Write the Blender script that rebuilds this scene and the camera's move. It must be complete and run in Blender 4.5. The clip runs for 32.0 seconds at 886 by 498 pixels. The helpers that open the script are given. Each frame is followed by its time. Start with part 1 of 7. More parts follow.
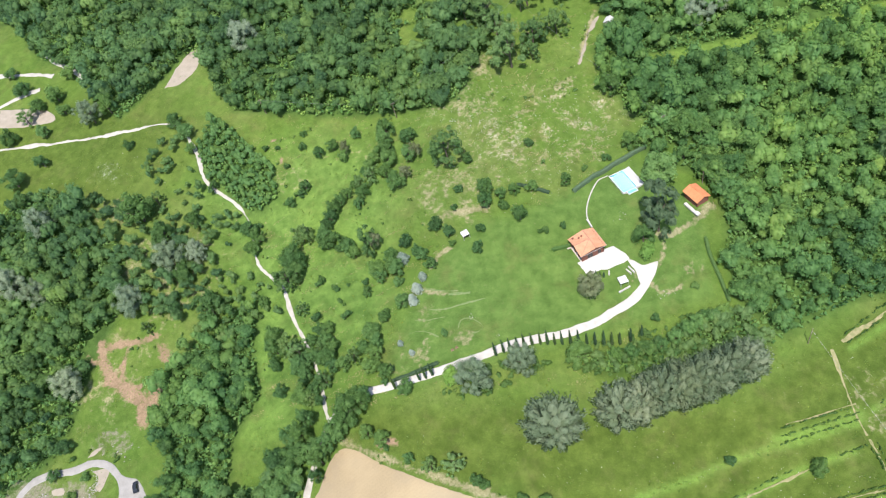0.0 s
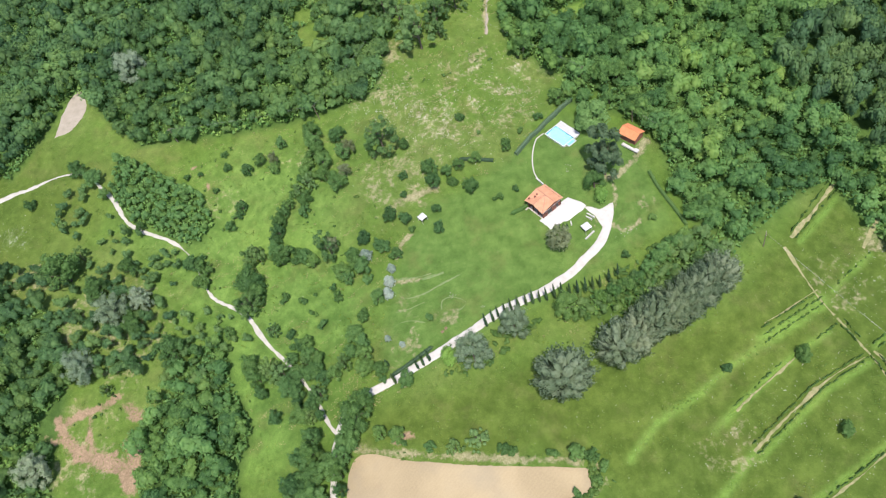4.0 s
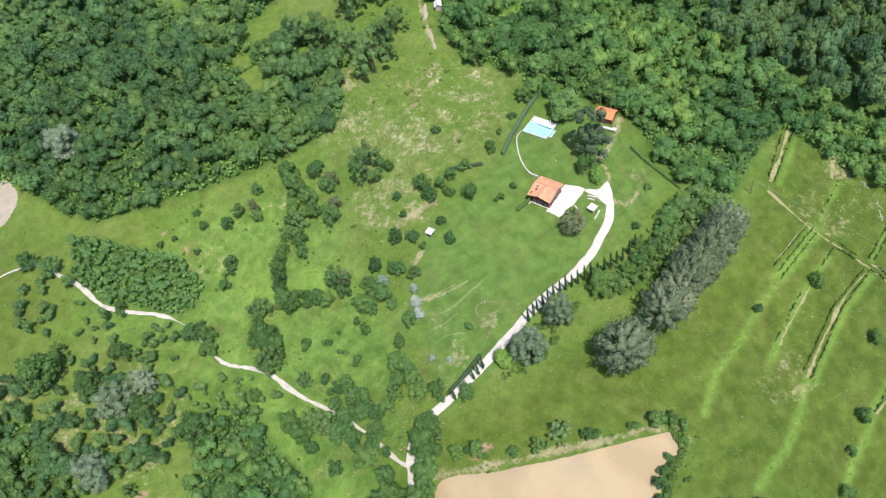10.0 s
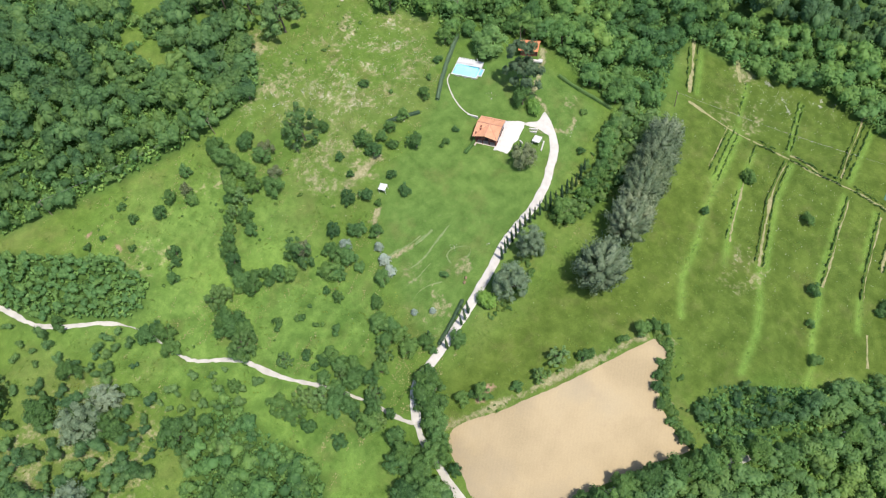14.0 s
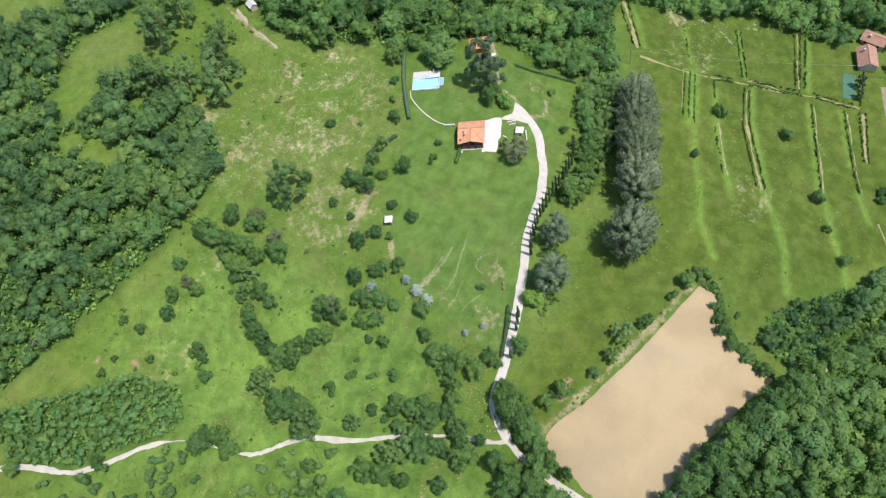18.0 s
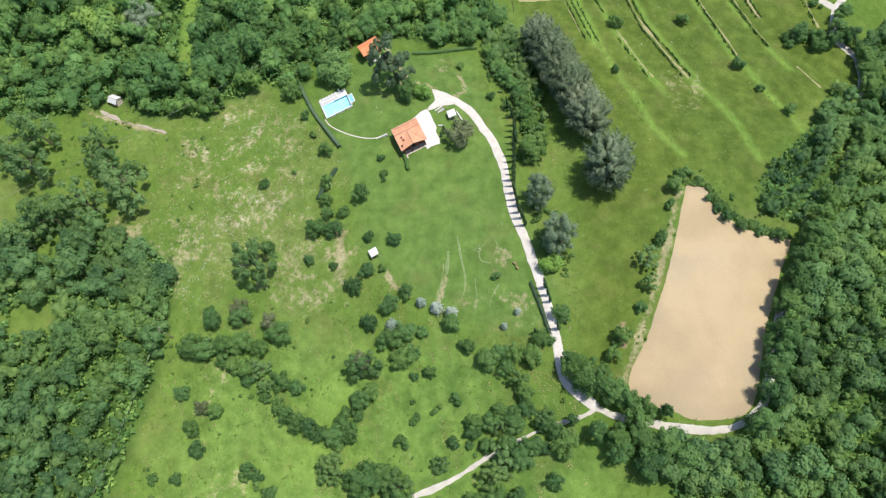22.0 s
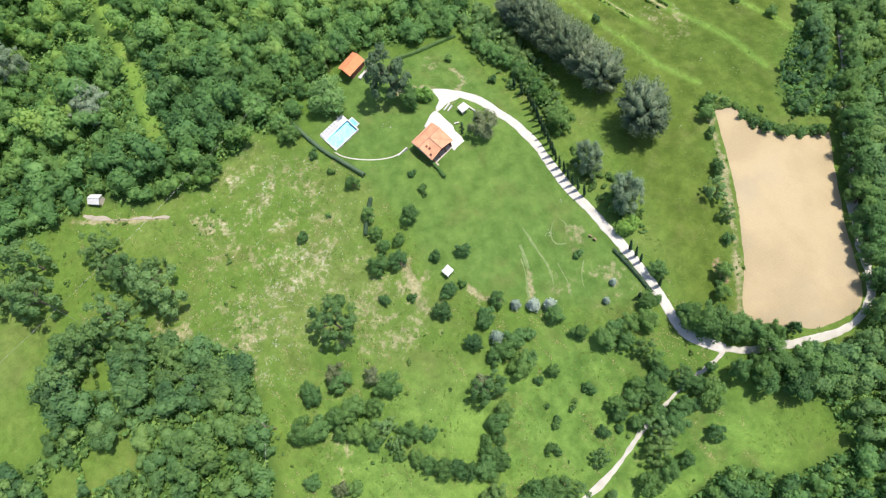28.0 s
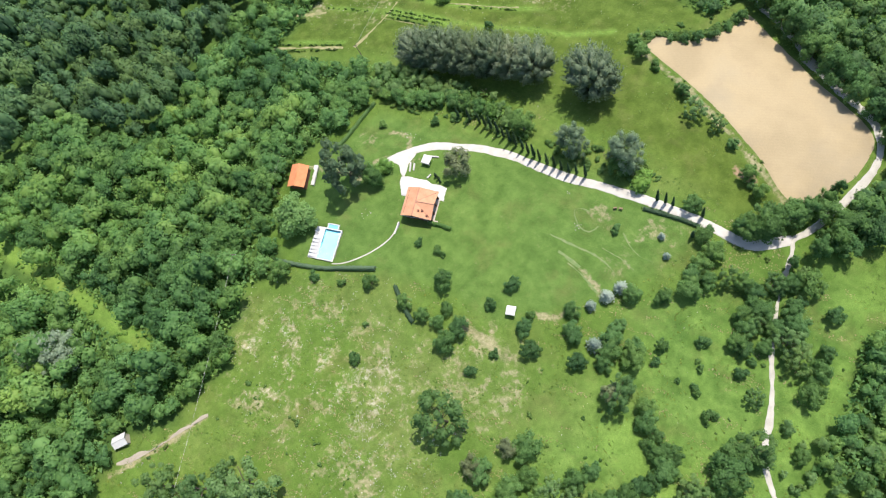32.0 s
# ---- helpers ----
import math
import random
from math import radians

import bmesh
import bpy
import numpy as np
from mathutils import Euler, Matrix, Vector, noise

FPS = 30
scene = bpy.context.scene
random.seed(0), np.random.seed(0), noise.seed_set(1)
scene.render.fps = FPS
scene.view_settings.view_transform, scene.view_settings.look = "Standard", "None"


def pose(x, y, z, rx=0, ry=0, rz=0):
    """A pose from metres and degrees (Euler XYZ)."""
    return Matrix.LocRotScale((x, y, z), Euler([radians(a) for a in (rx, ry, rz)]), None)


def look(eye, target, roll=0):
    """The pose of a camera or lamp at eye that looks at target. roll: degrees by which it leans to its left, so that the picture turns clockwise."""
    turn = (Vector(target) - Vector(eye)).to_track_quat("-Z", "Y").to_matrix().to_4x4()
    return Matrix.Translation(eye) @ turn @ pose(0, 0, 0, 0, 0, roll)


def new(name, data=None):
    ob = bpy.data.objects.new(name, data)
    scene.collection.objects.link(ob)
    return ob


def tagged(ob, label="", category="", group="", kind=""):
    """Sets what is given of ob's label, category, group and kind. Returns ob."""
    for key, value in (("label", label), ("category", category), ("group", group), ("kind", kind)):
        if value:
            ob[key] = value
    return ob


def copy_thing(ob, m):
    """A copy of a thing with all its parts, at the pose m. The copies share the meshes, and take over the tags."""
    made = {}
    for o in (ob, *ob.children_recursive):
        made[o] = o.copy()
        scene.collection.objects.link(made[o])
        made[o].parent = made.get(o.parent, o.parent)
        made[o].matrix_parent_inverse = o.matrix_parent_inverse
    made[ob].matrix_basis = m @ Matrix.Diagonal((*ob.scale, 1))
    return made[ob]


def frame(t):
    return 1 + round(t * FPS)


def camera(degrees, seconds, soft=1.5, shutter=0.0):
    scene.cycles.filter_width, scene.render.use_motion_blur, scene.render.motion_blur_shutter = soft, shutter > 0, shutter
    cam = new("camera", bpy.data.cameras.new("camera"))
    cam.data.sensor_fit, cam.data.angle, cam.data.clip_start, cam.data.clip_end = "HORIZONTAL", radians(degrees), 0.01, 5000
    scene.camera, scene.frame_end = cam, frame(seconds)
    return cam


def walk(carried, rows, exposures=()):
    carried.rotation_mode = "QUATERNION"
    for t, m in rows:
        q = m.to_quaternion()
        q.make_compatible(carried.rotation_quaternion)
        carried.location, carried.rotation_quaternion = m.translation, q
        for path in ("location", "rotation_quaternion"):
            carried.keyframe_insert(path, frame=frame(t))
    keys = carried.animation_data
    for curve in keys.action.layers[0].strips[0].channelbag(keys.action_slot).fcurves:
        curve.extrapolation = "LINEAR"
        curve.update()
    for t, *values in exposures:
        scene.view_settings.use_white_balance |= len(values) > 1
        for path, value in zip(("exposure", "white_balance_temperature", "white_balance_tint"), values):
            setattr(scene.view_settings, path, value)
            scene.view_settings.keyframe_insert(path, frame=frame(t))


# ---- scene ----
cam = camera(63.3, 32.0, 1.2)
METRES, EYE, TILT, LEAN, TURN = 280.0, 191.0, -50.81, 12.19, 0.0
ROWS = [
    (0.0, 0.0, 0.0, 0.0, -0.0, 0.0, 0.0),
    (0.5, -0.0141, -0.0018, -0.001, -0.47, 1.18, -7.98),
    (1.0, -0.028, -0.0028, -0.0111, -1.01, -0.85, -6.49),
    (1.5, -0.0393, -0.002, -0.0137, -1.95, -4.71, -2.5),
    (2.0, -0.0513, -0.0013, -0.0149, -3.31, -6.69, -1.66),
    (2.5, -0.0637, 0.0009, -0.0139, -5.21, -7.62, 1.39),
    (3.0, -0.0754, 0.0042, -0.0129, -6.99, -6.57, 6.44),
    (3.5, -0.0882, 0.0086, -0.0118, -8.49, -3.73, 10.11),
    (4.0, -0.1017, 0.0133, -0.0135, -9.63, -0.74, 12.57),
    (4.5, -0.1163, 0.0169, -0.0127, -10.16, 0.83, 12.62),
    (6.5, -0.1775, 0.0327, -0.0204, -11.69, -0.93, 14.86),
    (7.0, -0.1896, 0.0366, -0.0194, -14.49, -3.14, 18.04),
    (7.5, -0.2035, 0.0418, -0.0176, -16.53, -4.41, 19.27),
    (8.0, -0.216, 0.0471, -0.0136, -20.37, -5.86, 23.42),
    (8.5, -0.2299, 0.0533, -0.0111, -21.41, -4.04, 26.23),
    (9.0, -0.2423, 0.06, -0.0108, -22.89, -3.65, 26.02),
    (9.5, -0.2577, 0.0667, -0.0025, -22.65, -2.3, 25.41),
    (10.0, -0.2728, 0.0745, 0.0003, -20.92, -0.5, 24.39),
    (10.5, -0.2835, 0.082, -0.0009, -22.21, -0.92, 27.32),
    (11.0, -0.2955, 0.0879, 0.0016, -24.79, -2.16, 26.89),
    (11.5, -0.309, 0.0947, 0.0073, -27.37, -3.66, 27.73),
    (12.0, -0.3219, 0.1021, 0.0096, -28.61, -4.84, 26.93),
    (12.5, -0.3324, 0.1092, 0.0126, -30.32, -6.75, 29.7),
    (13.0, -0.3423, 0.1166, 0.0217, -32.23, -9.1, 29.6),
    (13.5, -0.3526, 0.1253, 0.0304, -33.12, -10.13, 29.14),
    (14.0, -0.363, 0.136, 0.039, -34.13, -9.62, 32.83),
    (14.5, -0.3714, 0.145, 0.0461, -36.34, -9.91, 37.61),
    (15.0, -0.3804, 0.1557, 0.0549, -38.46, -11.0, 38.19),
    (15.5, -0.3896, 0.1661, 0.0654, -39.99, -10.51, 39.5),
    (17.5, -0.4177, 0.2049, 0.1045, -46.49, -15.81, 47.11),
    (18.0, -0.4226, 0.2158, 0.1166, -48.18, -17.52, 47.58),
    (18.5, -0.4268, 0.2276, 0.1272, -50.8, -19.53, 49.48),
    (19.0, -0.4287, 0.2393, 0.1393, -55.53, -22.56, 51.96),
    (19.5, -0.4306, 0.2506, 0.15, -62.85, -26.52, 56.25),
    (20.0, -0.4306, 0.2617, 0.1653, -69.63, -30.95, 59.13),
    (20.5, -0.4289, 0.2707, 0.1791, -72.9, -33.92, 59.24),
    (21.0, -0.4287, 0.2828, 0.1945, -75.53, -37.84, 59.71),
    (21.5, -0.4263, 0.2935, 0.2072, -78.56, -42.46, 61.3),
    (22.0, -0.4237, 0.3052, 0.2179, -86.76, -50.03, 63.0),
    (22.5, -0.4166, 0.3135, 0.229, -99.47, -58.19, 62.15),
    (23.0, -0.4082, 0.3185, 0.2459, -98.92, -56.24, 60.22),
    (23.5, -0.4034, 0.3286, 0.2596, -101.59, -57.82, 60.69),
    (24.0, -0.3972, 0.3363, 0.2727, -104.55, -58.47, 61.73),
    (24.5, -0.3907, 0.3414, 0.2889, -107.05, -58.67, 62.45),
    (25.0, -0.3867, 0.348, 0.3046, -104.96, -57.32, 61.56),
    (25.5, -0.3845, 0.3567, 0.3183, -107.44, -62.03, 63.04),
    (26.0, -0.3812, 0.3645, 0.3312, -112.85, -69.97, 64.6),
    (26.5, -0.3791, 0.3733, 0.3424, -113.04, -72.99, 64.75),
    (28.5, -0.3534, 0.4069, 0.3768, -132.13, -91.07, 60.44),
    (29.0, -0.3447, 0.4167, 0.3893, -130.74, -87.23, 60.51),
    (29.5, -0.3337, 0.424, 0.3998, -136.83, -91.87, 60.04),
    (30.0, -0.3241, 0.4326, 0.4109, -142.43, -96.25, 58.88),
    (30.5, -0.312, 0.4386, 0.4216, -152.25, -104.12, 55.21),
    (31.0, -0.302, 0.4458, 0.4317, -161.63, -111.52, 51.56),
    (31.5, -0.2918, 0.4524, 0.4405, -167.21, -115.43, 48.92),
    (32.0, -0.2793, 0.4569, 0.4496, -174.4, -120.76, 45.4),
]
walk(cam, [(t, pose(0, 0, EYE, TILT, LEAN, TURN) @ pose(METRES * x, METRES * y, METRES * z, 90 + pitch, roll, yaw)) for t, x, y, z, yaw, pitch, roll in ROWS], exposures=[(0, 0.86, 6380, 13), (2, 0.87, 6360, 14), (3.2, 0.79, 6360, 14), (4.5, 0.76, 6360, 14), (7, 0.84, 6360, 14), (11, 0.75, 6420, 13), (15, 0.70, 6450, 12), (18, 0.62, 6460, 12), (20.5, 0.69, 6460, 12), (24, 0.75, 6480, 11), (25.5, 0.84, 6490, 11), (27, 0.87, 6500, 11), (32, 0.84, 6500, 11)])

# ---- light ----
SUN_DIR = Vector((0.02, -math.cos(radians(64)), math.sin(radians(64)))).normalized()
world = bpy.data.worlds.new("sky")
scene.world = world
world.use_nodes = True
wn = world.node_tree.nodes
sky = wn.new("ShaderNodeTexSky")
sky.sky_type = "NISHITA"
sky.sun_disc = False
sky.sun_elevation = radians(64)
sky.sun_rotation = radians(180)
wn["Background"].inputs[1].default_value = 0.13
world.node_tree.links.new(sky.outputs[0], wn["Background"].inputs[0])
sun_lamp = bpy.data.lights.new("sun", "SUN")
sun_lamp.energy = 3.6
sun_lamp.angle = radians(0.5)
sun_lamp.color = (1.0, 0.945, 0.87)
new("sun", sun_lamp).matrix_world = look(SUN_DIR * 500, (0, 0, 0))

# ---- terrain height: broad slopes, low swells and levelled pads ----
SLOPE = (-3.41, -4.49, 21.28, -2.26, 0.66, 0.23)
SWELLS = [-0.1, 0.3, 2.9, 0.6, 0.5, 1.6, -0.8, 1.0, 5.1, 0.9, -2.1, -1.2, -3.3, -4.1, 1.2, 1.6, 2.3, -2.2,
          -0.3, -2.2, 0.4, 0.9, 1.0, 0.2, 0.5, 0.6, 1.5, -0.2, -0.8, 0.0]
PADS = [(7.8, 149.8, 4.4, 4.2, 202.5, 1.2, 4.0), (24.6, 174.6, 5.6, 4.1, -67.5, 4.55, 5.0), (24.3, 174.9, 4.0, 2.9, -67.5, 2.6, 1.2),
        (46.0, 163.0, 3.0, 2.4, -67.5, 3.4, 3.0)]


def height(X, Y, bare=False):
    X, Y = np.atleast_1d(np.asarray(X, float)), np.atleast_1d(np.asarray(Y, float))
    x = 2.4 * np.tanh((X + 20) / 240)
    y = 2.6 * np.tanh((Y - 140) / 260)
    z = SLOPE[0] + SLOPE[1] * x + SLOPE[2] * y + SLOPE[3] * x * x + SLOPE[4] * x * y + SLOPE[5] * y * y
    for i, k in enumerate(SWELLS):
        z = z + k * np.exp(-((X + 150 - 52 * (i % 6)) ** 2 + (Y - 30 - 52 * (i // 6)) ** 2) / (2 * 38.0 ** 2))
    if not bare:
        for cx, cy, hx, hy, ang, pz, soft in PADS:
            ca, sa = math.cos(radians(ang)), math.sin(radians(ang))
            u, v = (X - cx) * ca + (Y - cy) * sa, -(X - cx) * sa + (Y - cy) * ca
            d = np.hypot(np.maximum(abs(u) - hx, 0), np.maximum(abs(v) - hy, 0))
            w = np.clip(1 - d / soft, 0, 1)
            w = w * w * (3 - 2 * w)
            z = z * (1 - w) + pz * w
    return z


def ground_z(x, y):
    return float(height(x, y)[0])


# ---- plan ----
DRIVE = [(27.0, 142.4), (25.8, 138.7), (23.0, 134.6), (18.2, 130.4), (12.8, 127.4), (5.2, 123.8), (-3.6, 121.3), (-13, 120.2), (-23, 118.2), (-35, 115), (-45, 112.5), (-53, 111), (-60, 110.2), (-65, 109.8), (-71.5, 108.2), (-76, 105), (-79.3, 101)]
LANE = [(-79.5, 101), (-82, 95), (-84, 87), (-86, 76), (-85.5, 66), (-81, 59), (-75, 56)]
LANE_EAST = [(-75, 56), (-66, 52.8), (-56, 48.8), (-41, 39), (-20, 26.5), (-3, 15.5), (14, 5.5), (41, 1)]
FAR_ROAD = [(41, 1), (46, 4.1), (51.2, 5.5), (56.8, 3.9), (64, 1.1), (69.3, -2.8), (77.6, -7.5), (85.4, -10.7), (98.2, -13.7), (108, -15.8), (122, -22), (160, -34)]
PATH = [(-79.5, 101), (-82.5, 109), (-85, 118), (-89, 128), (-94, 136.5), (-98, 145.5), (-101, 153), (-107.5, 160), (-112.5, 165.5), (-114.5, 173.5), (-117, 183), (-122, 190), (-128, 195), (-136, 202.5), (-140, 211), (-144, 221), (-150, 230), (-160, 234), (-175, 234), (-194, 234), (-211, 235), (-235, 237), (-300, 240)]
BRANCH = [(63.5, 1.2), (66.4, 3.4), (69.3, 6.1), (74.3, 8.3), (79.3, 10.4), (86.8, 12.3), (95.3, 14.1), (100.8, 17.5), (105.5, 21.1), (109.5, 23.0)]
SW_ROAD = [(-215, 58), (-194, 80.5), (-190, 88), (-186.5, 92), (-181, 94), (-171, 95.4), (-166, 97), (-161, 96.5), (-157, 94.4), (-153, 90), (-151.3, 82.6), (-151.1, 75.8), (-151.6, 70), (-153.2, 65), (-151, 60), (-147, 53)]
SW_YARD = [(-147, 89.4), (-143.8, 85.2), (-140.6, 77.1), (-138.9, 71)]
SW_DRIVE = [(-145.6, 84), (-145.4, 80.6), (-146.3, 75.5), (-146.4, 69), (-145.2, 65.4)]
FIELD = [(-12, 67), (-13, 61.5), (-20, 60), (-27, 55), (-30, 49), (-32, 41), (-44, 46.5), (-61, 54), (-76, 59), (-82, 63), (-84, 72), (-82, 80), (-74.5, 92), (-57, 83.5), (-36, 75)]
WOODS = {
    "north": [(-330, 370), (-300, 480), (-100, 480), (-86, 360), (-60, 315), (-45, 281), (-40, 268), (-23, 266), (-14, 261), (-19, 249), (-25, 234), (-27.5, 226), (-33, 220), (-41, 217.5), (-52, 217.5), (-68, 219), (-84, 222.5), (-100, 226.5), (-127, 234), (-143, 261), (-147, 271), (-156, 270), (-163, 260), (-181, 241), (-198, 256), (-205, 273), (-234, 289), (-254, 315)],
    "hedge_north": [(-20, 325), (-9, 313), (4, 314), (18, 290), (2, 288), (-11, 296), (-24, 293), (-38, 287), (-55, 297), (-58, 310), (-40, 330)],
    "thicket": [(-136, 233), (-127.8, 226), (-116.5, 213), (-107, 203), (-104.5, 191), (-111.5, 186.5), (-116, 186), (-123.5, 192.5), (-133, 201), (-138.5, 207), (-142, 216)],
    "west": [(-240, 195), (-212, 209), (-192, 206), (-181, 186), (-166, 177), (-167, 166), (-167, 148), (-173, 132), (-177, 104), (-186, 91), (-205, 84), (-260, 60)],
    "southwest": [(-147, 109), (-143, 129), (-123, 146), (-111, 151), (-111, 134), (-106, 114), (-114, 100), (-112, 77), (-136, 79), (-138, 98)],
    "lane_side": [(-101, 76), (-99, 86), (-87, 93), (-88, 74)],
    "northeast": [(25, 480), (25, 265), (28, 255), (31, 250), (21, 238), (23, 230), (20, 217), (28, 211), (28, 204), (35, 199), (29, 189), (34, 183), (43, 188), (41, 179), (52, 172), (54, 166), (53.5, 158), (51, 145), (50.2, 130), (60, 116), (71, 121), (89, 128), (100, 130), (104, 107), (117, 82), (115, 65), (113, 48), (122, 42), (132, 28), (134, 10), (124, 2), (106, 4), (103, -6), (104, -10), (118, -30), (170, -54), (340, -60), (340, 480)],
    "belt": [(51, 126.5), (59, 115), (37, 109), (10, 107), (2, 110), (3, 114.5), (13, 115.5), (27, 117.6), (34, 121.4), (44, 124)],
    "south": [(38, 2), (48, -4), (53, -12), (60, -22), (74, -37), (80, -50), (130, -110), (-160, -120), (-200, 20), (-170, 40), (-138, 40), (-137, 77), (-114, 84), (-90, 84), (-89, 66), (-84, 57), (-75, 53), (-66, 50), (-56, 46), (-40, 37), (-22, 25), (-4, 14), (14, 3)],
    "meadow_edge": [(-28, 37), (-22, 47), (-12, 45), (-2, 36), (8, 25), (22, 15), (30, 10), (14, 8), (-3, 18.5), (-20, 29.5)],
}


def inside(poly, X, Y):
    X, Y = np.asarray(X, float), np.asarray(Y, float)
    hit = np.zeros(X.shape, bool)
    n = len(poly)
    for i in range(n):
        (x0, y0), (x1, y1) = poly[i], poly[(i + 1) % n]
        if y0 != y1:
            hit ^= ((y0 > Y) != (y1 > Y)) & (X < (x1 - x0) * (Y - y0) / (y1 - y0) + x0)
    return hit


def line_distance(line, X, Y):
    best = np.full(np.shape(X), 1e9)
    for (x0, y0), (x1, y1) in zip(line, line[1:]):
        dx, dy = x1 - x0, y1 - y0
        s = np.clip(((X - x0) * dx + (Y - y0) * dy) / (dx * dx + dy * dy + 1e-9), 0, 1)
        best = np.minimum(best, np.hypot(X - x0 - s * dx, Y - y0 - s * dy))
    return best


def area_mask(poly, X, Y, soft):
    d = line_distance(poly + poly[:1], X, Y)
    d = np.where(inside(poly, X, Y), d, -d)
    return np.clip(0.5 + d / (2 * soft), 0, 1)


def smooth_line(points, step=1.0):
    p = np.array(points, float)
    p = np.vstack([2 * p[0] - p[1], p, 2 * p[-1] - p[-2]])
    out = []
    for i in range(1, len(p) - 2):
        n = max(2, int(np.linalg.norm(p[i + 1] - p[i]) / step))
        for s in np.arange(n) / n:
            a, b, c, d = p[i - 1], p[i], p[i + 1], p[i + 2]
            out.append(0.5 * (2 * b + (c - a) * s + (2 * a - 5 * b + 4 * c - d) * s ** 2 + (3 * b - a - 3 * c + d) * s ** 3))
    out.append(p[-2])
    return np.array(out)


# ---- materials ----
def node_material(name):
    m = bpy.data.materials.new(name)
    m.use_nodes = True
    return m, m.node_tree.nodes, m.node_tree.links, m.node_tree.nodes["Principled BSDF"]


def set_in(node, **values):
    for k, v in values.items():
        node.inputs[k.replace("_", " ")].default_value = v


def noise_node(n, l, scale, detail=3.0, coords="Object", rough=0.55):
    tc = n.new("ShaderNodeTexCoord")
    t = n.new("ShaderNodeTexNoise")
    t.inputs["Scale"].default_value, t.inputs["Detail"].default_value, t.inputs["Roughness"].default_value = scale, detail, rough
    l.new(tc.outputs[coords], t.inputs["Vector"])
    return t.outputs["Fac"]


def world_noise(n, l, scale, detail=3.0, rough=0.55):
    g = n.new("ShaderNodeNewGeometry")
    t = n.new("ShaderNodeTexNoise")
    t.inputs["Scale"].default_value, t.inputs["Detail"].default_value, t.inputs["Roughness"].default_value = scale, detail, rough
    l.new(g.outputs["Position"], t.inputs["Vector"])
    return t.outputs["Fac"]


def ramp(n, l, fac, *stops):
    r = n.new("ShaderNodeValToRGB")
    while len(r.color_ramp.elements) < len(stops):
        r.color_ramp.elements.new(0.5)
    for e, (p, c) in zip(r.color_ramp.elements, stops):
        e.position, e.color = p, (*c, 1) if len(c) == 3 else c
    l.new(fac, r.inputs["Fac"])
    return r.outputs["Color"]


def mixed(n, l, fac, a, b, mode="MIX"):
    m = n.new("ShaderNodeMix")
    m.data_type, m.blend_type = "RGBA", mode
    for i, v in ((0, fac), (6, a), (7, b)):
        if isinstance(v, (int, float)):
            m.inputs[i].default_value = v
        elif isinstance(v, tuple):
            m.inputs[i].default_value = (*v, 1)
        else:
            l.new(v, m.inputs[i])
    return m.outputs[2]


def math_node(n, l, op, a, b=0.0, clamp=False):
    m = n.new("ShaderNodeMath")
    m.operation, m.use_clamp = op, clamp
    for i, v in enumerate((a, b)):
        if isinstance(v, (int, float)):
            m.inputs[i].default_value = v
        else:
            l.new(v, m.inputs[i])
    return m.outputs[0]


def bumped(n, l, bsdf, fac, strength, distance):
    b = n.new("ShaderNodeBump")
    b.inputs["Strength"].default_value, b.inputs["Distance"].default_value = strength, distance
    l.new(fac, b.inputs["Height"])
    l.new(b.outputs["Normal"], bsdf.inputs["Normal"])


def plain(name, dark, light, scale=1.5, rough=0.8, bump=0.3, distance=0.02, fine=14.0, metal=0.0):
    """A surface whose colour wanders between two tones at two scales."""
    m, n, l, b = node_material(name)
    a, f = noise_node(n, l, scale, 4), noise_node(n, l, fine, 3)
    c = ramp(n, l, a, (0.3, dark), (0.7, light))
    c = mixed(n, l, 0.35, c, ramp(n, l, f, (0.3, dark), (0.7, light)))
    l.new(c, b.inputs["Base Color"])
    set_in(b, Roughness=rough, Metallic=metal)
    if bump:
        bumped(n, l, b, f, bump, distance)
    return m


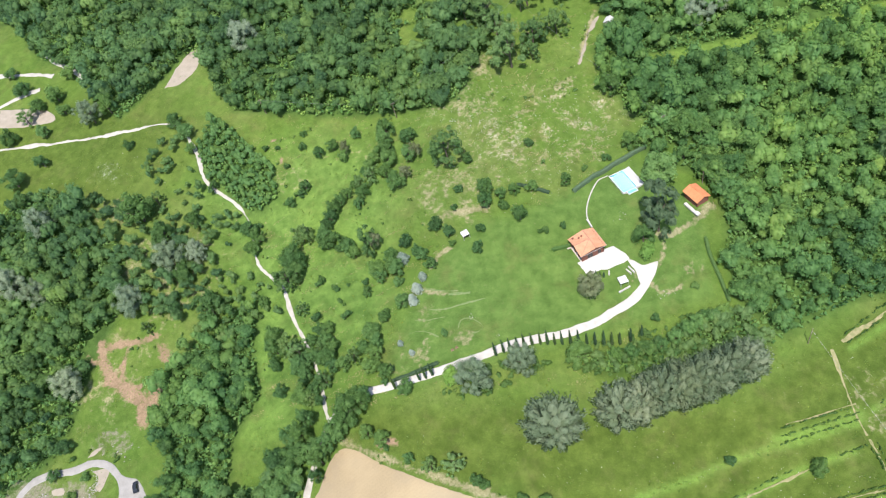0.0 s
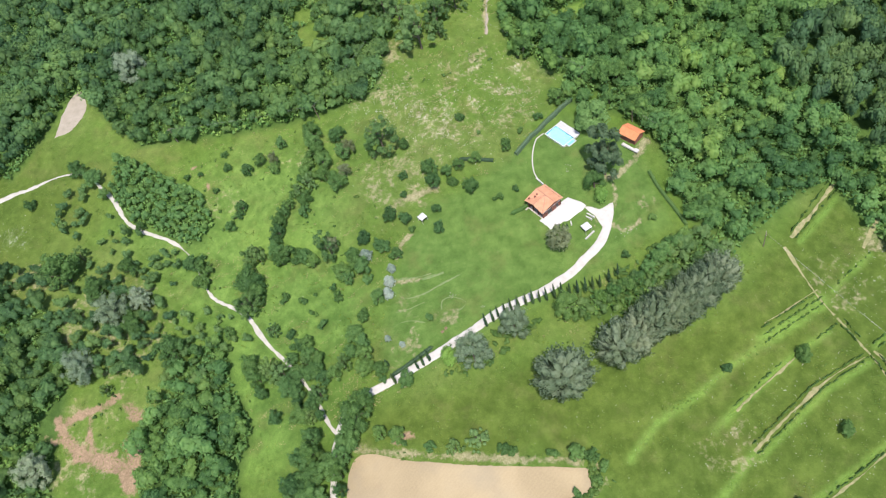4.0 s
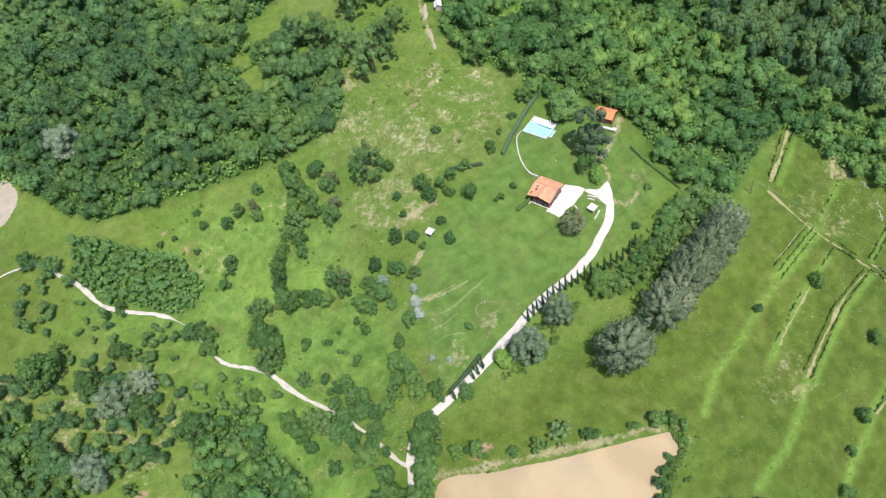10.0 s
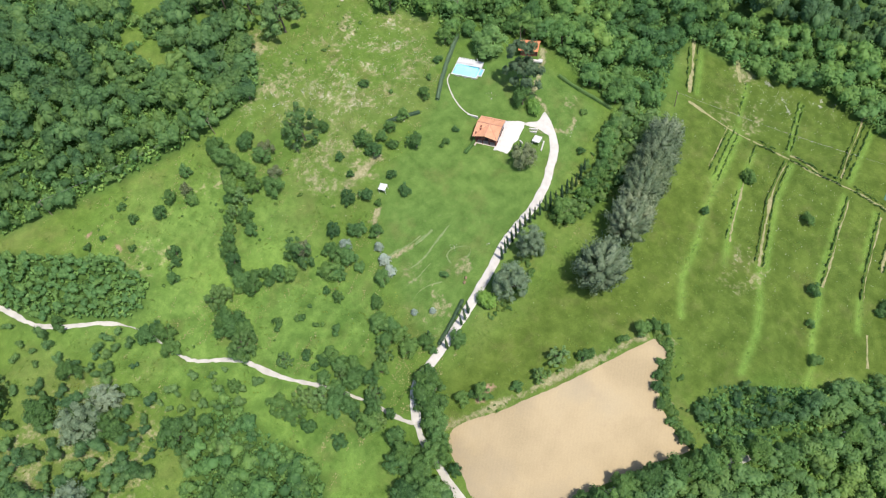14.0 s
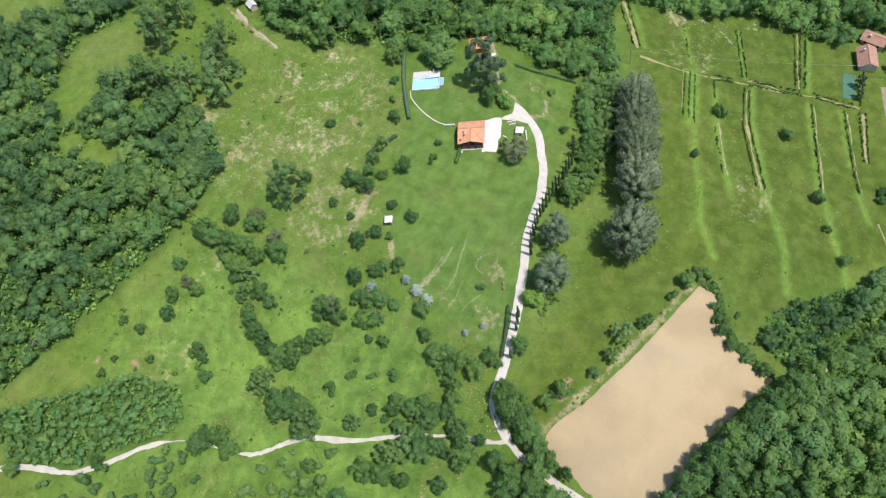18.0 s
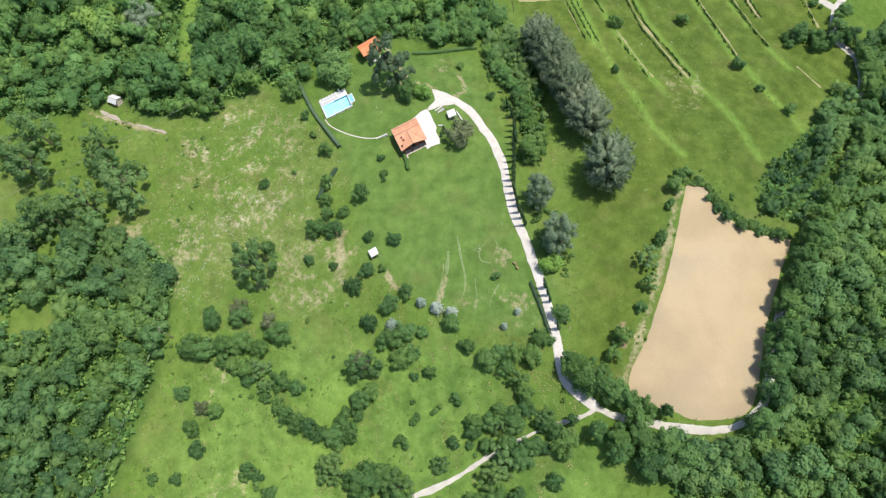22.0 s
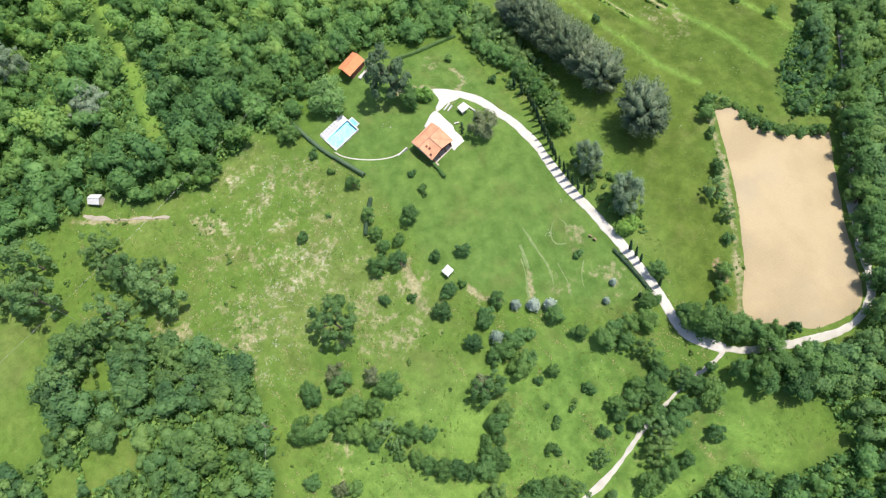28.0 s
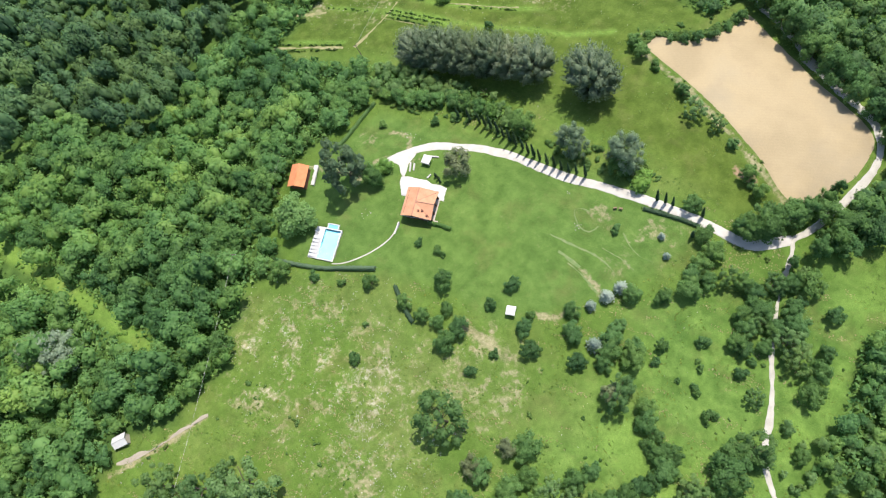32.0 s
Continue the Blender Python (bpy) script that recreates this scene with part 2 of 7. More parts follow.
def foliage(name, dark, mid, light, glow=0.48, hues=0.75, stands=0.9, warm=(1.38, 1.12, 0.75), zones=0.0):
    """Leaves: every leaf and every tree has its own shade; some light passes through."""
    m, n, l, b = node_material(name)
    at = n.new("ShaderNodeAttribute")
    at.attribute_name = "tint"
    oi, ge = n.new("ShaderNodeObjectInfo"), n.new("ShaderNodeNewGeometry")
    tree_shade = math_node(n, l, "FRACT", math_node(n, l, "ADD", at.outputs["Fac"], oi.outputs["Random"]))
    leaf = math_node(n, l, "MULTIPLY", ge.outputs["Random Per Island"], 0.38)
    big = math_node(n, l, "MULTIPLY", world_noise(n, l, 0.35, 3), 0.35)
    stand = math_node(n, l, "MULTIPLY", math_node(n, l, "SUBTRACT", world_noise(n, l, 0.028, 4, 0.6), 0.5), stands)
    f = math_node(n, l, "ADD", math_node(n, l, "MULTIPLY", tree_shade, 0.46), math_node(n, l, "ADD", leaf, math_node(n, l, "SUBTRACT", big, 0.07)))
    f = math_node(n, l, "ADD", f, stand)
    c = ramp(n, l, f, (0.12, dark), (0.5, mid), (0.92, light))
    hue = math_node(n, l, "FRACT", math_node(n, l, "MULTIPLY", tree_shade, 7.31))
    c = mixed(n, l, hues, c, ramp(n, l, hue, (0.1, (0.92, 0.97, 1.08)), (0.45, (1.0, 1.0, 1.0)), (0.9, warm)), "MULTIPLY")
    if zones:
        c = mixed(n, l, zones, c, ramp(n, l, world_noise(n, l, 0.013, 5, 0.6), (0.38, (0.86, 0.91, 0.96)), (0.50, (1.0, 1.0, 1.0)), (0.62, (1.14, 1.10, 0.96))), "MULTIPLY")
    l.new(c, b.inputs["Base Color"])
    set_in(b, Roughness=0.62)
    b.inputs["Specular IOR Level"].default_value = 0.25
    tr = n.new("ShaderNodeBsdfTranslucent")
    l.new(c, tr.inputs["Color"])
    mx = n.new("ShaderNodeMixShader")
    mx.inputs[0].default_value = glow
    l.new(b.outputs[0], mx.inputs[1])
    l.new(tr.outputs[0], mx.inputs[2])
    l.new(mx.outputs[0], n["Material Output"].inputs["Surface"])
    return m


LEAF = foliage("leaf_green", (0.052, 0.122, 0.040), (0.108, 0.222, 0.065), (0.190, 0.335, 0.100), 0.55, 0.7, 0.8, (1.16, 1.06, 0.90))
LEAF_WOOD = foliage("leaf_woodland", (0.055, 0.128, 0.052), (0.120, 0.236, 0.082), (0.200, 0.342, 0.113), 0.54, 0.6, 1.3, (1.24, 1.07, 0.88), 0.8)
# darkened leaf tones: the shade of the slope beyond the ravine is in the colour
LEAF_RAVINE_SHADE = foliage("leaf_ravine_shade", (0.036, 0.084, 0.038), (0.078, 0.162, 0.064), (0.140, 0.250, 0.094), 0.45, 0.5, 1.0)
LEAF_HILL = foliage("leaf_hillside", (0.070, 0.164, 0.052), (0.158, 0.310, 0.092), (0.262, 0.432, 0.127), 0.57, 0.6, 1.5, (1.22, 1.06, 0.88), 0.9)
LEAF_CHESTNUT = foliage("leaf_chestnut", (0.085, 0.185, 0.050), (0.155, 0.290, 0.084), (0.25, 0.405, 0.135), 0.5, 0.2, 0.2)
LEAF_SCRUB = foliage("leaf_scrub", (0.062, 0.135, 0.032), (0.105, 0.200, 0.046), (0.165, 0.275, 0.075), 0.5, 0.6, 0.8, (1.3, 1.08, 0.9))
LEAF_VINE = foliage("leaf_vine", (0.045, 0.105, 0.028), (0.085, 0.175, 0.042), (0.15, 0.26, 0.07), 0.5, 0.4, 0.5)
LEAF_LIGHT = foliage("leaf_bright", (0.085, 0.195, 0.042), (0.150, 0.300, 0.062), (0.23, 0.40, 0.09), 0.5, 0.3, 0.4)
LEAF_DARK = foliage("leaf_dark", (0.045, 0.090, 0.048), (0.082, 0.146, 0.078), (0.142, 0.218, 0.122), 0.45, 0.2, 0.3)
LEAF_SILVER = foliage("leaf_silver", (0.104, 0.160, 0.082), (0.178, 0.243, 0.138), (0.290, 0.350, 0.228), 0.45, 0.15, 0.3)
LEAF_WILLOW = foliage("leaf_willow", (0.095, 0.190, 0.060), (0.165, 0.290, 0.095), (0.26, 0.395, 0.145), 0.58, 0.3, 0.4)
LEAF_THICKET = foliage("leaf_thicket", (0.115, 0.245, 0.085), (0.175, 0.335, 0.112), (0.245, 0.42, 0.145), 0.58, 0.4, 0.5)
LEAF_GREY = foliage("leaf_grey", (0.138, 0.208, 0.114), (0.232, 0.312, 0.188), (0.345, 0.42, 0.285), 0.45, 0.15, 0.3)
LEAF_BLUE = foliage("needle_blue", (0.16, 0.225, 0.165), (0.28, 0.35, 0.28), (0.42, 0.48, 0.40), 0.3, 0.1, 0.2)
LEAF_CYPRESS = foliage("needle_cypress", (0.013, 0.034, 0.013), (0.026, 0.060, 0.021), (0.049, 0.094, 0.029), 0.1)
LEAF_BROWN = foliage("leaf_bronze", (0.11, 0.145, 0.062), (0.170, 0.210, 0.10), (0.25, 0.29, 0.15), 0.5, 0.1, 0.2)
BARK = plain("bark", (0.05, 0.036, 0.026), (0.16, 0.13, 0.10), 3.0, 0.9, 0.6, 0.04, 18)
GRAVEL = plain("white_gravel", (0.36, 0.335, 0.29), (0.50, 0.475, 0.43), 0.5, 0.95, 0.5, 0.03, 9)
DIRT = plain("lane_dirt", (0.31, 0.29, 0.245), (0.47, 0.445, 0.385), 0.4, 0.95, 0.5, 0.04, 6)
YARD = plain("yard_gravel", (0.215, 0.205, 0.185), (0.335, 0.32, 0.29), 0.4, 0.95, 0.5, 0.03, 6)
SOIL_M, n, l, b = node_material("tilled_soil")
_w = n.new("ShaderNodeTexWave")
_g = n.new("ShaderNodeNewGeometry")
_mp = n.new("ShaderNodeMapping")
_mp.inputs["Rotation"].default_value[2] = radians(-31)
l.new(_g.outputs["Position"], _mp.inputs["Vector"])
l.new(_mp.outputs[0], _w.inputs["Vector"])
_w.bands_direction = "Y"
_w.inputs["Scale"].default_value, _w.inputs["Distortion"].default_value, _w.inputs["Detail"].default_value = 0.32, 1.2, 3
_c = ramp(n, l, world_noise(n, l, 0.045, 4), (0.36, (0.285, 0.222, 0.122)), (0.52, (0.355, 0.278, 0.156)), (0.68, (0.35, 0.282, 0.168)))
_c = mixed(n, l, 0.06, _c, ramp(n, l, _w.outputs["Fac"], (0.3, (0.26, 0.20, 0.125)), (0.7, (0.40, 0.32, 0.182))))
_c = mixed(n, l, 0.25, _c, ramp(n, l, world_noise(n, l, 2.2, 5), (0.3, (0.26, 0.20, 0.125)), (0.7, (0.40, 0.315, 0.182))))
_c = mixed(n, l, ramp(n, l, world_noise(n, l, 0.03, 5, 0.6), (0.47, (0, 0, 0)), (0.66, (0.7, 0.7, 0.7))), _c, (0.245, 0.205, 0.138))
_c = mixed(n, l, ramp(n, l, world_noise(n, l, 0.16, 6, 0.7), (0.58, (0, 0, 0)), (0.74, (0.35, 0.35, 0.35))), _c, (0.25, 0.185, 0.115))
l.new(_c, b.inputs["Base Color"])
set_in(b, Roughness=0.95)
bumped(n, l, b, world_noise(n, l, 3.0, 5), 0.5, 0.08)
TERRACOTTA = plain("terracotta_tiles", (0.42, 0.195, 0.105), (0.56, 0.295, 0.165), 0.7, 0.85, 0.3, 0.03, 7)
ORANGE_TILES = plain("orange_tiles", (0.48, 0.165, 0.065), (0.60, 0.235, 0.10), 0.7, 0.85, 0.3, 0.03, 7)
RIDGE_TILES = plain("ridge_tiles", (0.34, 0.16, 0.10), (0.44, 0.23, 0.15), 0.7, 0.85, 0.3, 0.03, 7)
PINK_TILES = plain("faded_pink_tiles", (0.34, 0.20, 0.15), (0.49, 0.31, 0.24), 0.5, 0.9, 0.3, 0.03, 5)
OLD_TILES = plain("weathered_tiles", (0.24, 0.13, 0.09), (0.38, 0.22, 0.16), 0.6, 0.9, 0.3, 0.03, 6)
WALL_RED = plain("red_brown_render", (0.14, 0.05, 0.035), (0.21, 0.085, 0.055), 0.8, 0.9, 0.2, 0.01)
WALL_PALE = plain("pale_render", (0.36, 0.31, 0.245), (0.46, 0.41, 0.34), 0.6, 0.9, 0.2, 0.01)
WHITE = plain("white_paint", (0.44, 0.435, 0.42), (0.54, 0.535, 0.52), 1.2, 0.7, 0.1, 0.01)
STONE = plain("pale_stone_paving", (0.40, 0.38, 0.35), (0.54, 0.515, 0.475), 1.0, 0.85, 0.3, 0.01, 5)
ROCK = plain("pale_rock", (0.20, 0.19, 0.16), (0.40, 0.385, 0.34), 1.5, 0.95, 0.5, 0.05)
WOOD = plain("grey_timber", (0.13, 0.10, 0.075), (0.24, 0.19, 0.145), 2.0, 0.85, 0.3, 0.01, 20)
DARK = plain("dark_glass", (0.012, 0.014, 0.016), (0.03, 0.034, 0.038), 2.0, 0.2, 0.0)
METAL = plain("galvanised_metal", (0.40, 0.41, 0.42), (0.55, 0.56, 0.57), 2.0, 0.45, 0.0, metal=0.8)
POOL_BLUE = plain("pool_liner", (0.135, 0.385, 0.48), (0.19, 0.455, 0.55), 0.7, 0.5, 0.0)
FABRIC = plain("white_canvas", (0.50, 0.50, 0.48), (0.60, 0.59, 0.57), 2.0, 0.9, 0.2, 0.01)
WATER, n, l, b = node_material("pool_water")
set_in(b, Roughness=0.04, IOR=1.33)
b.inputs["Base Color"].default_value = (0.80, 0.95, 0.98, 1)
b.inputs["Transmission Weight"].default_value = 1.0
bumped(n, l, b, noise_node(n, l, 2.5, 2), 0.15, 0.03)

# grassland: one sheet, tones set by how each part is kept, darkened under the woods
GRASS, n, l, b = node_material("grassland")


def layer(name):
    a = n.new("ShaderNodeAttribute")
    a.attribute_name = name
    return a.outputs["Fac"]


_big, _mid, _fine, _grit = world_noise(n, l, 0.035, 5, 0.6), world_noise(n, l, 0.22, 5, 0.62), world_noise(n, l, 1.4, 4, 0.6), world_noise(n, l, 6.0, 3, 0.6)
_patchy0 = world_noise(n, l, 0.5, 5, 0.65)
_c = ramp(n, l, _big, (0.30, (0.073, 0.135, 0.021)), (0.50, (0.092, 0.153, 0.028)), (0.70, (0.122, 0.168, 0.041)))
_c = mixed(n, l, layer("lush"), _c, ramp(n, l, _mid, (0.35, (0.076, 0.150, 0.029)), (0.65, (0.122, 0.206, 0.044))))
_c = mixed(n, l, layer("hay"), _c, ramp(n, l, _mid, (0.35, (0.064, 0.103, 0.016)), (0.65, (0.088, 0.129, 0.023))))
_c = mixed(n, l, math_node(n, l, "MULTIPLY", layer("verdant"), ramp(n, l, _patchy0, (0.30, (0.55, 0.55, 0.55)), (0.60, (1, 1, 1)))), _c, (0.144, 0.242, 0.045))
_c = mixed(n, l, layer("lawn"), _c, ramp(n, l, _mid, (0.30, (0.072, 0.136, 0.027)), (0.70, (0.099, 0.164, 0.037))))


_drift = world_noise(n, l, 0.11, 6, 0.68)


def ragged_layer(name, spread, cut, gain, top):
    """A layer whose cover breaks up into irregular spots."""
    f = math_node(n, l, "MULTIPLY", math_node(n, l, "SUBTRACT", spread, 0.5), 2.6)
    drift = math_node(n, l, "MULTIPLY", math_node(n, l, "SUBTRACT", _drift, 0.5), 2.4)
    f = math_node(n, l, "ADD", math_node(n, l, "ADD", layer(name), drift), f)
    f = math_node(n, l, "MULTIPLY", math_node(n, l, "SUBTRACT", f, cut), gain, True)
    return math_node(n, l, "MULTIPLY", math_node(n, l, "MULTIPLY", f, top), math_node(n, l, "MULTIPLY", layer(name), 4.0, True))


_patchy = world_noise(n, l, 0.55, 6, 0.68)
_spots = world_noise(n, l, 1.1, 6, 0.75)
_c = mixed(n, l, ragged_layer("dry", _patchy, 0.58, 2.0, 0.85), _c, ramp(n, l, _fine, (0.3, (0.185, 0.180, 0.085)), (0.7, (0.345, 0.30, 0.185))))
_c = mixed(n, l, ragged_layer("bloom", _spots, 0.98, 2.2, 0.6), _c, (0.383, 0.396, 0.304))
_c = mixed(n, l, ramp(n, l, world_noise(n, l, 0.09, 6, 0.7), (0.52, (0, 0, 0)), (0.72, (0.55, 0.55, 0.55))), _c, (0.118, 0.128, 0.040))
_c = mixed(n, l, math_node(n, l, "MULTIPLY", ramp(n, l, world_noise(n, l, 0.8, 6, 0.76), (0.60, (0, 0, 0)), (0.74, (0.6, 0.6, 0.6))), math_node(n, l, "SUBTRACT", 1.0, math_node(n, l, "MULTIPLY", layer("lush"), 0.6))), _c, (0.22, 0.21, 0.105))
_c = mixed(n, l, math_node(n, l, "SUBTRACT", 0.56, math_node(n, l, "MULTIPLY", math_node(n, l, "MAXIMUM", layer("lawn"), layer("hay")), 0.3)), _c, ramp(n, l, world_noise(n, l, 0.45, 8, 0.78), (0.36, (0.66, 0.72, 0.62)), (0.50, (1.0, 1.0, 1.0)), (0.66, (1.42, 1.28, 1.40))), "MULTIPLY")
_c = mixed(n, l, 0.5, _c, ramp(n, l, world_noise(n, l, 0.012, 4, 0.6), (0.38, (0.86, 0.90, 0.92)), (0.62, (1.16, 1.08, 1.04))), "MULTIPLY")
# tree shade put into the ground colour wherever the wood mask lies
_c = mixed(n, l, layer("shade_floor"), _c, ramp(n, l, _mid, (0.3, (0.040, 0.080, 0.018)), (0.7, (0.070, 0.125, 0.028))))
_c = mixed(n, l, ragged_layer("bare", world_noise(n, l, 0.4, 8, 0.75), 0.46, 2.2, 0.88), _c, ramp(n, l, _fine, (0.30, (0.20, 0.135, 0.085)), (0.70, (0.335, 0.225, 0.15))))
_c = mixed(n, l, 1.0, _c, ramp(n, l, _mid, (0.30, (0.84, 0.84, 0.84)), (0.70, (1.12, 1.12, 1.12))), "MULTIPLY")
_c = mixed(n, l, 0.8, _c, ramp(n, l, _grit, (0.25, (0.62, 0.62, 0.62)), (0.75, (1.34, 1.34, 1.34))), "MULTIPLY")
_c = mixed(n, l, ragged_layer("grit", world_noise(n, l, 0.6, 8, 0.75), 0.62, 2.2, 0.85), _c, ramp(n, l, _fine, (0.30, (0.12, 0.115, 0.068)), (0.70, (0.28, 0.255, 0.195))))
l.new(_c, b.inputs["Base Color"])
set_in(b, Roughness=0.95)
b.inputs["Specular IOR Level"].default_value = 0.1
bumped(n, l, b, _grit, 0.7, 0.12)

# ---- mesh builders ----
def raw_mesh(name, V, F, material, normals=None, **layers):
    """A mesh from arrays of corners and of triangles or quads; soft normals let leaf sprays shade as whole clumps."""
    V, F = np.asarray(V, np.float32), np.asarray(F, np.int32)
    me = bpy.data.meshes.new(name)
    me.vertices.add(len(V))
    me.vertices.foreach_set("co", V.ravel())
    me.loops.add(F.size)
    me.loops.foreach_set("vertex_index", F.ravel())
    me.polygons.add(len(F))
    me.polygons.foreach_set("loop_start", np.arange(len(F), dtype=np.int32) * F.shape[1])
    me.update(calc_edges=True)
    for k, values in layers.items():
        me.attributes.new(k, "FLOAT", "POINT").data.foreach_set("value", np.asarray(values, np.float32))
    if normals is not None:
        me.polygons.foreach_set("use_smooth", np.ones(len(F), bool))
        me.attributes.new("custom_normal", "FLOAT_VECTOR", "POINT").data.foreach_set("vector", np.asarray(normals, np.float32).ravel())
        me.update()
    me.materials.append(material)
    return me


def part(name, bm, material, parent=None, label=""):
    """Link a bmesh as one object, under a thing where one is given."""
    me = bpy.data.meshes.new(name)
    bm.to_mesh(me)
    bm.free()
    me.materials.append(material)
    ob = new(name, me)
    if parent is not None:
        ob.parent = parent
    return tagged(ob, label)


def hang(name, me, parent):
    ob = new(name, me)
    ob.parent = parent
    return ob


def add_box(bm, x0, x1, y0, y1, z0, z1):
    vs = [bm.verts.new((x, y, z)) for z in (z0, z1) for x, y in ((x0, y0), (x1, y0), (x1, y1), (x0, y1))]
    for f in ((3, 2, 1, 0), (4, 5, 6, 7), (0, 1, 5, 4), (1, 2, 6, 5), (2, 3, 7, 6), (3, 0, 4, 7)):
        bm.faces.new([vs[i] for i in f])


def box(x0, x1, y0, y1, z0, z1, bevel=0.0):
    bm = bmesh.new()
    add_box(bm, x0, x1, y0, y1, z0, z1)
    if bevel:
        bmesh.ops.bevel(bm, geom=bm.edges[:], offset=bevel, segments=2, affect="EDGES")
    return bm


def add_tube(bm, a, b, r0, r1, n=7):
    a, b = Vector(a), Vector(b)
    q = (b - a).to_track_quat("Z", "Y")
    rings = [[bm.verts.new(p + q @ Vector((r * math.cos(t * math.tau / n), r * math.sin(t * math.tau / n), 0))) for t in range(n)] for p, r in ((a, r0), (b, r1))]
    for i in range(n):
        bm.faces.new((rings[0][i], rings[0][(i + 1) % n], rings[1][(i + 1) % n], rings[1][i]))
    bm.faces.new(rings[1])
    bm.faces.new(rings[0][::-1])


def tube(a, b, r0, r1, n=8):
    bm = bmesh.new()
    add_tube(bm, a, b, r0, r1, n)
    return bm


def slab(points, z0, z1):
    """A flat-topped plate with the given outline."""
    bm = bmesh.new()
    low, top = [bm.verts.new((x, y, z0)) for x, y in points], [bm.verts.new((x, y, z1)) for x, y in points]
    bm.faces.new(top)
    bm.faces.new(low[::-1])
    for i in range(len(points)):
        j = (i + 1) % len(points)
        bm.faces.new((low[i], low[j], top[j], top[i]))
    bmesh.ops.recalc_face_normals(bm, faces=bm.faces[:])
    return bm


def thing(name, x, y, z=None, rz=0.0, label="", category="", group=""):
    ob = new(name)
    ob.matrix_world = pose(x, y, ground_z(x, y) if z is None else z, 0, 0, rz)
    return tagged(ob, label, category, group)


def ribbon(name, line, width, material, rise=0.07, ragged=0.25, seed=1):
    """A way that lies on the terrain, with uneven edges that dip into the grass."""
    rng = np.random.default_rng(seed)
    p = smooth_line(line, 1.0)
    d = np.gradient(p, axis=0)
    d /= np.linalg.norm(d, axis=1)[:, None] + 1e-9
    side = np.stack([-d[:, 1], d[:, 0]], 1)
    n = len(p)
    wob = np.convolve(rng.normal(0, 1, n + 6), np.ones(7) / 7, "valid")[:n] * ragged * 1.6
    wob2 = np.convolve(rng.normal(0, 1, n + 6), np.ones(7) / 7, "valid")[:n] * ragged * 1.6
    rows = []
    for s, up in ((-1.12, -0.12), (-1, 1), (-0.5, 1.15), (0, 1.0), (0.5, 1.15), (1, 1), (1.12, -0.12)):
        off = s * (width / 2 + (wob if s < 0 else wob2) * abs(s))
        q = p + side * off[:, None]
        rows.append(np.c_[q, height(q[:, 0], q[:, 1]) + rise * up])
    V = np.stack(rows, 1).reshape(-1, 3)
    k = len(rows)
    F = [(i * k + j, i * k + j + 1, (i + 1) * k + j + 1, (i + 1) * k + j) for i in range(n - 1) for j in range(k - 1)]
    F = [f[::-1] for f in F]
    return new(name, raw_mesh(name, V, F, material))


def patch(name, outline, material, rise=0.06, ragged=0.3, seed=1, rings=12, centre=None, straight=False):
    """A piece of ground cover inside an outline, laid on the terrain."""
    rng = np.random.default_rng(seed)
    p = smooth_line(outline + outline[:1], 1.0)[:-1]
    if straight:
        p = np.array([np.add(np.multiply(a, 1 - s / 6), np.multiply(c, s / 6)) for a, c in zip(outline, outline[1:] + outline[:1]) for s in range(6)])
    n = len(p)
    c = np.array(centre if centre else p.mean(0))
    wob = np.convolve(np.tile(rng.normal(0, 1, n), 2), np.ones(5) / 5, "same")[n // 2: n // 2 + n] * ragged
    rows = []
    for s, up in [(1.0, -0.3)] + [(1 - (i + 0.3) / rings, 1.0) for i in range(rings)]:
        r = p - c
        q = c + r * s + (r / np.linalg.norm(r, axis=1)[:, None]) * wob[:, None] * s
        if up < 0:
            q = q + (r / np.linalg.norm(r, axis=1)[:, None]) * 0.15
        rows.append(np.c_[q, height(q[:, 0], q[:, 1]) + rise * up])
    V = np.vstack(rows)
    F = [(a * n + i, a * n + (i + 1) % n, (a + 1) * n + (i + 1) % n, (a + 1) * n + i) for a in range(len(rows) - 1) for i in range(n)]
    me = raw_mesh(name, V, F, material)
    bm = bmesh.new()
    bm.from_mesh(me)
    bm.verts.ensure_lookup_table()
    bm.faces.new([bm.verts[(len(rows) - 1) * n + i] for i in range(n)])
    bmesh.ops.recalc_face_normals(bm, faces=bm.faces[:])
    if sum(f.normal.z for f in bm.faces) < 0:
        bmesh.ops.reverse_faces(bm, faces=bm.faces[:])
    bm.to_mesh(me)
    bm.free()
    return new(name, me)


# ---- ground ----
def axis(lo, hi, step, far):
    core = np.arange(lo, hi + 0.01, step)
    out = step * np.cumsum(1.16 ** np.arange(1, 60))
    out = out[out < far]
    return np.concatenate([lo - out[::-1], core, hi + out])


gx, gy = axis(-215, 135, 1.2, 3800), axis(-15, 275, 1.2, 3800)
MX, MY = np.meshgrid(gx, gy)
MX, MY = MX.ravel(), MY.ravel()
MZ = height(MX, MY)
LAWN = [(28, 183), (45, 165), (46, 146), (44, 130), (30, 127), (14, 121), (-10, 117), (-40, 110), (-58, 108), (-60, 118), (-55, 132), (-47, 147), (-40, 156), (-30, 166), (-14, 166), (-2, 170), (10, 176)]
HAY = [(100, 128), (74, 117), (50, 100), (12, 92), (-10, 100), (-40, 100), (-62, 104), (-74, 95), (-40, 78), (-10, 72), (-8, 60), (-24, 52), (-20, 46), (0, 38), (20, 20), (30, 4), (60, 2), (90, 12), (118, 44), (118, 82)]
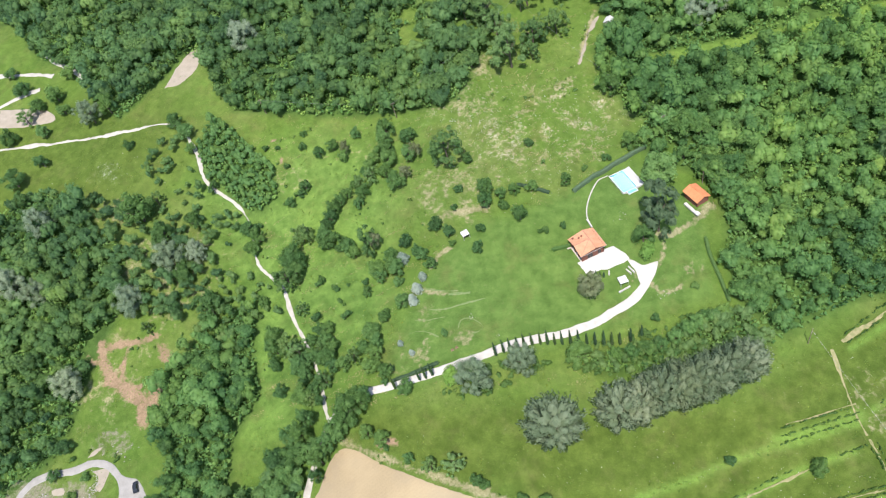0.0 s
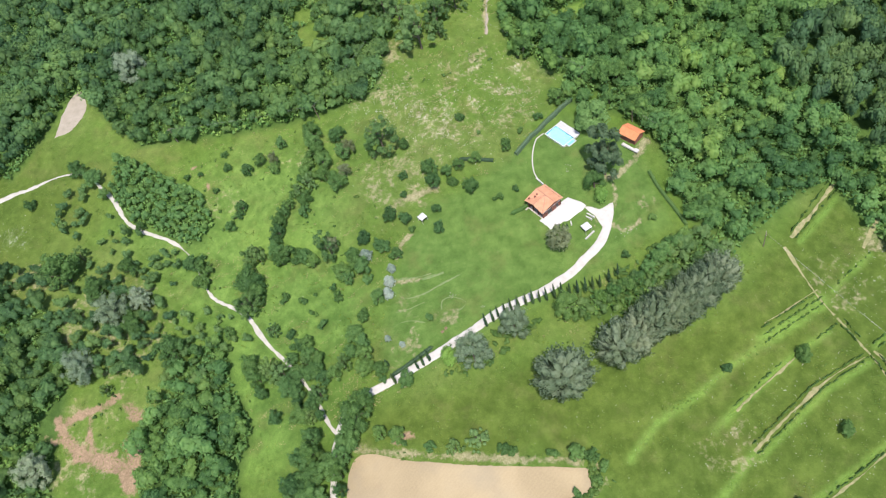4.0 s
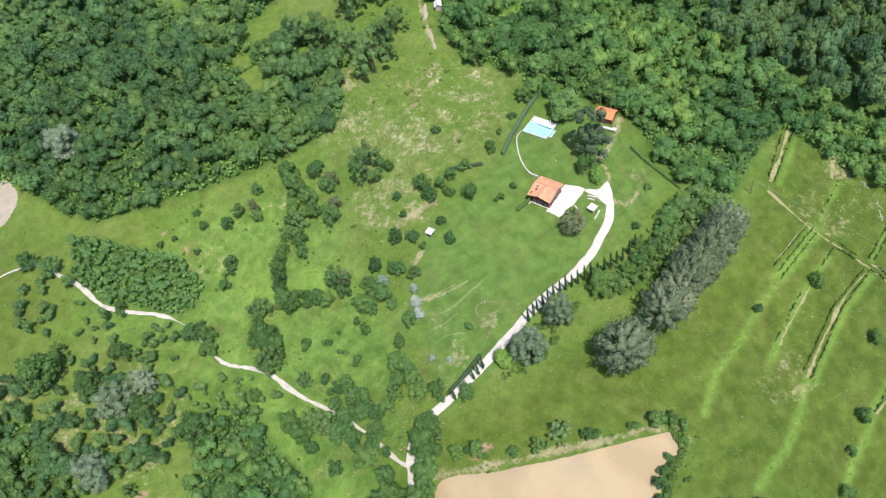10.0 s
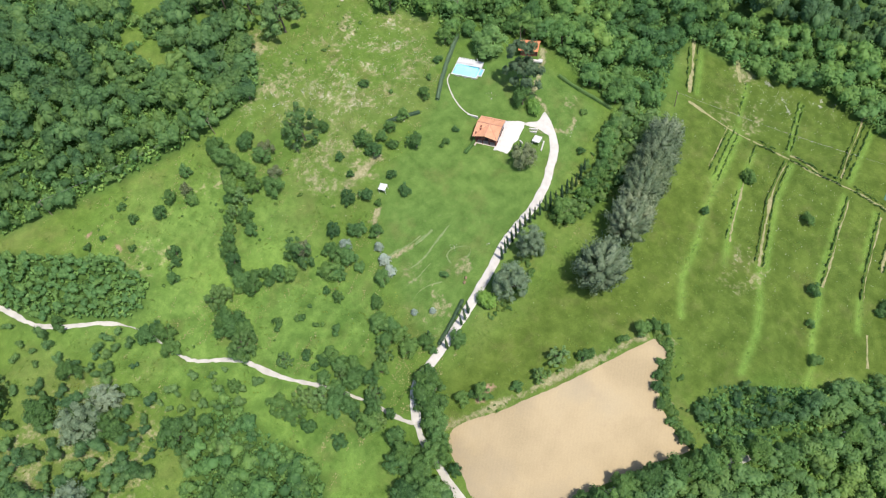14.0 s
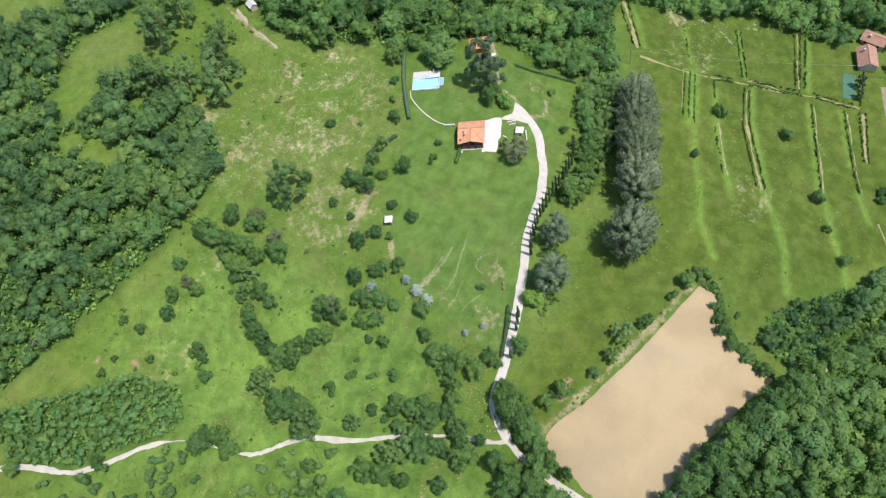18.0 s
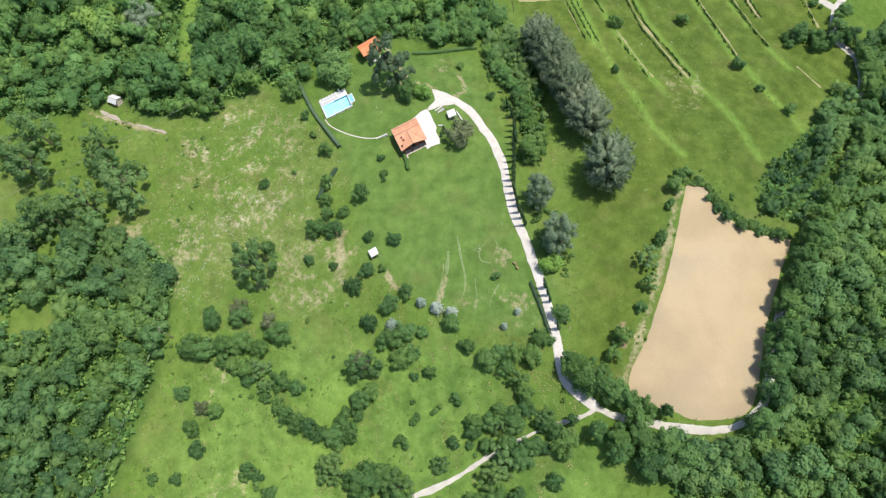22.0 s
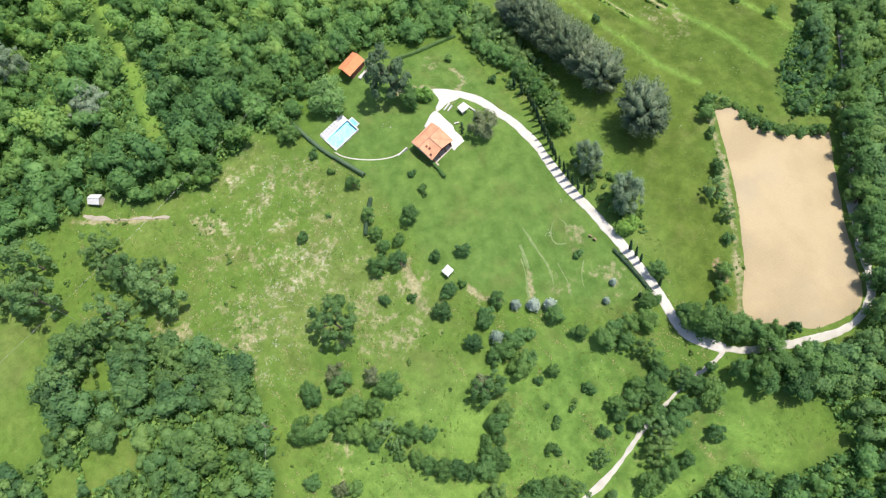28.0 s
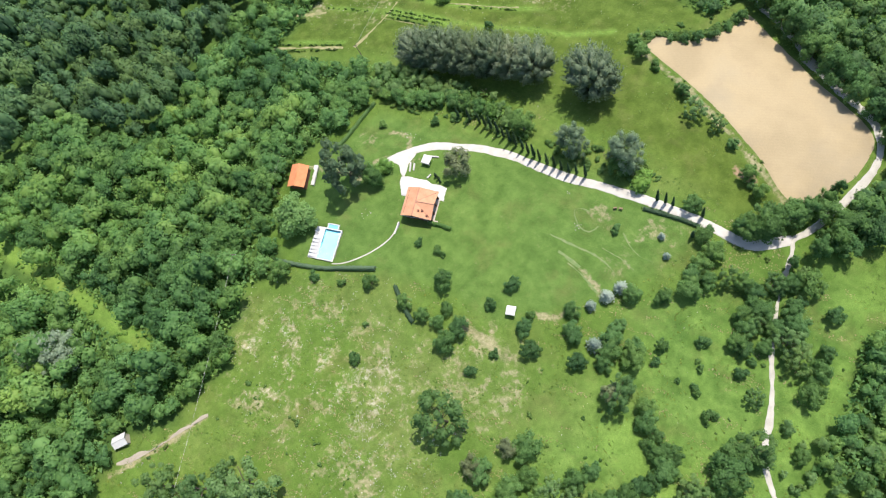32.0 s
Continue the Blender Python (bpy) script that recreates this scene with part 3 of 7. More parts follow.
ROW_LINES = [  # vine rows: course, share of gaps
    ([(101, 130.2), (77.9, 116.2)], 0.3), ([(103.4, 127.6), (79.4, 114.4)], 0.25), ([(76.5, 96.1), (53.5, 90.5)], 0.12), ([(77, 94.4), (52.4, 88.2)], 0.1), ([(77.2, 92.7), (52.5, 86.2)], 0.1),
    ([(98.7, 103), (81.5, 95.9)], 0.55), ([(76.5, 85.0), (68.0, 82.9)], 0.1), ([(54.5, 79.2), (34.5, 71.2)], 0.3), ([(78, 74.4), (59.8, 70.6), (33.8, 59.6)], 0.08), ([(79, 72.9), (62, 68.8), (34.3, 57.0)], 0.08),
    ([(106, 84.3), (82.8, 76.3)], 0.15), ([(106.4, 82.7), (83.4, 74.7)], 0.15), ([(119, 65), (86, 57.6)], 0.08), ([(118, 62.6), (86.3, 56.0)], 0.15), ([(117, 60.2), (86.6, 54.4)], 0.12),
    ([(77.6, 85.5), (79.2, 78.0)], 0.08), ([(79.6, 86.0), (81.0, 79.0)], 0.3), ([(80.6, 72.8), (83.4, 54.2)], 0.1), ([(82.8, 72.4), (85.4, 55)], 0.25), ([(84.0, 51.5), (84.6, 36)], 0.1), ([(86.0, 51), (86.4, 37)], 0.15),
    ([(80.3, 50.9), (41.8, 40.2)], 0.06), ([(81.4, 39.6), (57.6, 32.7), (46.8, 28.7)], 0.1), ([(83.4, 34.8), (61.2, 29.7)], 0.15), ([(83.2, 32.6), (61.0, 27.9)], 0.15), ([(82.1, 13.3), (55, 10.3)], 0.4), ([(104, 36.4), (86.6, 35.0)], 0.0)]
STRIPS = [  # dry mown strips beside the rows: course, width
    ([(103, 129.4), (91, 122.4), (78.4, 115.2)], 1.3), ([(74.9, 113), (75.4, 105), (76, 97), (77.4, 88)], 0.8), ([(77, 97.2), (64, 93.8), (56, 92.0)], 0.5), ([(77.6, 87), (79.4, 80), (80.6, 74), (82.0, 63), (84.2, 52), (85.2, 42), (85.4, 35)], 1.0),
    ([(78.5, 73.6), (61, 69.7), (34, 58.3)], 0.9), ([(61, 80.2), (47.5, 75.4), (34.8, 70.2)], 0.7), ([(80, 49.9), (60, 44.4), (42.4, 39.3)], 0.55), ([(81, 38.6), (58, 31.8), (47, 27.8)], 0.4), ([(83.3, 33.7), (72, 31.2), (61.1, 28.8)], 1.2),
    ([(118, 63.8), (102, 60.3), (86.2, 56.8)], 0.7), ([(109, 113), (103, 108.6), (98.4, 105)], 1.5), ([(37.2, 21.7), (32, 18.8), (27.2, 16)], 0.5), ([(82, 12.4), (68, 11), (55, 9.5)], 0.5), ([(82.4, 62), (83.4, 70.5), (82, 74.4)], 0.5)]
STRAW_LINES = [([(34.5, 134), (29.5, 132), (27, 134.3), (25.2, 136.4)], 0.8, 1.0), 
              ([(-39.5, 170.8), (-32, 170.8), (-25, 170.3)], 1.8, 1.15), ([(-30, 165.5), (-32, 168)], 1.2, 1.2), ([(-38, 157), (-42.4, 155), (-44.8, 150.7)], 1.1, 1.3), ([(-48.7, 143), (-44, 141), (-40, 139.8)], 0.9, 1.15), ([(31.3, 152.4), (35.3, 152.7), (39.8, 155), (50.3, 160.6)], 1.5, 1.2), ([(26.5, 136), (28.4, 133.2), (33, 133.3), (34.5, 135)], 0.75, 1.2), ([(32.2, 149), (31, 145), (29, 142)], 1.1, 1.1), ([(20, 142), (21.5, 139.5), (20.5, 137.5)], 0.7, 1.1), ([(-39, 182), (-39, 178)], 1.2, 1.0), ([(-74, 93.8), (-57, 85.6), (-36, 77.2), (-14, 69.5)], 1.5, 1.2), ([(-10, 68), (-9, 62), (-18, 58.5), (-25, 54.5), (-28, 48)], 1.0, 0.9), ([(25, 257), (21, 247), (18, 238), (15, 230)], 1.2, 1.1)]
LUSH_LINES = [([(52, 86), (38, 82.2), (27.5, 77.8), (11.2, 73.1), (0, 65.9)], 1.7), ([(34, 58), (21.3, 50.4), (11.8, 46.1), (-3.1, 42.8)], 1.7), ([(42, 40.1), (31.6, 35.8), (24.2, 33.6), (13.6, 27.9), (2.4, 24.6)], 1.5), ([(46.8, 28.7), (36, 24)], 1.2),
              ([(73, 84), (54, 78.4), (36, 71), (26, 66.7)], 1.6), ([(77, 93.5), (52.5, 87.2)], 2.8), ([(76.5, 91.6), (52.5, 85.4)], 1.2), ([(98.7, 102.6), (81.5, 95.5)], 1.4), ([(106, 83.5), (83, 75.5)], 1.2), ([(104.6, 126.4), (80.4, 113.2)], 1.2), ([(79.4, 71.8), (62, 67.8), (34.5, 56)], 0.9), ([(80.4, 51.9), (42, 41.2)], 0.9), ([(118, 59.4), (86.6, 53.4)], 0.9), ([(81.4, 40.6), (57.6, 33.7)], 0.8)]
GAP = [(157, 245), (145, 243.5), (126, 240), (98, 234.4), (70.4, 231), (52, 229), (42, 228)]
LUSH = [(-140, 205), (-120, 160), (-124, 122), (-112, 104), (-95, 100), (-80, 112), (-55, 140), (-62, 175), (-48, 205), (-90, 216)]
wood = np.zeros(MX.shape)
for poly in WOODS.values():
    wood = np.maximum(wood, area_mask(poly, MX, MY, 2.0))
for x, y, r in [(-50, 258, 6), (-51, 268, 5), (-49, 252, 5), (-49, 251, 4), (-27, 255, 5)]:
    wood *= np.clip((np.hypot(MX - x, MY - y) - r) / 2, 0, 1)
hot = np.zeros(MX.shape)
BARE = [(-60, 92, 5, 2), (-108, 216.8, 1.5, 0.9), (-104.6, 206.8, 1.0, 1.7)]
BANKS = [([(-171.6, 141), (-169.8, 133.6), (-165, 126.8)], 2.0, 1.25), ([(-165, 126.8), (-160.4, 124), (-152.6, 118.7), (-149, 111.6)], 3.2, 1.2), ([(-168.5, 138.8), (-162, 139.8), (-156.5, 140.4), (-150.6, 142)], 2.0, 1.1), ([(-160.6, 137.2), (-161.5, 131), (-160, 126)], 1.5, 1.05),
         ([(-147.6, 137.6), (-145.4, 133.6)], 2.4, 1.1), ([(-148.2, 125), (-147, 120), (-149.4, 112.4)], 2.6, 1.2), ([(-176.3, 135.8), (-172, 133)], 1.4, 1.0), ([(-157, 122), (-151, 124.5), (-148, 129)], 1.3, 0.95)]
for x, y, a, c in BARE:
    q = ((MX - x) / a) ** 2 + ((MY - y) / c) ** 2
    hot = np.maximum(hot, 1.0 * np.clip(1.3 - q, 0, 1))
grit = np.zeros(MX.shape)
for x, y, a, c in [(-164.5, 70, 6, 8), (-177, 84, 8, 4), (-188, 86, 14, 10), (-172, 84, 14, 11), (-162, 72, 10, 17), (-160, 104, 9, 6), (-149, 62, 9, 12), (-175, 66, 12, 10)]:
    grit = np.maximum(grit, 0.9 * np.clip(1.3 - ((MX - x) / a) ** 2 - ((MY - y) / c) ** 2, 0, 1))
for line_, w, top in BANKS:
    hot = np.maximum(hot, top * np.exp(-(line_distance(line_, MX, MY) / w) ** 2))
dry = np.zeros(MX.shape)
for x, y, a, c in [(-155, 165, 34, 26), (-165, 128, 22, 26), (-175, 190, 20, 14), (8, 207, 26, 26), (-16, 195, 26, 20), (-30, 222, 20, 18), (-38, 180, 14, 18), (-55, 120, 10, 8), (85, 98, 12, 12), (-20, 235, 14, 10), (-100, 196, 8, 8), (30, 60, 15, 8), (-70, 205, 12, 6), (105, 108, 8, 8), (-46, 132, 5, 7), (-36, 124, 6, 4), (40, 140, 5, 4)]:
    dry = np.maximum(dry, 0.58 * np.clip(1.3 - ((MX - x) / a) ** 2 - ((MY - y) / c) ** 2, 0, 1))
bloom = np.zeros(MX.shape)
for x, y, a, c in [(10, 206, 24, 22), (-18, 200, 20, 18), (102, 92, 12, 10), (-180, 214, 14, 9), (-48, 214, 14, 8), (108, 76, 9, 8)]:
    bloom = np.maximum(bloom, 0.80 * np.clip(1.2 - ((MX - x) / a) ** 2 - ((MY - y) / c) ** 2, 0, 1))
for line_, w, top in STRAW_LINES:
    dry = np.maximum(dry, top * np.exp(-(line_distance(line_, MX, MY) / w) ** 2))
verdant = np.zeros(MX.shape)
for line_, w in LUSH_LINES:
    verdant = np.maximum(verdant, np.exp(-(line_distance(line_, MX, MY) / max(0.95, 0.72 * w)) ** 2))
for x, y, a, c in [(-111, 124, 9, 14), (-104, 131, 8, 9), (-106, 106, 9, 9), (-90, 176, 9, 12), (-103, 146, 6, 6), (-75, 172, 9, 7)]:
    verdant = np.maximum(verdant, 0.42 * np.clip(1.3 - ((MX - x) / a) ** 2 - ((MY - y) / c) ** 2, 0, 1))
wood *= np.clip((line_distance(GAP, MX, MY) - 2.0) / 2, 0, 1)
verdant = np.maximum(verdant, 0.8 * np.exp(-(line_distance(GAP, MX, MY) / 3.6) ** 2))
nx, ny = len(gx), len(gy)
idx = np.arange(nx * ny).reshape(ny, nx)
GF = np.stack([idx[:-1, :-1], idx[:-1, 1:], idx[1:, 1:], idx[1:, :-1]], -1).reshape(-1, 4)
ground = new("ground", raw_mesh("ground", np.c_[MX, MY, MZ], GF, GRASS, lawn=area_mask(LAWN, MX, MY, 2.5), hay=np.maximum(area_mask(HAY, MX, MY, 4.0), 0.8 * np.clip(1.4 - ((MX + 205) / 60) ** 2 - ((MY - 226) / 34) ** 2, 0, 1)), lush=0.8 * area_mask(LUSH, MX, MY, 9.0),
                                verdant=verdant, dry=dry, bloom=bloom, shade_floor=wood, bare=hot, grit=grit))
ground.data.polygons.foreach_set("use_smooth", [True] * len(ground.data.polygons))
tagged(ground, "sloping green hillside of meadows, lawn and rough grass", "ground", kind="structure")

tagged(ribbon("road_drive", DRIVE, 2.5, GRAVEL, seed=2), "white gravel drive curving up the slope to the house", "road", kind="structure")
tagged(ribbon("road_lane", LANE, 1.9, DIRT, seed=3), "pale dusty farm lane round the tilled field", "road", kind="structure")
tagged(ribbon("road_lane_east", LANE_EAST, 1.7, DIRT, seed=13, ragged=0.5), "shaded farm track under the wood edge", "road", kind="structure")
tagged(ribbon("road_far", FAR_ROAD, 2.6, DIRT, seed=14), "pale gravel road across the valley", "road", kind="structure")
tagged(ribbon("road_path", PATH, 1.1, DIRT, seed=4, ragged=0.45), "pale dirt track winding down through scrub", "road", kind="structure")
tagged(ribbon("road_branch", BRANCH, 2.2, DIRT, seed=5), "pale gravel road to the hamlet", "road", kind="structure")
tagged(ribbon("road_yard", SW_ROAD, 2.1, YARD, seed=6), "dusty access road round a yard", "road", kind="structure")
tagged(ribbon("road_yard_side", SW_YARD, 1.7, YARD, 0.09, seed=7), "narrow dusty way along the edge of the yard", "road", kind="structure")
tagged(patch("parking_yard", [(-156, 94), (-152.4, 89), (-149.2, 83), (-146.8, 80.5), (-144.8, 80.8), (-143.4, 85.4), (-147, 90.4), (-151, 91.6)], YARD, 0.10, 0.25, 28), "wide dusty yard where cars park", "yard", kind="structure")
tagged(ribbon("road_yard_drive", SW_DRIVE, 1.9, YARD, 0.11, seed=8), "short dusty drive to the farmhouse", "road", kind="structure")
tagged(patch("field", FIELD, SOIL_M, 0.08, 0.35, 3, centre=(-52, 66)), "bare tilled field of pale sandy-brown soil", "field", kind="structure")

# ---- trees ----
def ico():
    p = (1 + 5 ** 0.5) / 2
    v = np.array([(-1, p, 0), (1, p, 0), (-1, -p, 0), (1, -p, 0), (0, -1, p), (0, 1, p), (0, -1, -p), (0, 1, -p), (p, 0, -1), (p, 0, 1), (-p, 0, -1), (-p, 0, 1)], float)
    f = np.array([(0, 11, 5), (0, 5, 1), (0, 1, 7), (0, 7, 10), (0, 10, 11), (1, 5, 9), (5, 11, 4), (11, 10, 2), (10, 7, 6), (7, 1, 8), (3, 9, 4), (3, 4, 2), (3, 2, 6), (3, 6, 8), (3, 8, 9), (4, 9, 5), (2, 4, 11), (6, 2, 10), (8, 6, 7), (9, 8, 1)])
    return v / np.linalg.norm(v[0]), f


ICO_V, ICO_F = ico()


def unit_rows(rng, n):
    d = rng.normal(size=(n, 3))
    return d / np.linalg.norm(d, axis=1)[:, None]


def leaf_shell(rng, centres, radii, count, size, lean=0.6, inner=0.74, outer=1.28):
    """Small pointed leaf sprays round a set of lobes."""
    k = rng.integers(0, len(centres), count)
    d = unit_rows(rng, count)
    d[:, 2] = np.where(d[:, 2] < -0.5, -d[:, 2], d[:, 2])
    pos = centres[k] + d * (radii[k] * rng.uniform(inner, outer, count))[:, None]
    nrm = d + lean * unit_rows(rng, count)
    nrm[:, 2] = np.where(nrm[:, 2] < 0, nrm[:, 2] * -0.6, nrm[:, 2]) + 0.35
    nrm /= np.linalg.norm(nrm, axis=1)[:, None]
    a = np.cross(nrm, unit_rows(rng, count))
    a /= np.linalg.norm(a, axis=1)[:, None] + 1e-9
    b = np.cross(nrm, a)
    s = (size * rng.uniform(0.6, 1.35, count))[:, None]
    V = np.stack([pos + a * s, pos - 0.5 * a * s + 0.75 * b * s, pos - 0.45 * a * s - 0.8 * b * s], 1).reshape(-1, 3)
    return V, np.arange(count * 3).reshape(-1, 3)


def crown_arrays(seed, lobes=14, leaves=420, size=0.15, squash=0.85, base=0.95, spread=0.62, fat=0.42, low=-0.75, cheap=False):
    """A broad crown of unit radius: uneven lobes with leaf sprays on them and gaps between."""
    rng = np.random.default_rng(seed)
    d = unit_rows(rng, lobes)
    d[:, 2] = np.where(d[:, 2] < low, -d[:, 2], d[:, 2])
    c = d * rng.uniform(0.55, 1.18, lobes)[:, None] * spread
    c[0] = (0, 0, 0.1)
    c[:, 2] *= squash
    c[:, 2] += base
    r = rng.uniform(0.55, 1.22, lobes) * fat
    V, F = [], []
    for i in range(lobes):
        cv, cf = ICO_V, ICO_F
        jig = cv * (1 + rng.uniform(-0.16, 0.14, len(cv)))[:, None] * r[i] * (0.76 if cheap else 0.66)
        F.append(cf + len(cv) * i)
        V.append(jig + c[i])
    V, F = np.vstack(V), np.vstack(F)
    LV, LF = leaf_shell(rng, c, r, leaves, size, 0.5, 0.84, 1.14) if cheap else leaf_shell(rng, c, r, leaves, size, 0.6, 0.78, 1.22)
    return softened(np.vstack([V, LV]), np.vstack([F, LF + len(V)]), c, r, base, 0.34 if cheap else 0.62)


def softened(V, F, centres, radii, base, crisp):
    """Faces turned outwards, with normals that lean towards those of the lobe and of the whole crown."""
    d = V[:, None, :] - centres[None]
    near = np.argmin((d ** 2).sum(2) / radii ** 2, 1)
    lobe = d[np.arange(len(V)), near] / radii[near, None]
    crown = V - (0, 0, base * 0.7)
    crown /= np.linalg.norm(crown, axis=1)[:, None] + 1e-9
    N = 0.8 * lobe + 0.45 * crown + (0, 0, 0.12)
    N /= np.linalg.norm(N, axis=1)[:, None] + 1e-9
    face = np.cross(V[F[:, 1]] - V[F[:, 0]], V[F[:, 2]] - V[F[:, 0]])
    face /= np.linalg.norm(face, axis=1)[:, None] + 1e-12
    back = (face * N[F].mean(1)).sum(1) < 0
    F = np.where(back[:, None], F[:, ::-1], F)
    face[back] *= -1
    own = np.zeros_like(V)
    for i in range(3):
        np.add.at(own, F[:, i], face)
    own /= np.linalg.norm(own, axis=1)[:, None] + 1e-9
    N = (1 - crisp) * N + crisp * own
    return V, F, N / (np.linalg.norm(N, axis=1)[:, None] + 1e-9)


def cone_arrays(seed, tall, leaves, size, lobes=20, waist=0.5):
    """A pointed crown of unit radius at the foot (spruce, cypress)."""
    rng = np.random.default_rng(seed)
    V, F, C, Rr = [], [], [], []
    for i in range(lobes):
        s = i / lobes
        w = (1 - s) ** 0.8 * (0.55 + 0.45 * min(1, s * 6)) * (1 - waist * 0.25)
        t = i * 2.4 + rng.uniform(0, 0.5)
        c = np.array([0.45 * w * math.cos(t), 0.45 * w * math.sin(t), tall * (0.08 + 0.88 * s)])
        r = 0.60 * w + 0.04
        jig = ICO_V * (1 + rng.uniform(-0.2, 0.2, 12))[:, None] * np.array([r, r, max(r, tall / lobes)])
        F.append(ICO_F + 12 * i)
        V.append(jig * 0.85 + c)
        C.append(c)
        Rr.append(r)
    V, F = np.vstack(V), np.vstack(F)
    LV, LF = leaf_shell(rng, np.array(C), np.array(Rr) * 1.05, leaves, size, 0.6)
    return np.vstack([V, LV]), np.vstack([F, LF + len(V)])


def plume_arrays(seed, plumes=34, leaves=5200, size=0.04, tall=2.45):
    """A poplar crown of unit radius: steep leafy boughs that fan out from the stem, each drawn out to a soft tip."""
    rng = np.random.default_rng(seed)
    V, F, A, B = [], [], [], []
    for i in range(plumes):
        s = (i + 0.5) / plumes
        t = i * 2.39996 + rng.uniform(-0.3, 0.3)
        lift = 1 - 1.75 * s
        out = math.sqrt(max(0.0, 1 - lift * lift)) * rng.uniform(0.86, 1.04) + 0.08
        up = tall * (0.58 + 0.40 * lift) * rng.uniform(0.95, 1.04)
        tip = np.array([out * math.cos(t), out * math.sin(t), up])
        root = np.array([0.30 * out * math.cos(t), 0.30 * out * math.sin(t), up * 0.55])
        A.append(root)
        B.append(tip)
        d = tip - root
        L = np.linalg.norm(d)
        d /= L
        side = np.cross(d, (0.3, 0.2, 1.0))
        side /= np.linalg.norm(side)
        frame3 = np.stack([side, np.cross(d, side), d])
        w = 0.17 * rng.uniform(0.8, 1.25)
        q = ICO_V * (1 + rng.uniform(-0.2, 0.15, 12))[:, None] * (w, w, 0.48 * L)
        V.append(q @ frame3 + root + d * 0.50 * L)
        F.append(ICO_F + 12 * i)
    V, F, A, B = np.vstack(V), np.vstack(F), np.array(A), np.array(B)
    k = rng.integers(0, plumes, leaves)
    s = rng.uniform(0, 1, leaves) ** 0.7
    d = B[k] - A[k]
    d /= np.linalg.norm(d, axis=1)[:, None]
    pos = A[k] + (B[k] - A[k]) * (0.08 + 1.0 * s)[:, None] + unit_rows(rng, leaves) * (0.27 * (1.05 - 0.45 * s) * rng.uniform(0.5, 1.1, leaves))[:, None]
    a = d + 0.5 * unit_rows(rng, leaves)
    a /= np.linalg.norm(a, axis=1)[:, None]
    face = B[k] * (1, 1, 0.4) + (0, 0, 0.9) + 0.8 * unit_rows(rng, leaves)
    b = np.cross(a, face)
    b /= np.linalg.norm(b, axis=1)[:, None] + 1e-9
    z = (size * rng.uniform(0.6, 1.4, leaves))[:, None]
    LV = np.stack([pos + 1.7 * a * z, pos - 0.8 * a * z + 0.75 * b * z, pos - 0.8 * a * z - 0.75 * b * z], 1).reshape(-1, 3)
    hearts = np.vstack([A + (B - A) * q for q in (0.2, 0.55, 0.85)])
    return softened(np.vstack([V, LV]), np.vstack([F, np.arange(3 * leaves).reshape(-1, 3) + len(V)]), hearts, np.full(len(hearts), 0.26), tall * 0.6, 0.4)


def trunk_mesh(name, tall=1.0, limbs=4, seed=0, thick=0.075):
    rng = random.Random(seed)
    bm = bmesh.new()
    add_tube(bm, (0, 0, -0.12), (0.02, 0.01, tall * 0.55), thick, thick * 0.7, 8)
    add_tube(bm, (0.02, 0.01, tall * 0.55), (0.04, -0.02, tall * 1.05), thick * 0.7, thick * 0.25, 7)
    for i in range(limbs):
        t = i * 2.4 + rng.uniform(0, 0.6)
        z = tall * rng.uniform(0.4, 0.75)
        add_tube(bm, (0.02, 0, z), (0.55 * math.cos(t), 0.55 * math.sin(t), z + tall * 0.35), thick * 0.42, thick * 0.12, 6)
    me = bpy.data.meshes.new(name)
    bm.to_mesh(me)
    bm.free()
    me.materials.append(BARK)
    return me


def crown_set(name, material, builds):
    out = []
    for V, F, *N in builds:
        out.append(raw_mesh(name, V, F, material, *N, tint=np.zeros(len(V))))
    return out


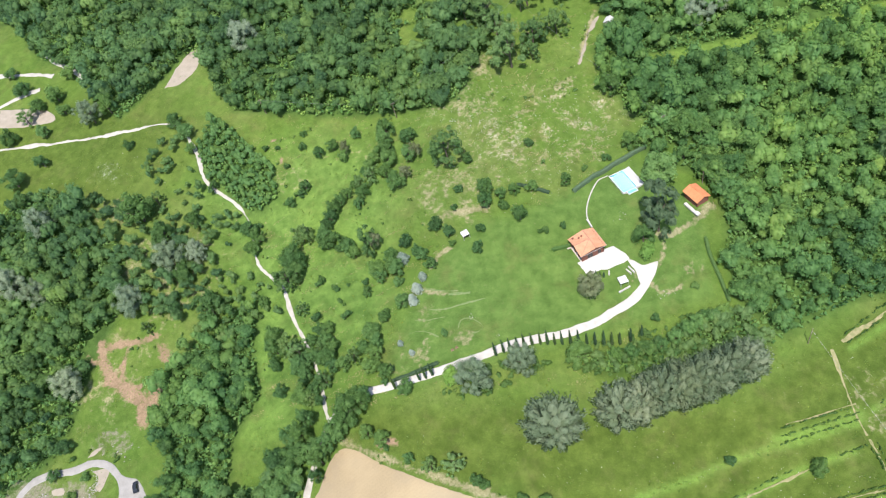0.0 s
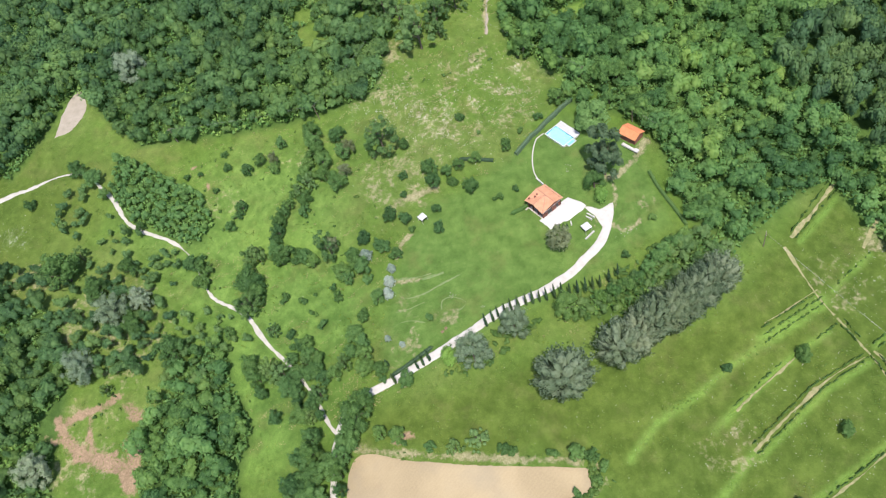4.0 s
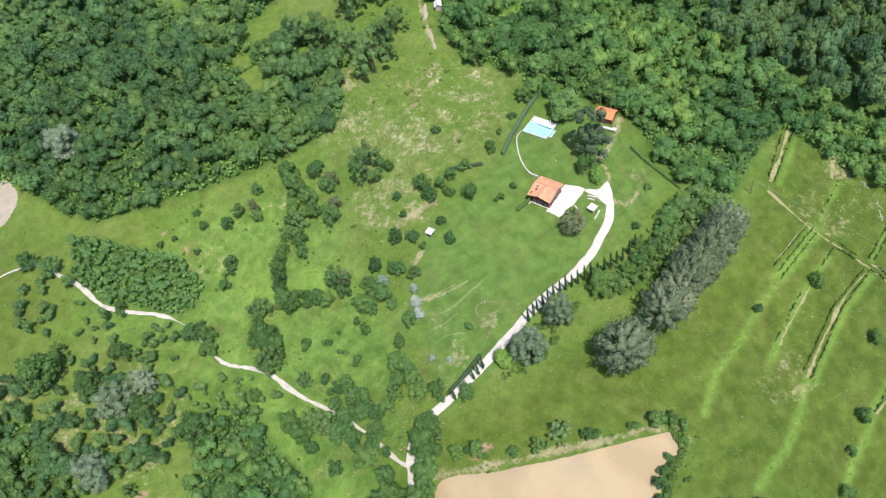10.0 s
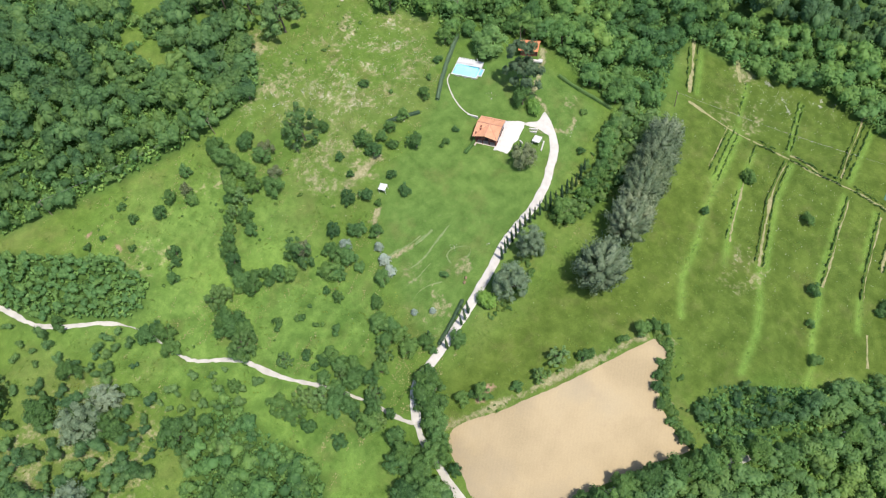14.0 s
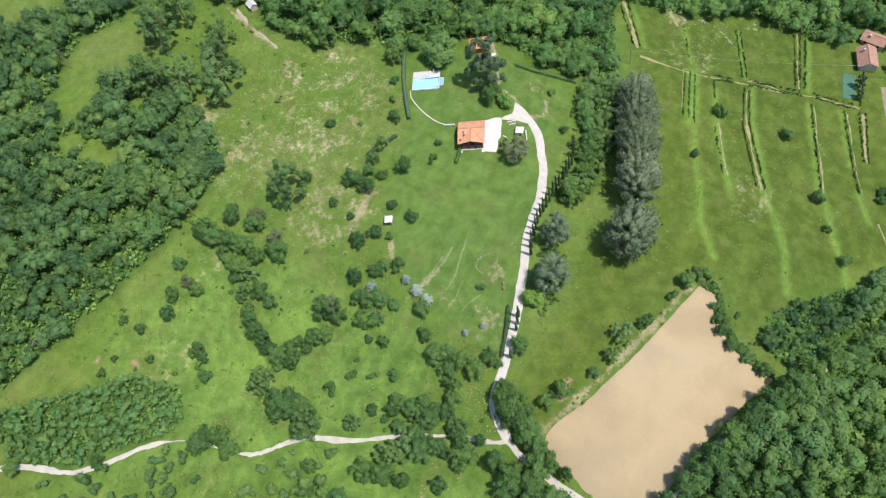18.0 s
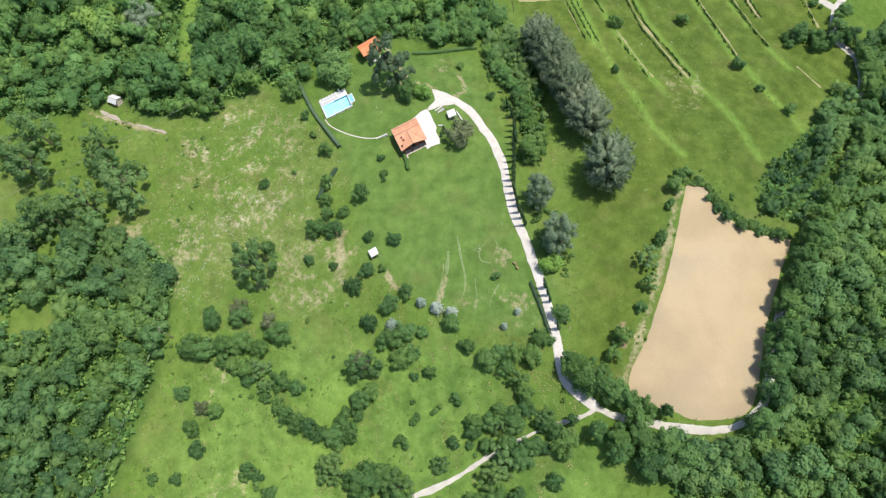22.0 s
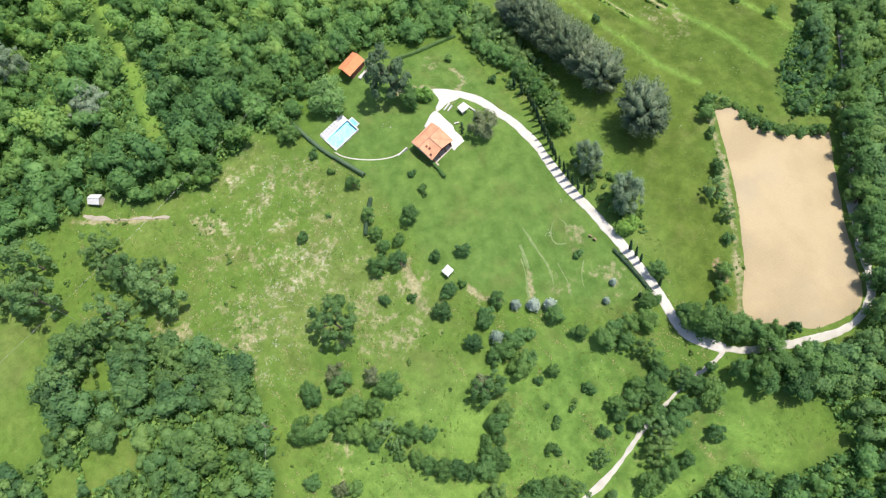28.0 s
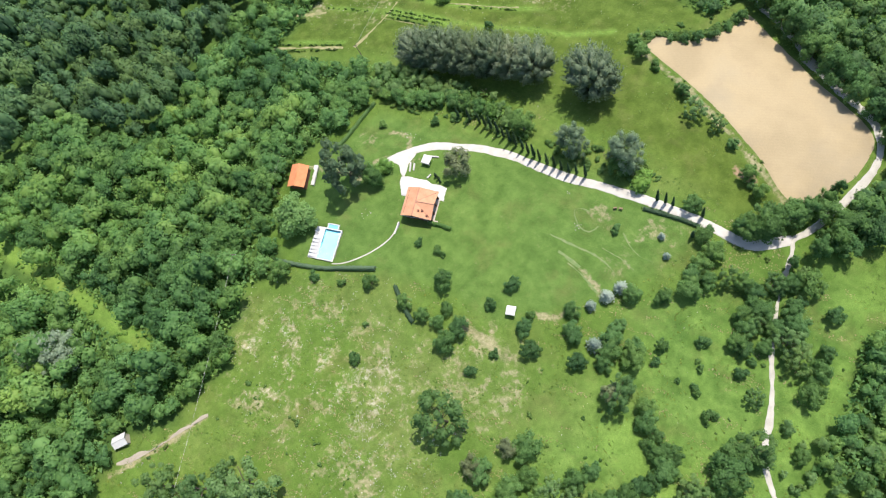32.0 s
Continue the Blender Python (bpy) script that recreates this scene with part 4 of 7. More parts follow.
KINDS = {
    "bush": dict(crowns=crown_set("crown", LEAF, [crown_arrays(s, 18, 1150, 0.088, 0.85, 0.75, 0.70, 0.34) for s in range(6)]), trunk=trunk_mesh("trunk", 0.7, 3, 1), tall=1.0,
                 name="bush", label="rounded dark-green bush in rough grass", cat="bush"),
    "tree": dict(crowns=crown_set("crown", LEAF, [crown_arrays(s, 28, 2000, 0.068, 1.0, 1.0, 0.74, 0.29) for s in range(10, 17)]), trunk=trunk_mesh("trunk", 1.1, 4, 2), tall=1.0,
                 name="tree", label="leafy green broadleaf tree with an uneven crown", cat="tree"),
    "loose": dict(crowns=crown_set("crown", LEAF_WILLOW, [crown_arrays(s, 36, 2300, 0.058, 1.2, 1.1, 0.92, 0.19) for s in range(20, 26)]), trunk=trunk_mesh("trunk", 1.7, 7, 3, 0.055), tall=1.0,
                  name="tree", label="tall loose-crowned tree with gaps between its branches", cat="tree"),
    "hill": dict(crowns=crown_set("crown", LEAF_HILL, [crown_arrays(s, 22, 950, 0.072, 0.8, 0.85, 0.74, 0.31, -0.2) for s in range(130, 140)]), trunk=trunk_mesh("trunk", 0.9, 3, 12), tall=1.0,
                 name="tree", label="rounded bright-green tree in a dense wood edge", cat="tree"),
    "grove": dict(crowns=crown_set("crown", LEAF_WOOD, [crown_arrays(s, 22, 950, 0.072, 0.8, 0.85, 0.74, 0.31, -0.2) for s in range(140, 148)]), trunk=trunk_mesh("trunk", 0.9, 3, 13), tall=1.0,
                  name="tree", label="rounded mid-green tree in a dense wood edge", cat="tree"),
    "poplar": dict(crowns=crown_set("crown", LEAF_SILVER, [plume_arrays(s, 58, 9500, 0.032) for s in range(30, 34)]), trunk=trunk_mesh("trunk", 1.4, 5, 4, 0.06), tall=1.0,
                   name="poplar", label="tall silvery grey-green white poplar", cat="tree"),
    "silver": dict(crowns=crown_set("crown", LEAF_GREY, [crown_arrays(s, 64, 5200, 0.038, 1.15, 1.05, 0.82, 0.20) for s in range(36, 40)]), trunk=trunk_mesh("trunk", 1.2, 4, 5, 0.06), tall=1.0,
                   name="poplar", label="young poplar with silvery grey leaves", cat="tree"),
    "dark": dict(crowns=crown_set("crown", LEAF_DARK, [crown_arrays(s, 40, 3200, 0.07, 1.25, 1.15, 0.86, 0.19) for s in range(40, 42)]), trunk=trunk_mesh("trunk", 1.3, 6, 6), tall=1.0,
                 name="tree", label="large dark blue-green conifer with spreading branches", cat="tree"),
    "chestnut": dict(crowns=crown_set("crown", LEAF_CHESTNUT, [crown_arrays(s, 34, 3600, 0.06, 0.95, 1.05, 0.72, 0.30) for s in range(50, 52)]), trunk=trunk_mesh("trunk", 1.1, 5, 7), tall=1.0,
                     name="tree", label="dense round light-green tree beside the pool", cat="tree"),
    "bright": dict(crowns=crown_set("crown", LEAF_LIGHT, [crown_arrays(s, 16, 1000, 0.10, 0.9, 0.85, 0.66, 0.38) for s in range(55, 58)]), trunk=trunk_mesh("trunk", 0.8, 3, 8), tall=1.0,
                   name="bush", label="bright yellow-green leafy bush", cat="bush"),
    "bronze": dict(crowns=crown_set("crown", LEAF_BROWN, [crown_arrays(s, 26, 1500, 0.065, 0.9, 1.0, 0.72, 0.27) for s in range(60, 62)]), trunk=trunk_mesh("trunk", 1.0, 7, 9, 0.05), tall=1.0,
                   name="tree", label="thin bronze-leaved tree with bare twigs", cat="tree"),
    "spruce": dict(crowns=crown_set("crown", LEAF_BLUE, [cone_arrays(s, 2.1, 1100, 0.11, 18) for s in range(70, 73)]), trunk=trunk_mesh("trunk", 0.6, 0, 10), tall=1.0,
                   name="spruce", label="conical blue spruce on the lawn edge", cat="tree"),
    "cypress": dict(crowns=crown_set("crown", LEAF_CYPRESS, [cone_arrays(s, 12.0, 420, 0.36, 22, 0.0) for s in range(80, 83)]), trunk=trunk_mesh("trunk", 2.0, 0, 11, 0.18), tall=1.0,
                    name="cypress", label="slim dark-green columnar cypress beside the drive", cat="tree"),
}
PLANTED = []
tree_rng = random.Random(7)


def plant(kind, x, y, r, group="", stretch=1.0, apart=0.55, label=""):
    """One tree or bush: a trunk and a crown of radius r, unless something already stands there."""
    if apart and any((x - a) ** 2 + (y - b) ** 2 < (apart * (r + c) * 0.8) ** 2 for a, b, c in PLANTED):
        return None
    PLANTED.append((x, y, r))
    k = KINDS[kind]
    ob = new(k["name"])
    tagged(ob, label or k["label"], k["cat"], group)
    s = r * 1.02
    ob.matrix_world = pose(x, y, ground_z(x, y) - 0.03 * r, 0, 0, tree_rng.uniform(0, 360)) @ Matrix.Diagonal((s * tree_rng.uniform(0.9, 1.12), s * tree_rng.uniform(0.85, 1.12), s * stretch * tree_rng.uniform(0.92, 1.12), 1))
    hang("trunk", k["trunk"], ob)
    hang("crown", tree_rng.choice(k["crowns"]), ob)
    return ob


for x, y, r in [(47.4, 106.4, 6.2), (42.5, 104.6, 6.4), (37.5, 102.6, 6.6), (32.2, 100.8, 6.4), (27.0, 99.4, 6.6), (21.5, 97.6, 6.4), (16.0, 95.6, 6.6), (9.6, 93.8, 6.4), (-9.4, 89.6, 7.3)]:
    plant("poplar", x, y, r, "row of poplars along the meadow", 1.12, 0.1)
for x, y, r in [(-17.2, 110.4, 4.9), (-32.0, 106.2, 5.3)]:
    plant("silver", x, y, r, "roadside poplars", 1.28)
plant("dark", 31.4, 154.2, 6.0, stretch=1.5)
plant("chestnut", 35.0, 173.6, 6.3, stretch=1.0)
plant("bronze", 7.2, 133.6, 4.7, stretch=1.05)
plant("tree", 26, 150.6, 3.8, apart=0.3)
plant("bright", 26.5, 146, 2.8)
plant("hill", 51.7, 171.4, 4.9, "", 1.1, 0.0, "round bright-green tree beside the garden shed")
for x, y, r in [(45.5, 124.4, 2.7), (41.5, 122.9, 3.0), (37.5, 121.6, 2.7), (33.5, 119.6, 3.1), (29.5, 117.2, 2.9), (25, 115.0, 2.7), (20.5, 113.8, 3.0), (16, 113.0, 2.6), (11.5, 112.4, 2.8)]:
    plant("hill", x, y, r, "round trees along the back of the garden", 1.1, 0.0, "round bright-green tree in the belt behind the drive")
plant("bright", -39, 109.5, 3.2, label="bright-green bush beside the drive")
plant("tree", 0, 112, 5.0)
plant("tree", -32, 110, 3.6, apart=0.3)
for x, y, r in [(-48, 147, 2.0), (-50, 142.5, 2.5), (-51.5, 138.5, 2.3), (-55, 155, 2.7), (-52, 120, 1.3), (-56, 124, 1.4)]:
    plant("spruce", x, y, r, "blue spruces round the lawn")
for x, y in [(13.2, 116.9), (10.8, 116.9), (8.4, 116.9), (5.8, 117), (3.3, 117.4), (0.8, 117.6), (-1.6, 117.6), (-4.2, 117.8), (-6.4, 118), (-8.6, 118.2), (-10.8, 118.3), (-13.4, 118.2), (-15.8, 117.9), (-18, 117.7), (-20.4, 117.4), (-22.4, 116.6), (-24.9, 115.8),
             (16.5, 117.6), (20, 118.8), (-45.2, 111.5), (-47.4, 110.9), (-49.4, 110.5), (-57.4, 108.9)]:
    plant("cypress", x, y, 0.52 + 0.1 * ((x * 7) % 1), "cypresses along the drive", 1.15, 0.1)
plant("cypress", -58.3, 115.3, 0.6, stretch=0.7)
GARDEN = [(28, 189, 3.4), (19, 184, 1.8), (11, 181, 1.4), (4, 176, 2.5), (-3, 186, 1), (-7, 195, 1.9), (-8, 175, 2.6), (-14, 175, 2.5), (-19, 174, 2.5), (-24, 177, 3.3), (-25, 172, 3.3), (-18, 170, 2), (-13, 164, 3.4), (-27, 162, 2), (-28, 154, 2.3), (1, 159, 1.4), (-5, 158, 1.5), (-7, 158, 1), (-34, 179, 1.9), (-36, 172, 1.6), (-38, 162, 2.8), (-37, 158, 1.4), (-43, 166, 2.7), (-48, 155, 2.7), (-45, 151, 2.5), (-51, 205, 2.8), (-41, 125, 1.7), (-54, 108, 3.0), (-68, 145, 2.2), (-75, 139, 1.3), (-77, 143, 0.9), (39, 134, 1.6)]
for x, y, r in GARDEN:
    plant("bush" if r < 2.2 else "tree", x, y, r, "garden shrubs and fruit trees", 0.9, 0.35)
plant("bush", 25, 124, 1.7, "garden shrubs and fruit trees")
for x, y, r in [(-37.0, 192.6, 5.8), (8.8, 247.6, 4.6), (2.0, 246.5, 3.6), (-0.8, 241.0, 4.6), (-10.2, 232.4, 6.4), (-1.8, 235.2, 3.0), (-14.2, 245.6, 6.0), (12.6, 267.0, 6.4), (6.0, 273.4, 5.6), (-1.0, 265.0, 6.0), (-18.5, 255.8, 6.2), (-27.0, 261.8, 5.6)]:
    plant("loose", x, y, r * 1.08, "loose-crowned trees on the slope", 1.02, 0.3)
for x, y, r in [(62, 79, 2.9), (61, 55.5, 2.8), (38, 82, 1.8), (38, 41, 2.4), (27, 36, 1.6), (17, 29, 2.1), (50, 18, 4.0), (46, 12, 4.0), (50, 22, 2.0), (47, 22, 1.8), (66, 9, 1.6)]:
    plant("bush", x, y, r, "lone bushes in the meadow", 1.0, 0.4)
SLOPE_TREES_0 = [(-52.3, 204.6, 2.7), (-52, 196.6, 3.1), (-56.3, 185.9, 3.9), (-60.3, 209, 3.6), (-60.8, 205, 3.6), (-60.7, 200.4, 3.6), (-59.9, 195.9, 3.6), (-60.7, 190.5, 3), (-64.3, 201, 2.1), (-65.3, 197.4, 2.8), (-66.3, 193.2, 3.2), (-66.7, 190.2, 2.8), (-69.2, 193.9, 2.1), (-71.2, 188.8, 2.4), (-70.1, 185, 3), (-71.4, 180.4, 2.4), (-74.1, 189.3, 1.7), (-76.3, 185.6, 2.4), (-78.8, 183.2, 2.6), (-81.2, 180.1, 2.9), (-82.4, 176.9, 3.1), (-84.2, 174.3, 2.4), (-84.3, 170.5, 3.4), (-81.4, 167.3, 3.1), (-84.2, 166.3, 2.7), (-86.9, 169.9, 2), (-79, 164.9, 2), (-75, 163.6, 3.1)]
SLOPE_TREES_1 = [(-73.1, 160.5, 2.7), (-77.6, 168.1, 1.4), (-94.1, 172, 3.4), (-77.7, 201.9, 2.3), (-72.6, 210.6, 2.2), (-82.5, 207.4, 2.5), (-87.6, 205.4, 2.6), (-94.5, 193.5, 1.6), (-96.8, 190.2, 1.5), (-94.4, 161.2, 3), (-54, 161.5, 2.6), (-49.1, 156.4, 2.6), (-45.2, 151.5, 2.4), (-57.8, 154.5, 3.4), (-56.6, 150.7, 3.1), (-59.4, 157.8, 2.4), (-64.1, 152.2, 3.7), (-62.8, 149.4, 2.7), (-56.7, 147, 1.9), (-68.8, 144.9, 3), (-68.9, 149.5, 1.5), (-54.8, 138.1, 2.7), (-60.8, 135.5, 2), (-61.6, 133.8, 2.4), (-65.5, 128.7, 3.4), (-63.6, 124.9, 3), (-64.2, 121, 3), (-68.1, 124, 2.7)]
SLOPE_TREES_2 = [(-65.5, 116.3, 3.3), (-60.6, 114.2, 2.7), (-60.8, 111.2, 1.5), (-71.8, 120.7, 3), (-75.3, 119.1, 2.7), (-79, 119.7, 2.8), (-80.7, 123.4, 2.7), (-82.2, 133.9, 3), (-79.5, 126.5, 2.8), (-83.8, 126.6, 2.8), (-87.3, 125.4, 2.3), (-85.7, 153.6, 1.7), (-80.1, 149.3, 1.3), (-77.3, 143, 1.3), (-75.6, 138.1, 1.8), (-75.8, 150.3, 0.8), (-87, 139.4, 1.8), (-87.5, 135.4, 1.3), (-88.1, 130.6, 2.3), (-81.6, 115.1, 2.8), (-85.1, 112.8, 2.8), (-86.2, 109.1, 2.5), (-90, 123, 3), (-88.3, 118.6, 3), (-89.4, 115.6, 2.3), (-92.6, 143, 2.3)]
PATH_TREES = [(-102.8, 134, 3.7), (-101, 128.8, 4), (-96.1, 128.6, 3.7), (-92.1, 126.6, 4), (-91.7, 121.4, 3.6), (-100.9, 123.5, 2.7), (-97.9, 113.4, 2.7), (-82.9, 123.6, 3.3), (-82.3, 129.1, 2.7), (-93.8, 171.4, 3.3), (-97.1, 164.4, 3.9), (-95.5, 157.1, 4.2), (-100.5, 154.9, 3.5), (-86.8, 152.5, 1.7), (-81, 150, 1.3), (-78.5, 144.2, 1.3), (-87, 139.6, 2), (-108.2, 148.6, 2.3), (-111.8, 174.2, 3.2), (-112.9, 169.9, 2.4), (-112.5, 178.8, 2), (-84.1, 134.3, 2.6)]
SCRUB_0 = [(-30, 191, 2.2), (-92, 171, 3.3), (-97, 162, 4.8), (-98, 154, 4.4), (-99, 186, 2.3), (-95, 190, 1.9), (-72, 102, 5.2), (-76, 97, 4.6), (-82, 90, 4), (-89, 91, 4.5), (-95, 89, 4.6), (-90, 84, 4.4), (-63, 94, 1.3), (-60, 90, 1.3), (-46, 83, 2.3), (-39, 82, 3.2), (-31, 77, 1.8), (-20, 73, 2.1), (-14, 71, 3), (-10, 69, 2.4), (-8, 66, 1.8), (-11, 63, 1.6), (-18, 61.5, 1.5)]
SCRUB_1 = [(-22, 59.5, 1.6), (-25, 57.5, 2.2), (-28.5, 54, 2.1), (-30.5, 49, 1.7), (-31.5, 44, 2.2), (50, 20, 2.2), (-53, 86, 1.9), (-61, 92, 2.8), (-66, 95, 2.6), (-33, 78, 2.2), (-69, 106, 4), (-89, 110, 4), (-85, 96, 1.9), (-91, 96, 4.2), (-94, 80, 4.4), (-93, 69, 4), (-143, 150, 2.6), (-153, 144, 2.2), (-93, 192, 2.2), (25, 214, 4.2), (-186, 246, 4.8), (-228, 249, 3.5), (-217, 240, 3.4), (-224, 215, 4.8), (-217, 205, 3.8), (-155, 195, 3.3), (-95, 210.2, 1.9), (-95.2, 216, 1.6), (-111, 212.4, 1.5), (-101.5, 203, 1.4), (-106, 212, 1.2)]
for q in (PATH_TREES, SLOPE_TREES_0, SLOPE_TREES_1, SLOPE_TREES_2, SCRUB_0, SCRUB_1):
    for x, y, r in q:
        plant("bush" if r < 2.2 else ("loose" if (x * 3 + y) % 5 < 0.5 else "tree"), x, y, r, "scattered scrub trees on the slope", 1.0, 0.25)
plant("loose", -66.4, 162.2, 4.4, "loose-crowned trees on the slope", 1.1, 0.0)
for x, y, r in [(-145, 168, 6.0), (-135, 170, 4.4), (-159, 153, 6.2), (-177, 123, 5.8), (-123, 268, 6.4), (-198, 159, 5.4), (-208, 162, 6.6), (-203, 189, 6.0), (-193, 242, 5.6), (90, 267, 6.0), (63, 244, 6.5), (70, 249, 5.0)]:
    plant("silver", x, y, r, "silvery poplars among the woods")
for x, y, r in [(-161, 189, 6.8), (-128, 148, 6.0), (-96, 159, 4.4), (-140, 163, 4.2), (-150, 180, 4.5), (-138, 184, 3.5), (103.5, 10.5, 3.2), (109.3, 27.5, 2.6), (112, 14.5, 3.2), (106.5, 15.5, 2.4), (91.5, -1.6, 2.0), (120.5, 31, 2.6)]:
    plant("tree", x, y, r, "scattered scrub trees on the slope")

for x, y, r in [(-114, 170, 3.0), (-116, 178, 3.2), (-146, 225, 4.0), (-152, 231.5, 3.6), (-143, 217, 2.6), (-88, 124.5, 2.6), (-84, 115, 2.2), (-132, 199, 2.2)]:
    plant("tree", x, y, r, "trees leaning over the track", 0.9, 0.1)
for x, y, r in [(x + 1.3, y + 2.3, r) for x, y, r in ((-72, 51.5, 4.4), (-64, 48.5, 4.8), (-57, 45.5, 4.5), (-50, 42, 4.8), (-43.5, 37.8, 4.4), (-36, 33.5, 4.6), (-29, 29.5, 4.2), (-79.5, 53.5, 4.4), (-22, 24.5, 4.2), (-87.5, 58.5, 4.5), (-68, 50, 4.0), (-53.5, 43.8, 4.2), (-40, 35.5, 4.2), (-32.5, 31.5, 4.0))]:
    plant("tree", x, y, r, "big trees on the edge of the south wood", 1.25, 0.1, "large leafy tree shading the track by the field")
for x, y in [(9.2, 140.2), (10.4, 139.6), (11.6, 139.4)]:
    plant("cypress", x, y, 0.45, "small cypresses at the terrace", 0.55, 0.05, "small dark columnar shrub at the terrace")

for x, y, r in [(58, 1.5, 3.6), (52, 4.5, 3.4), (47, 1.5, 3.8), (41.5, -1.5, 4.0), (36, 0.5, 4.0), (30, 0.8, 3.8), (24.5, 2.2, 4.0), (18.5, 3.0, 3.8), (13, 5.5, 4.0), (7.5, 8.2, 4.0), (2, 11.2, 4.0), (-4, 14.8, 4.0), (-9.5, 18.2, 3.8), (-15, 21.5, 4.0), (46, 7.5, 3.2)]:
    plant("tree", x, y, r, "trees hiding the farm track", 1.0, 0.1, "leafy tree overhanging the farm track")

for x, y, r in [(-175.6, 102, 3.0), (-177.3, 93.5, 2.6), (-175.8, 76.7, 2.4), (-158.2, 77.5, 3.0), (-156.5, 82, 2.2), (-177, 59.3, 3.2), (-167.4, 60.3, 2.6), (-161, 67, 1.8), (-143.5, 69.5, 1.8), (-183, 58, 3.4), (-166, 92.5, 1.8), (-181, 66, 1.8)]:
    plant("bush" if r < 2.5 else "tree", x, y, r, "trees and bushes in the dusty yard", 0.9, 0.2)

for x, y, r in [(95.5, -19.5, 4.6), (99.5, -20.5, 4.6), (105, -19, 4.4), (89, -35, 5.6), (110, -29, 5.0), (113, -37, 5.4), (103, -9.5, 4.0)]:
    plant("poplar", x, y, r, "tall poplars beside the valley road", 1.35, 0.15)
for x, y, r in [(95.5, 37.2, 1.9), (90.2, 36.4, 1.5), (91.5, 11.5, 2.4), (94.5, 10.5, 2.2), (82.5, 6.2, 2.6), (86, 7.6, 2.2)]:
    plant("dark", x, y, r, "dark conifers near the hamlet", 1.25, 0.1, "small dark-green conifer near the hamlet")
for x, y, r in [(85.2, -25.1, 1.9), (81.7, -39, 1.3), (82.2, -32.8, 1.0), (85.8, -15, 0.9), (68.1, 7.2, 0.9), (64.7, 6.6, 0.9), (50.2, 13, 2.6), (47, 9.6, 2.4)]:
    plant("bush", x, y, r, "lone bushes in the meadow", 1.0, 0.1)
for x, y, r in [(-64.7, 163, 3.2), (-76.9, 204.6, 2.6), (-49.6, 197, 3.0), (-53, 188.5, 3.0)]:
    plant("bronze", x, y, r, "half-bare trees on the slope", 1.1, 0.0, "half-bare grey-brown tree with thin twigs")

for x, y, r in [(-67.2, 107.2, 2.4), (-70.6, 106.0, 2.5), (-74.2, 102.6, 2.6), (-73.5, 99, 3.0), (-78, 92.6, 2.8), (-80.4, 88, 2.6), (-81.6, 83.5, 2.2), (-82.6, 107.5, 2.0), (-86.3, 101, 3.0), (-87.5, 96.5, 3.2)]:
    plant("tree", x, y, r, "trees leaning over the track", 1.6, 0.0)

# ---- woods: too many trees to count, one object for each stretch ----
WOOD_BUILDS = [crown_arrays(s, 7, 330, 0.090, 0.75, 0.85, 0.66, 0.42, -0.1, True) for s in range(100, 116)]
FAR_BUILDS = [crown_arrays(s, 6, 110, 0.125, 0.75, 0.85, 0.66, 0.44, -0.1, True) for s in range(100, 110)]
EDGE_TREES = []


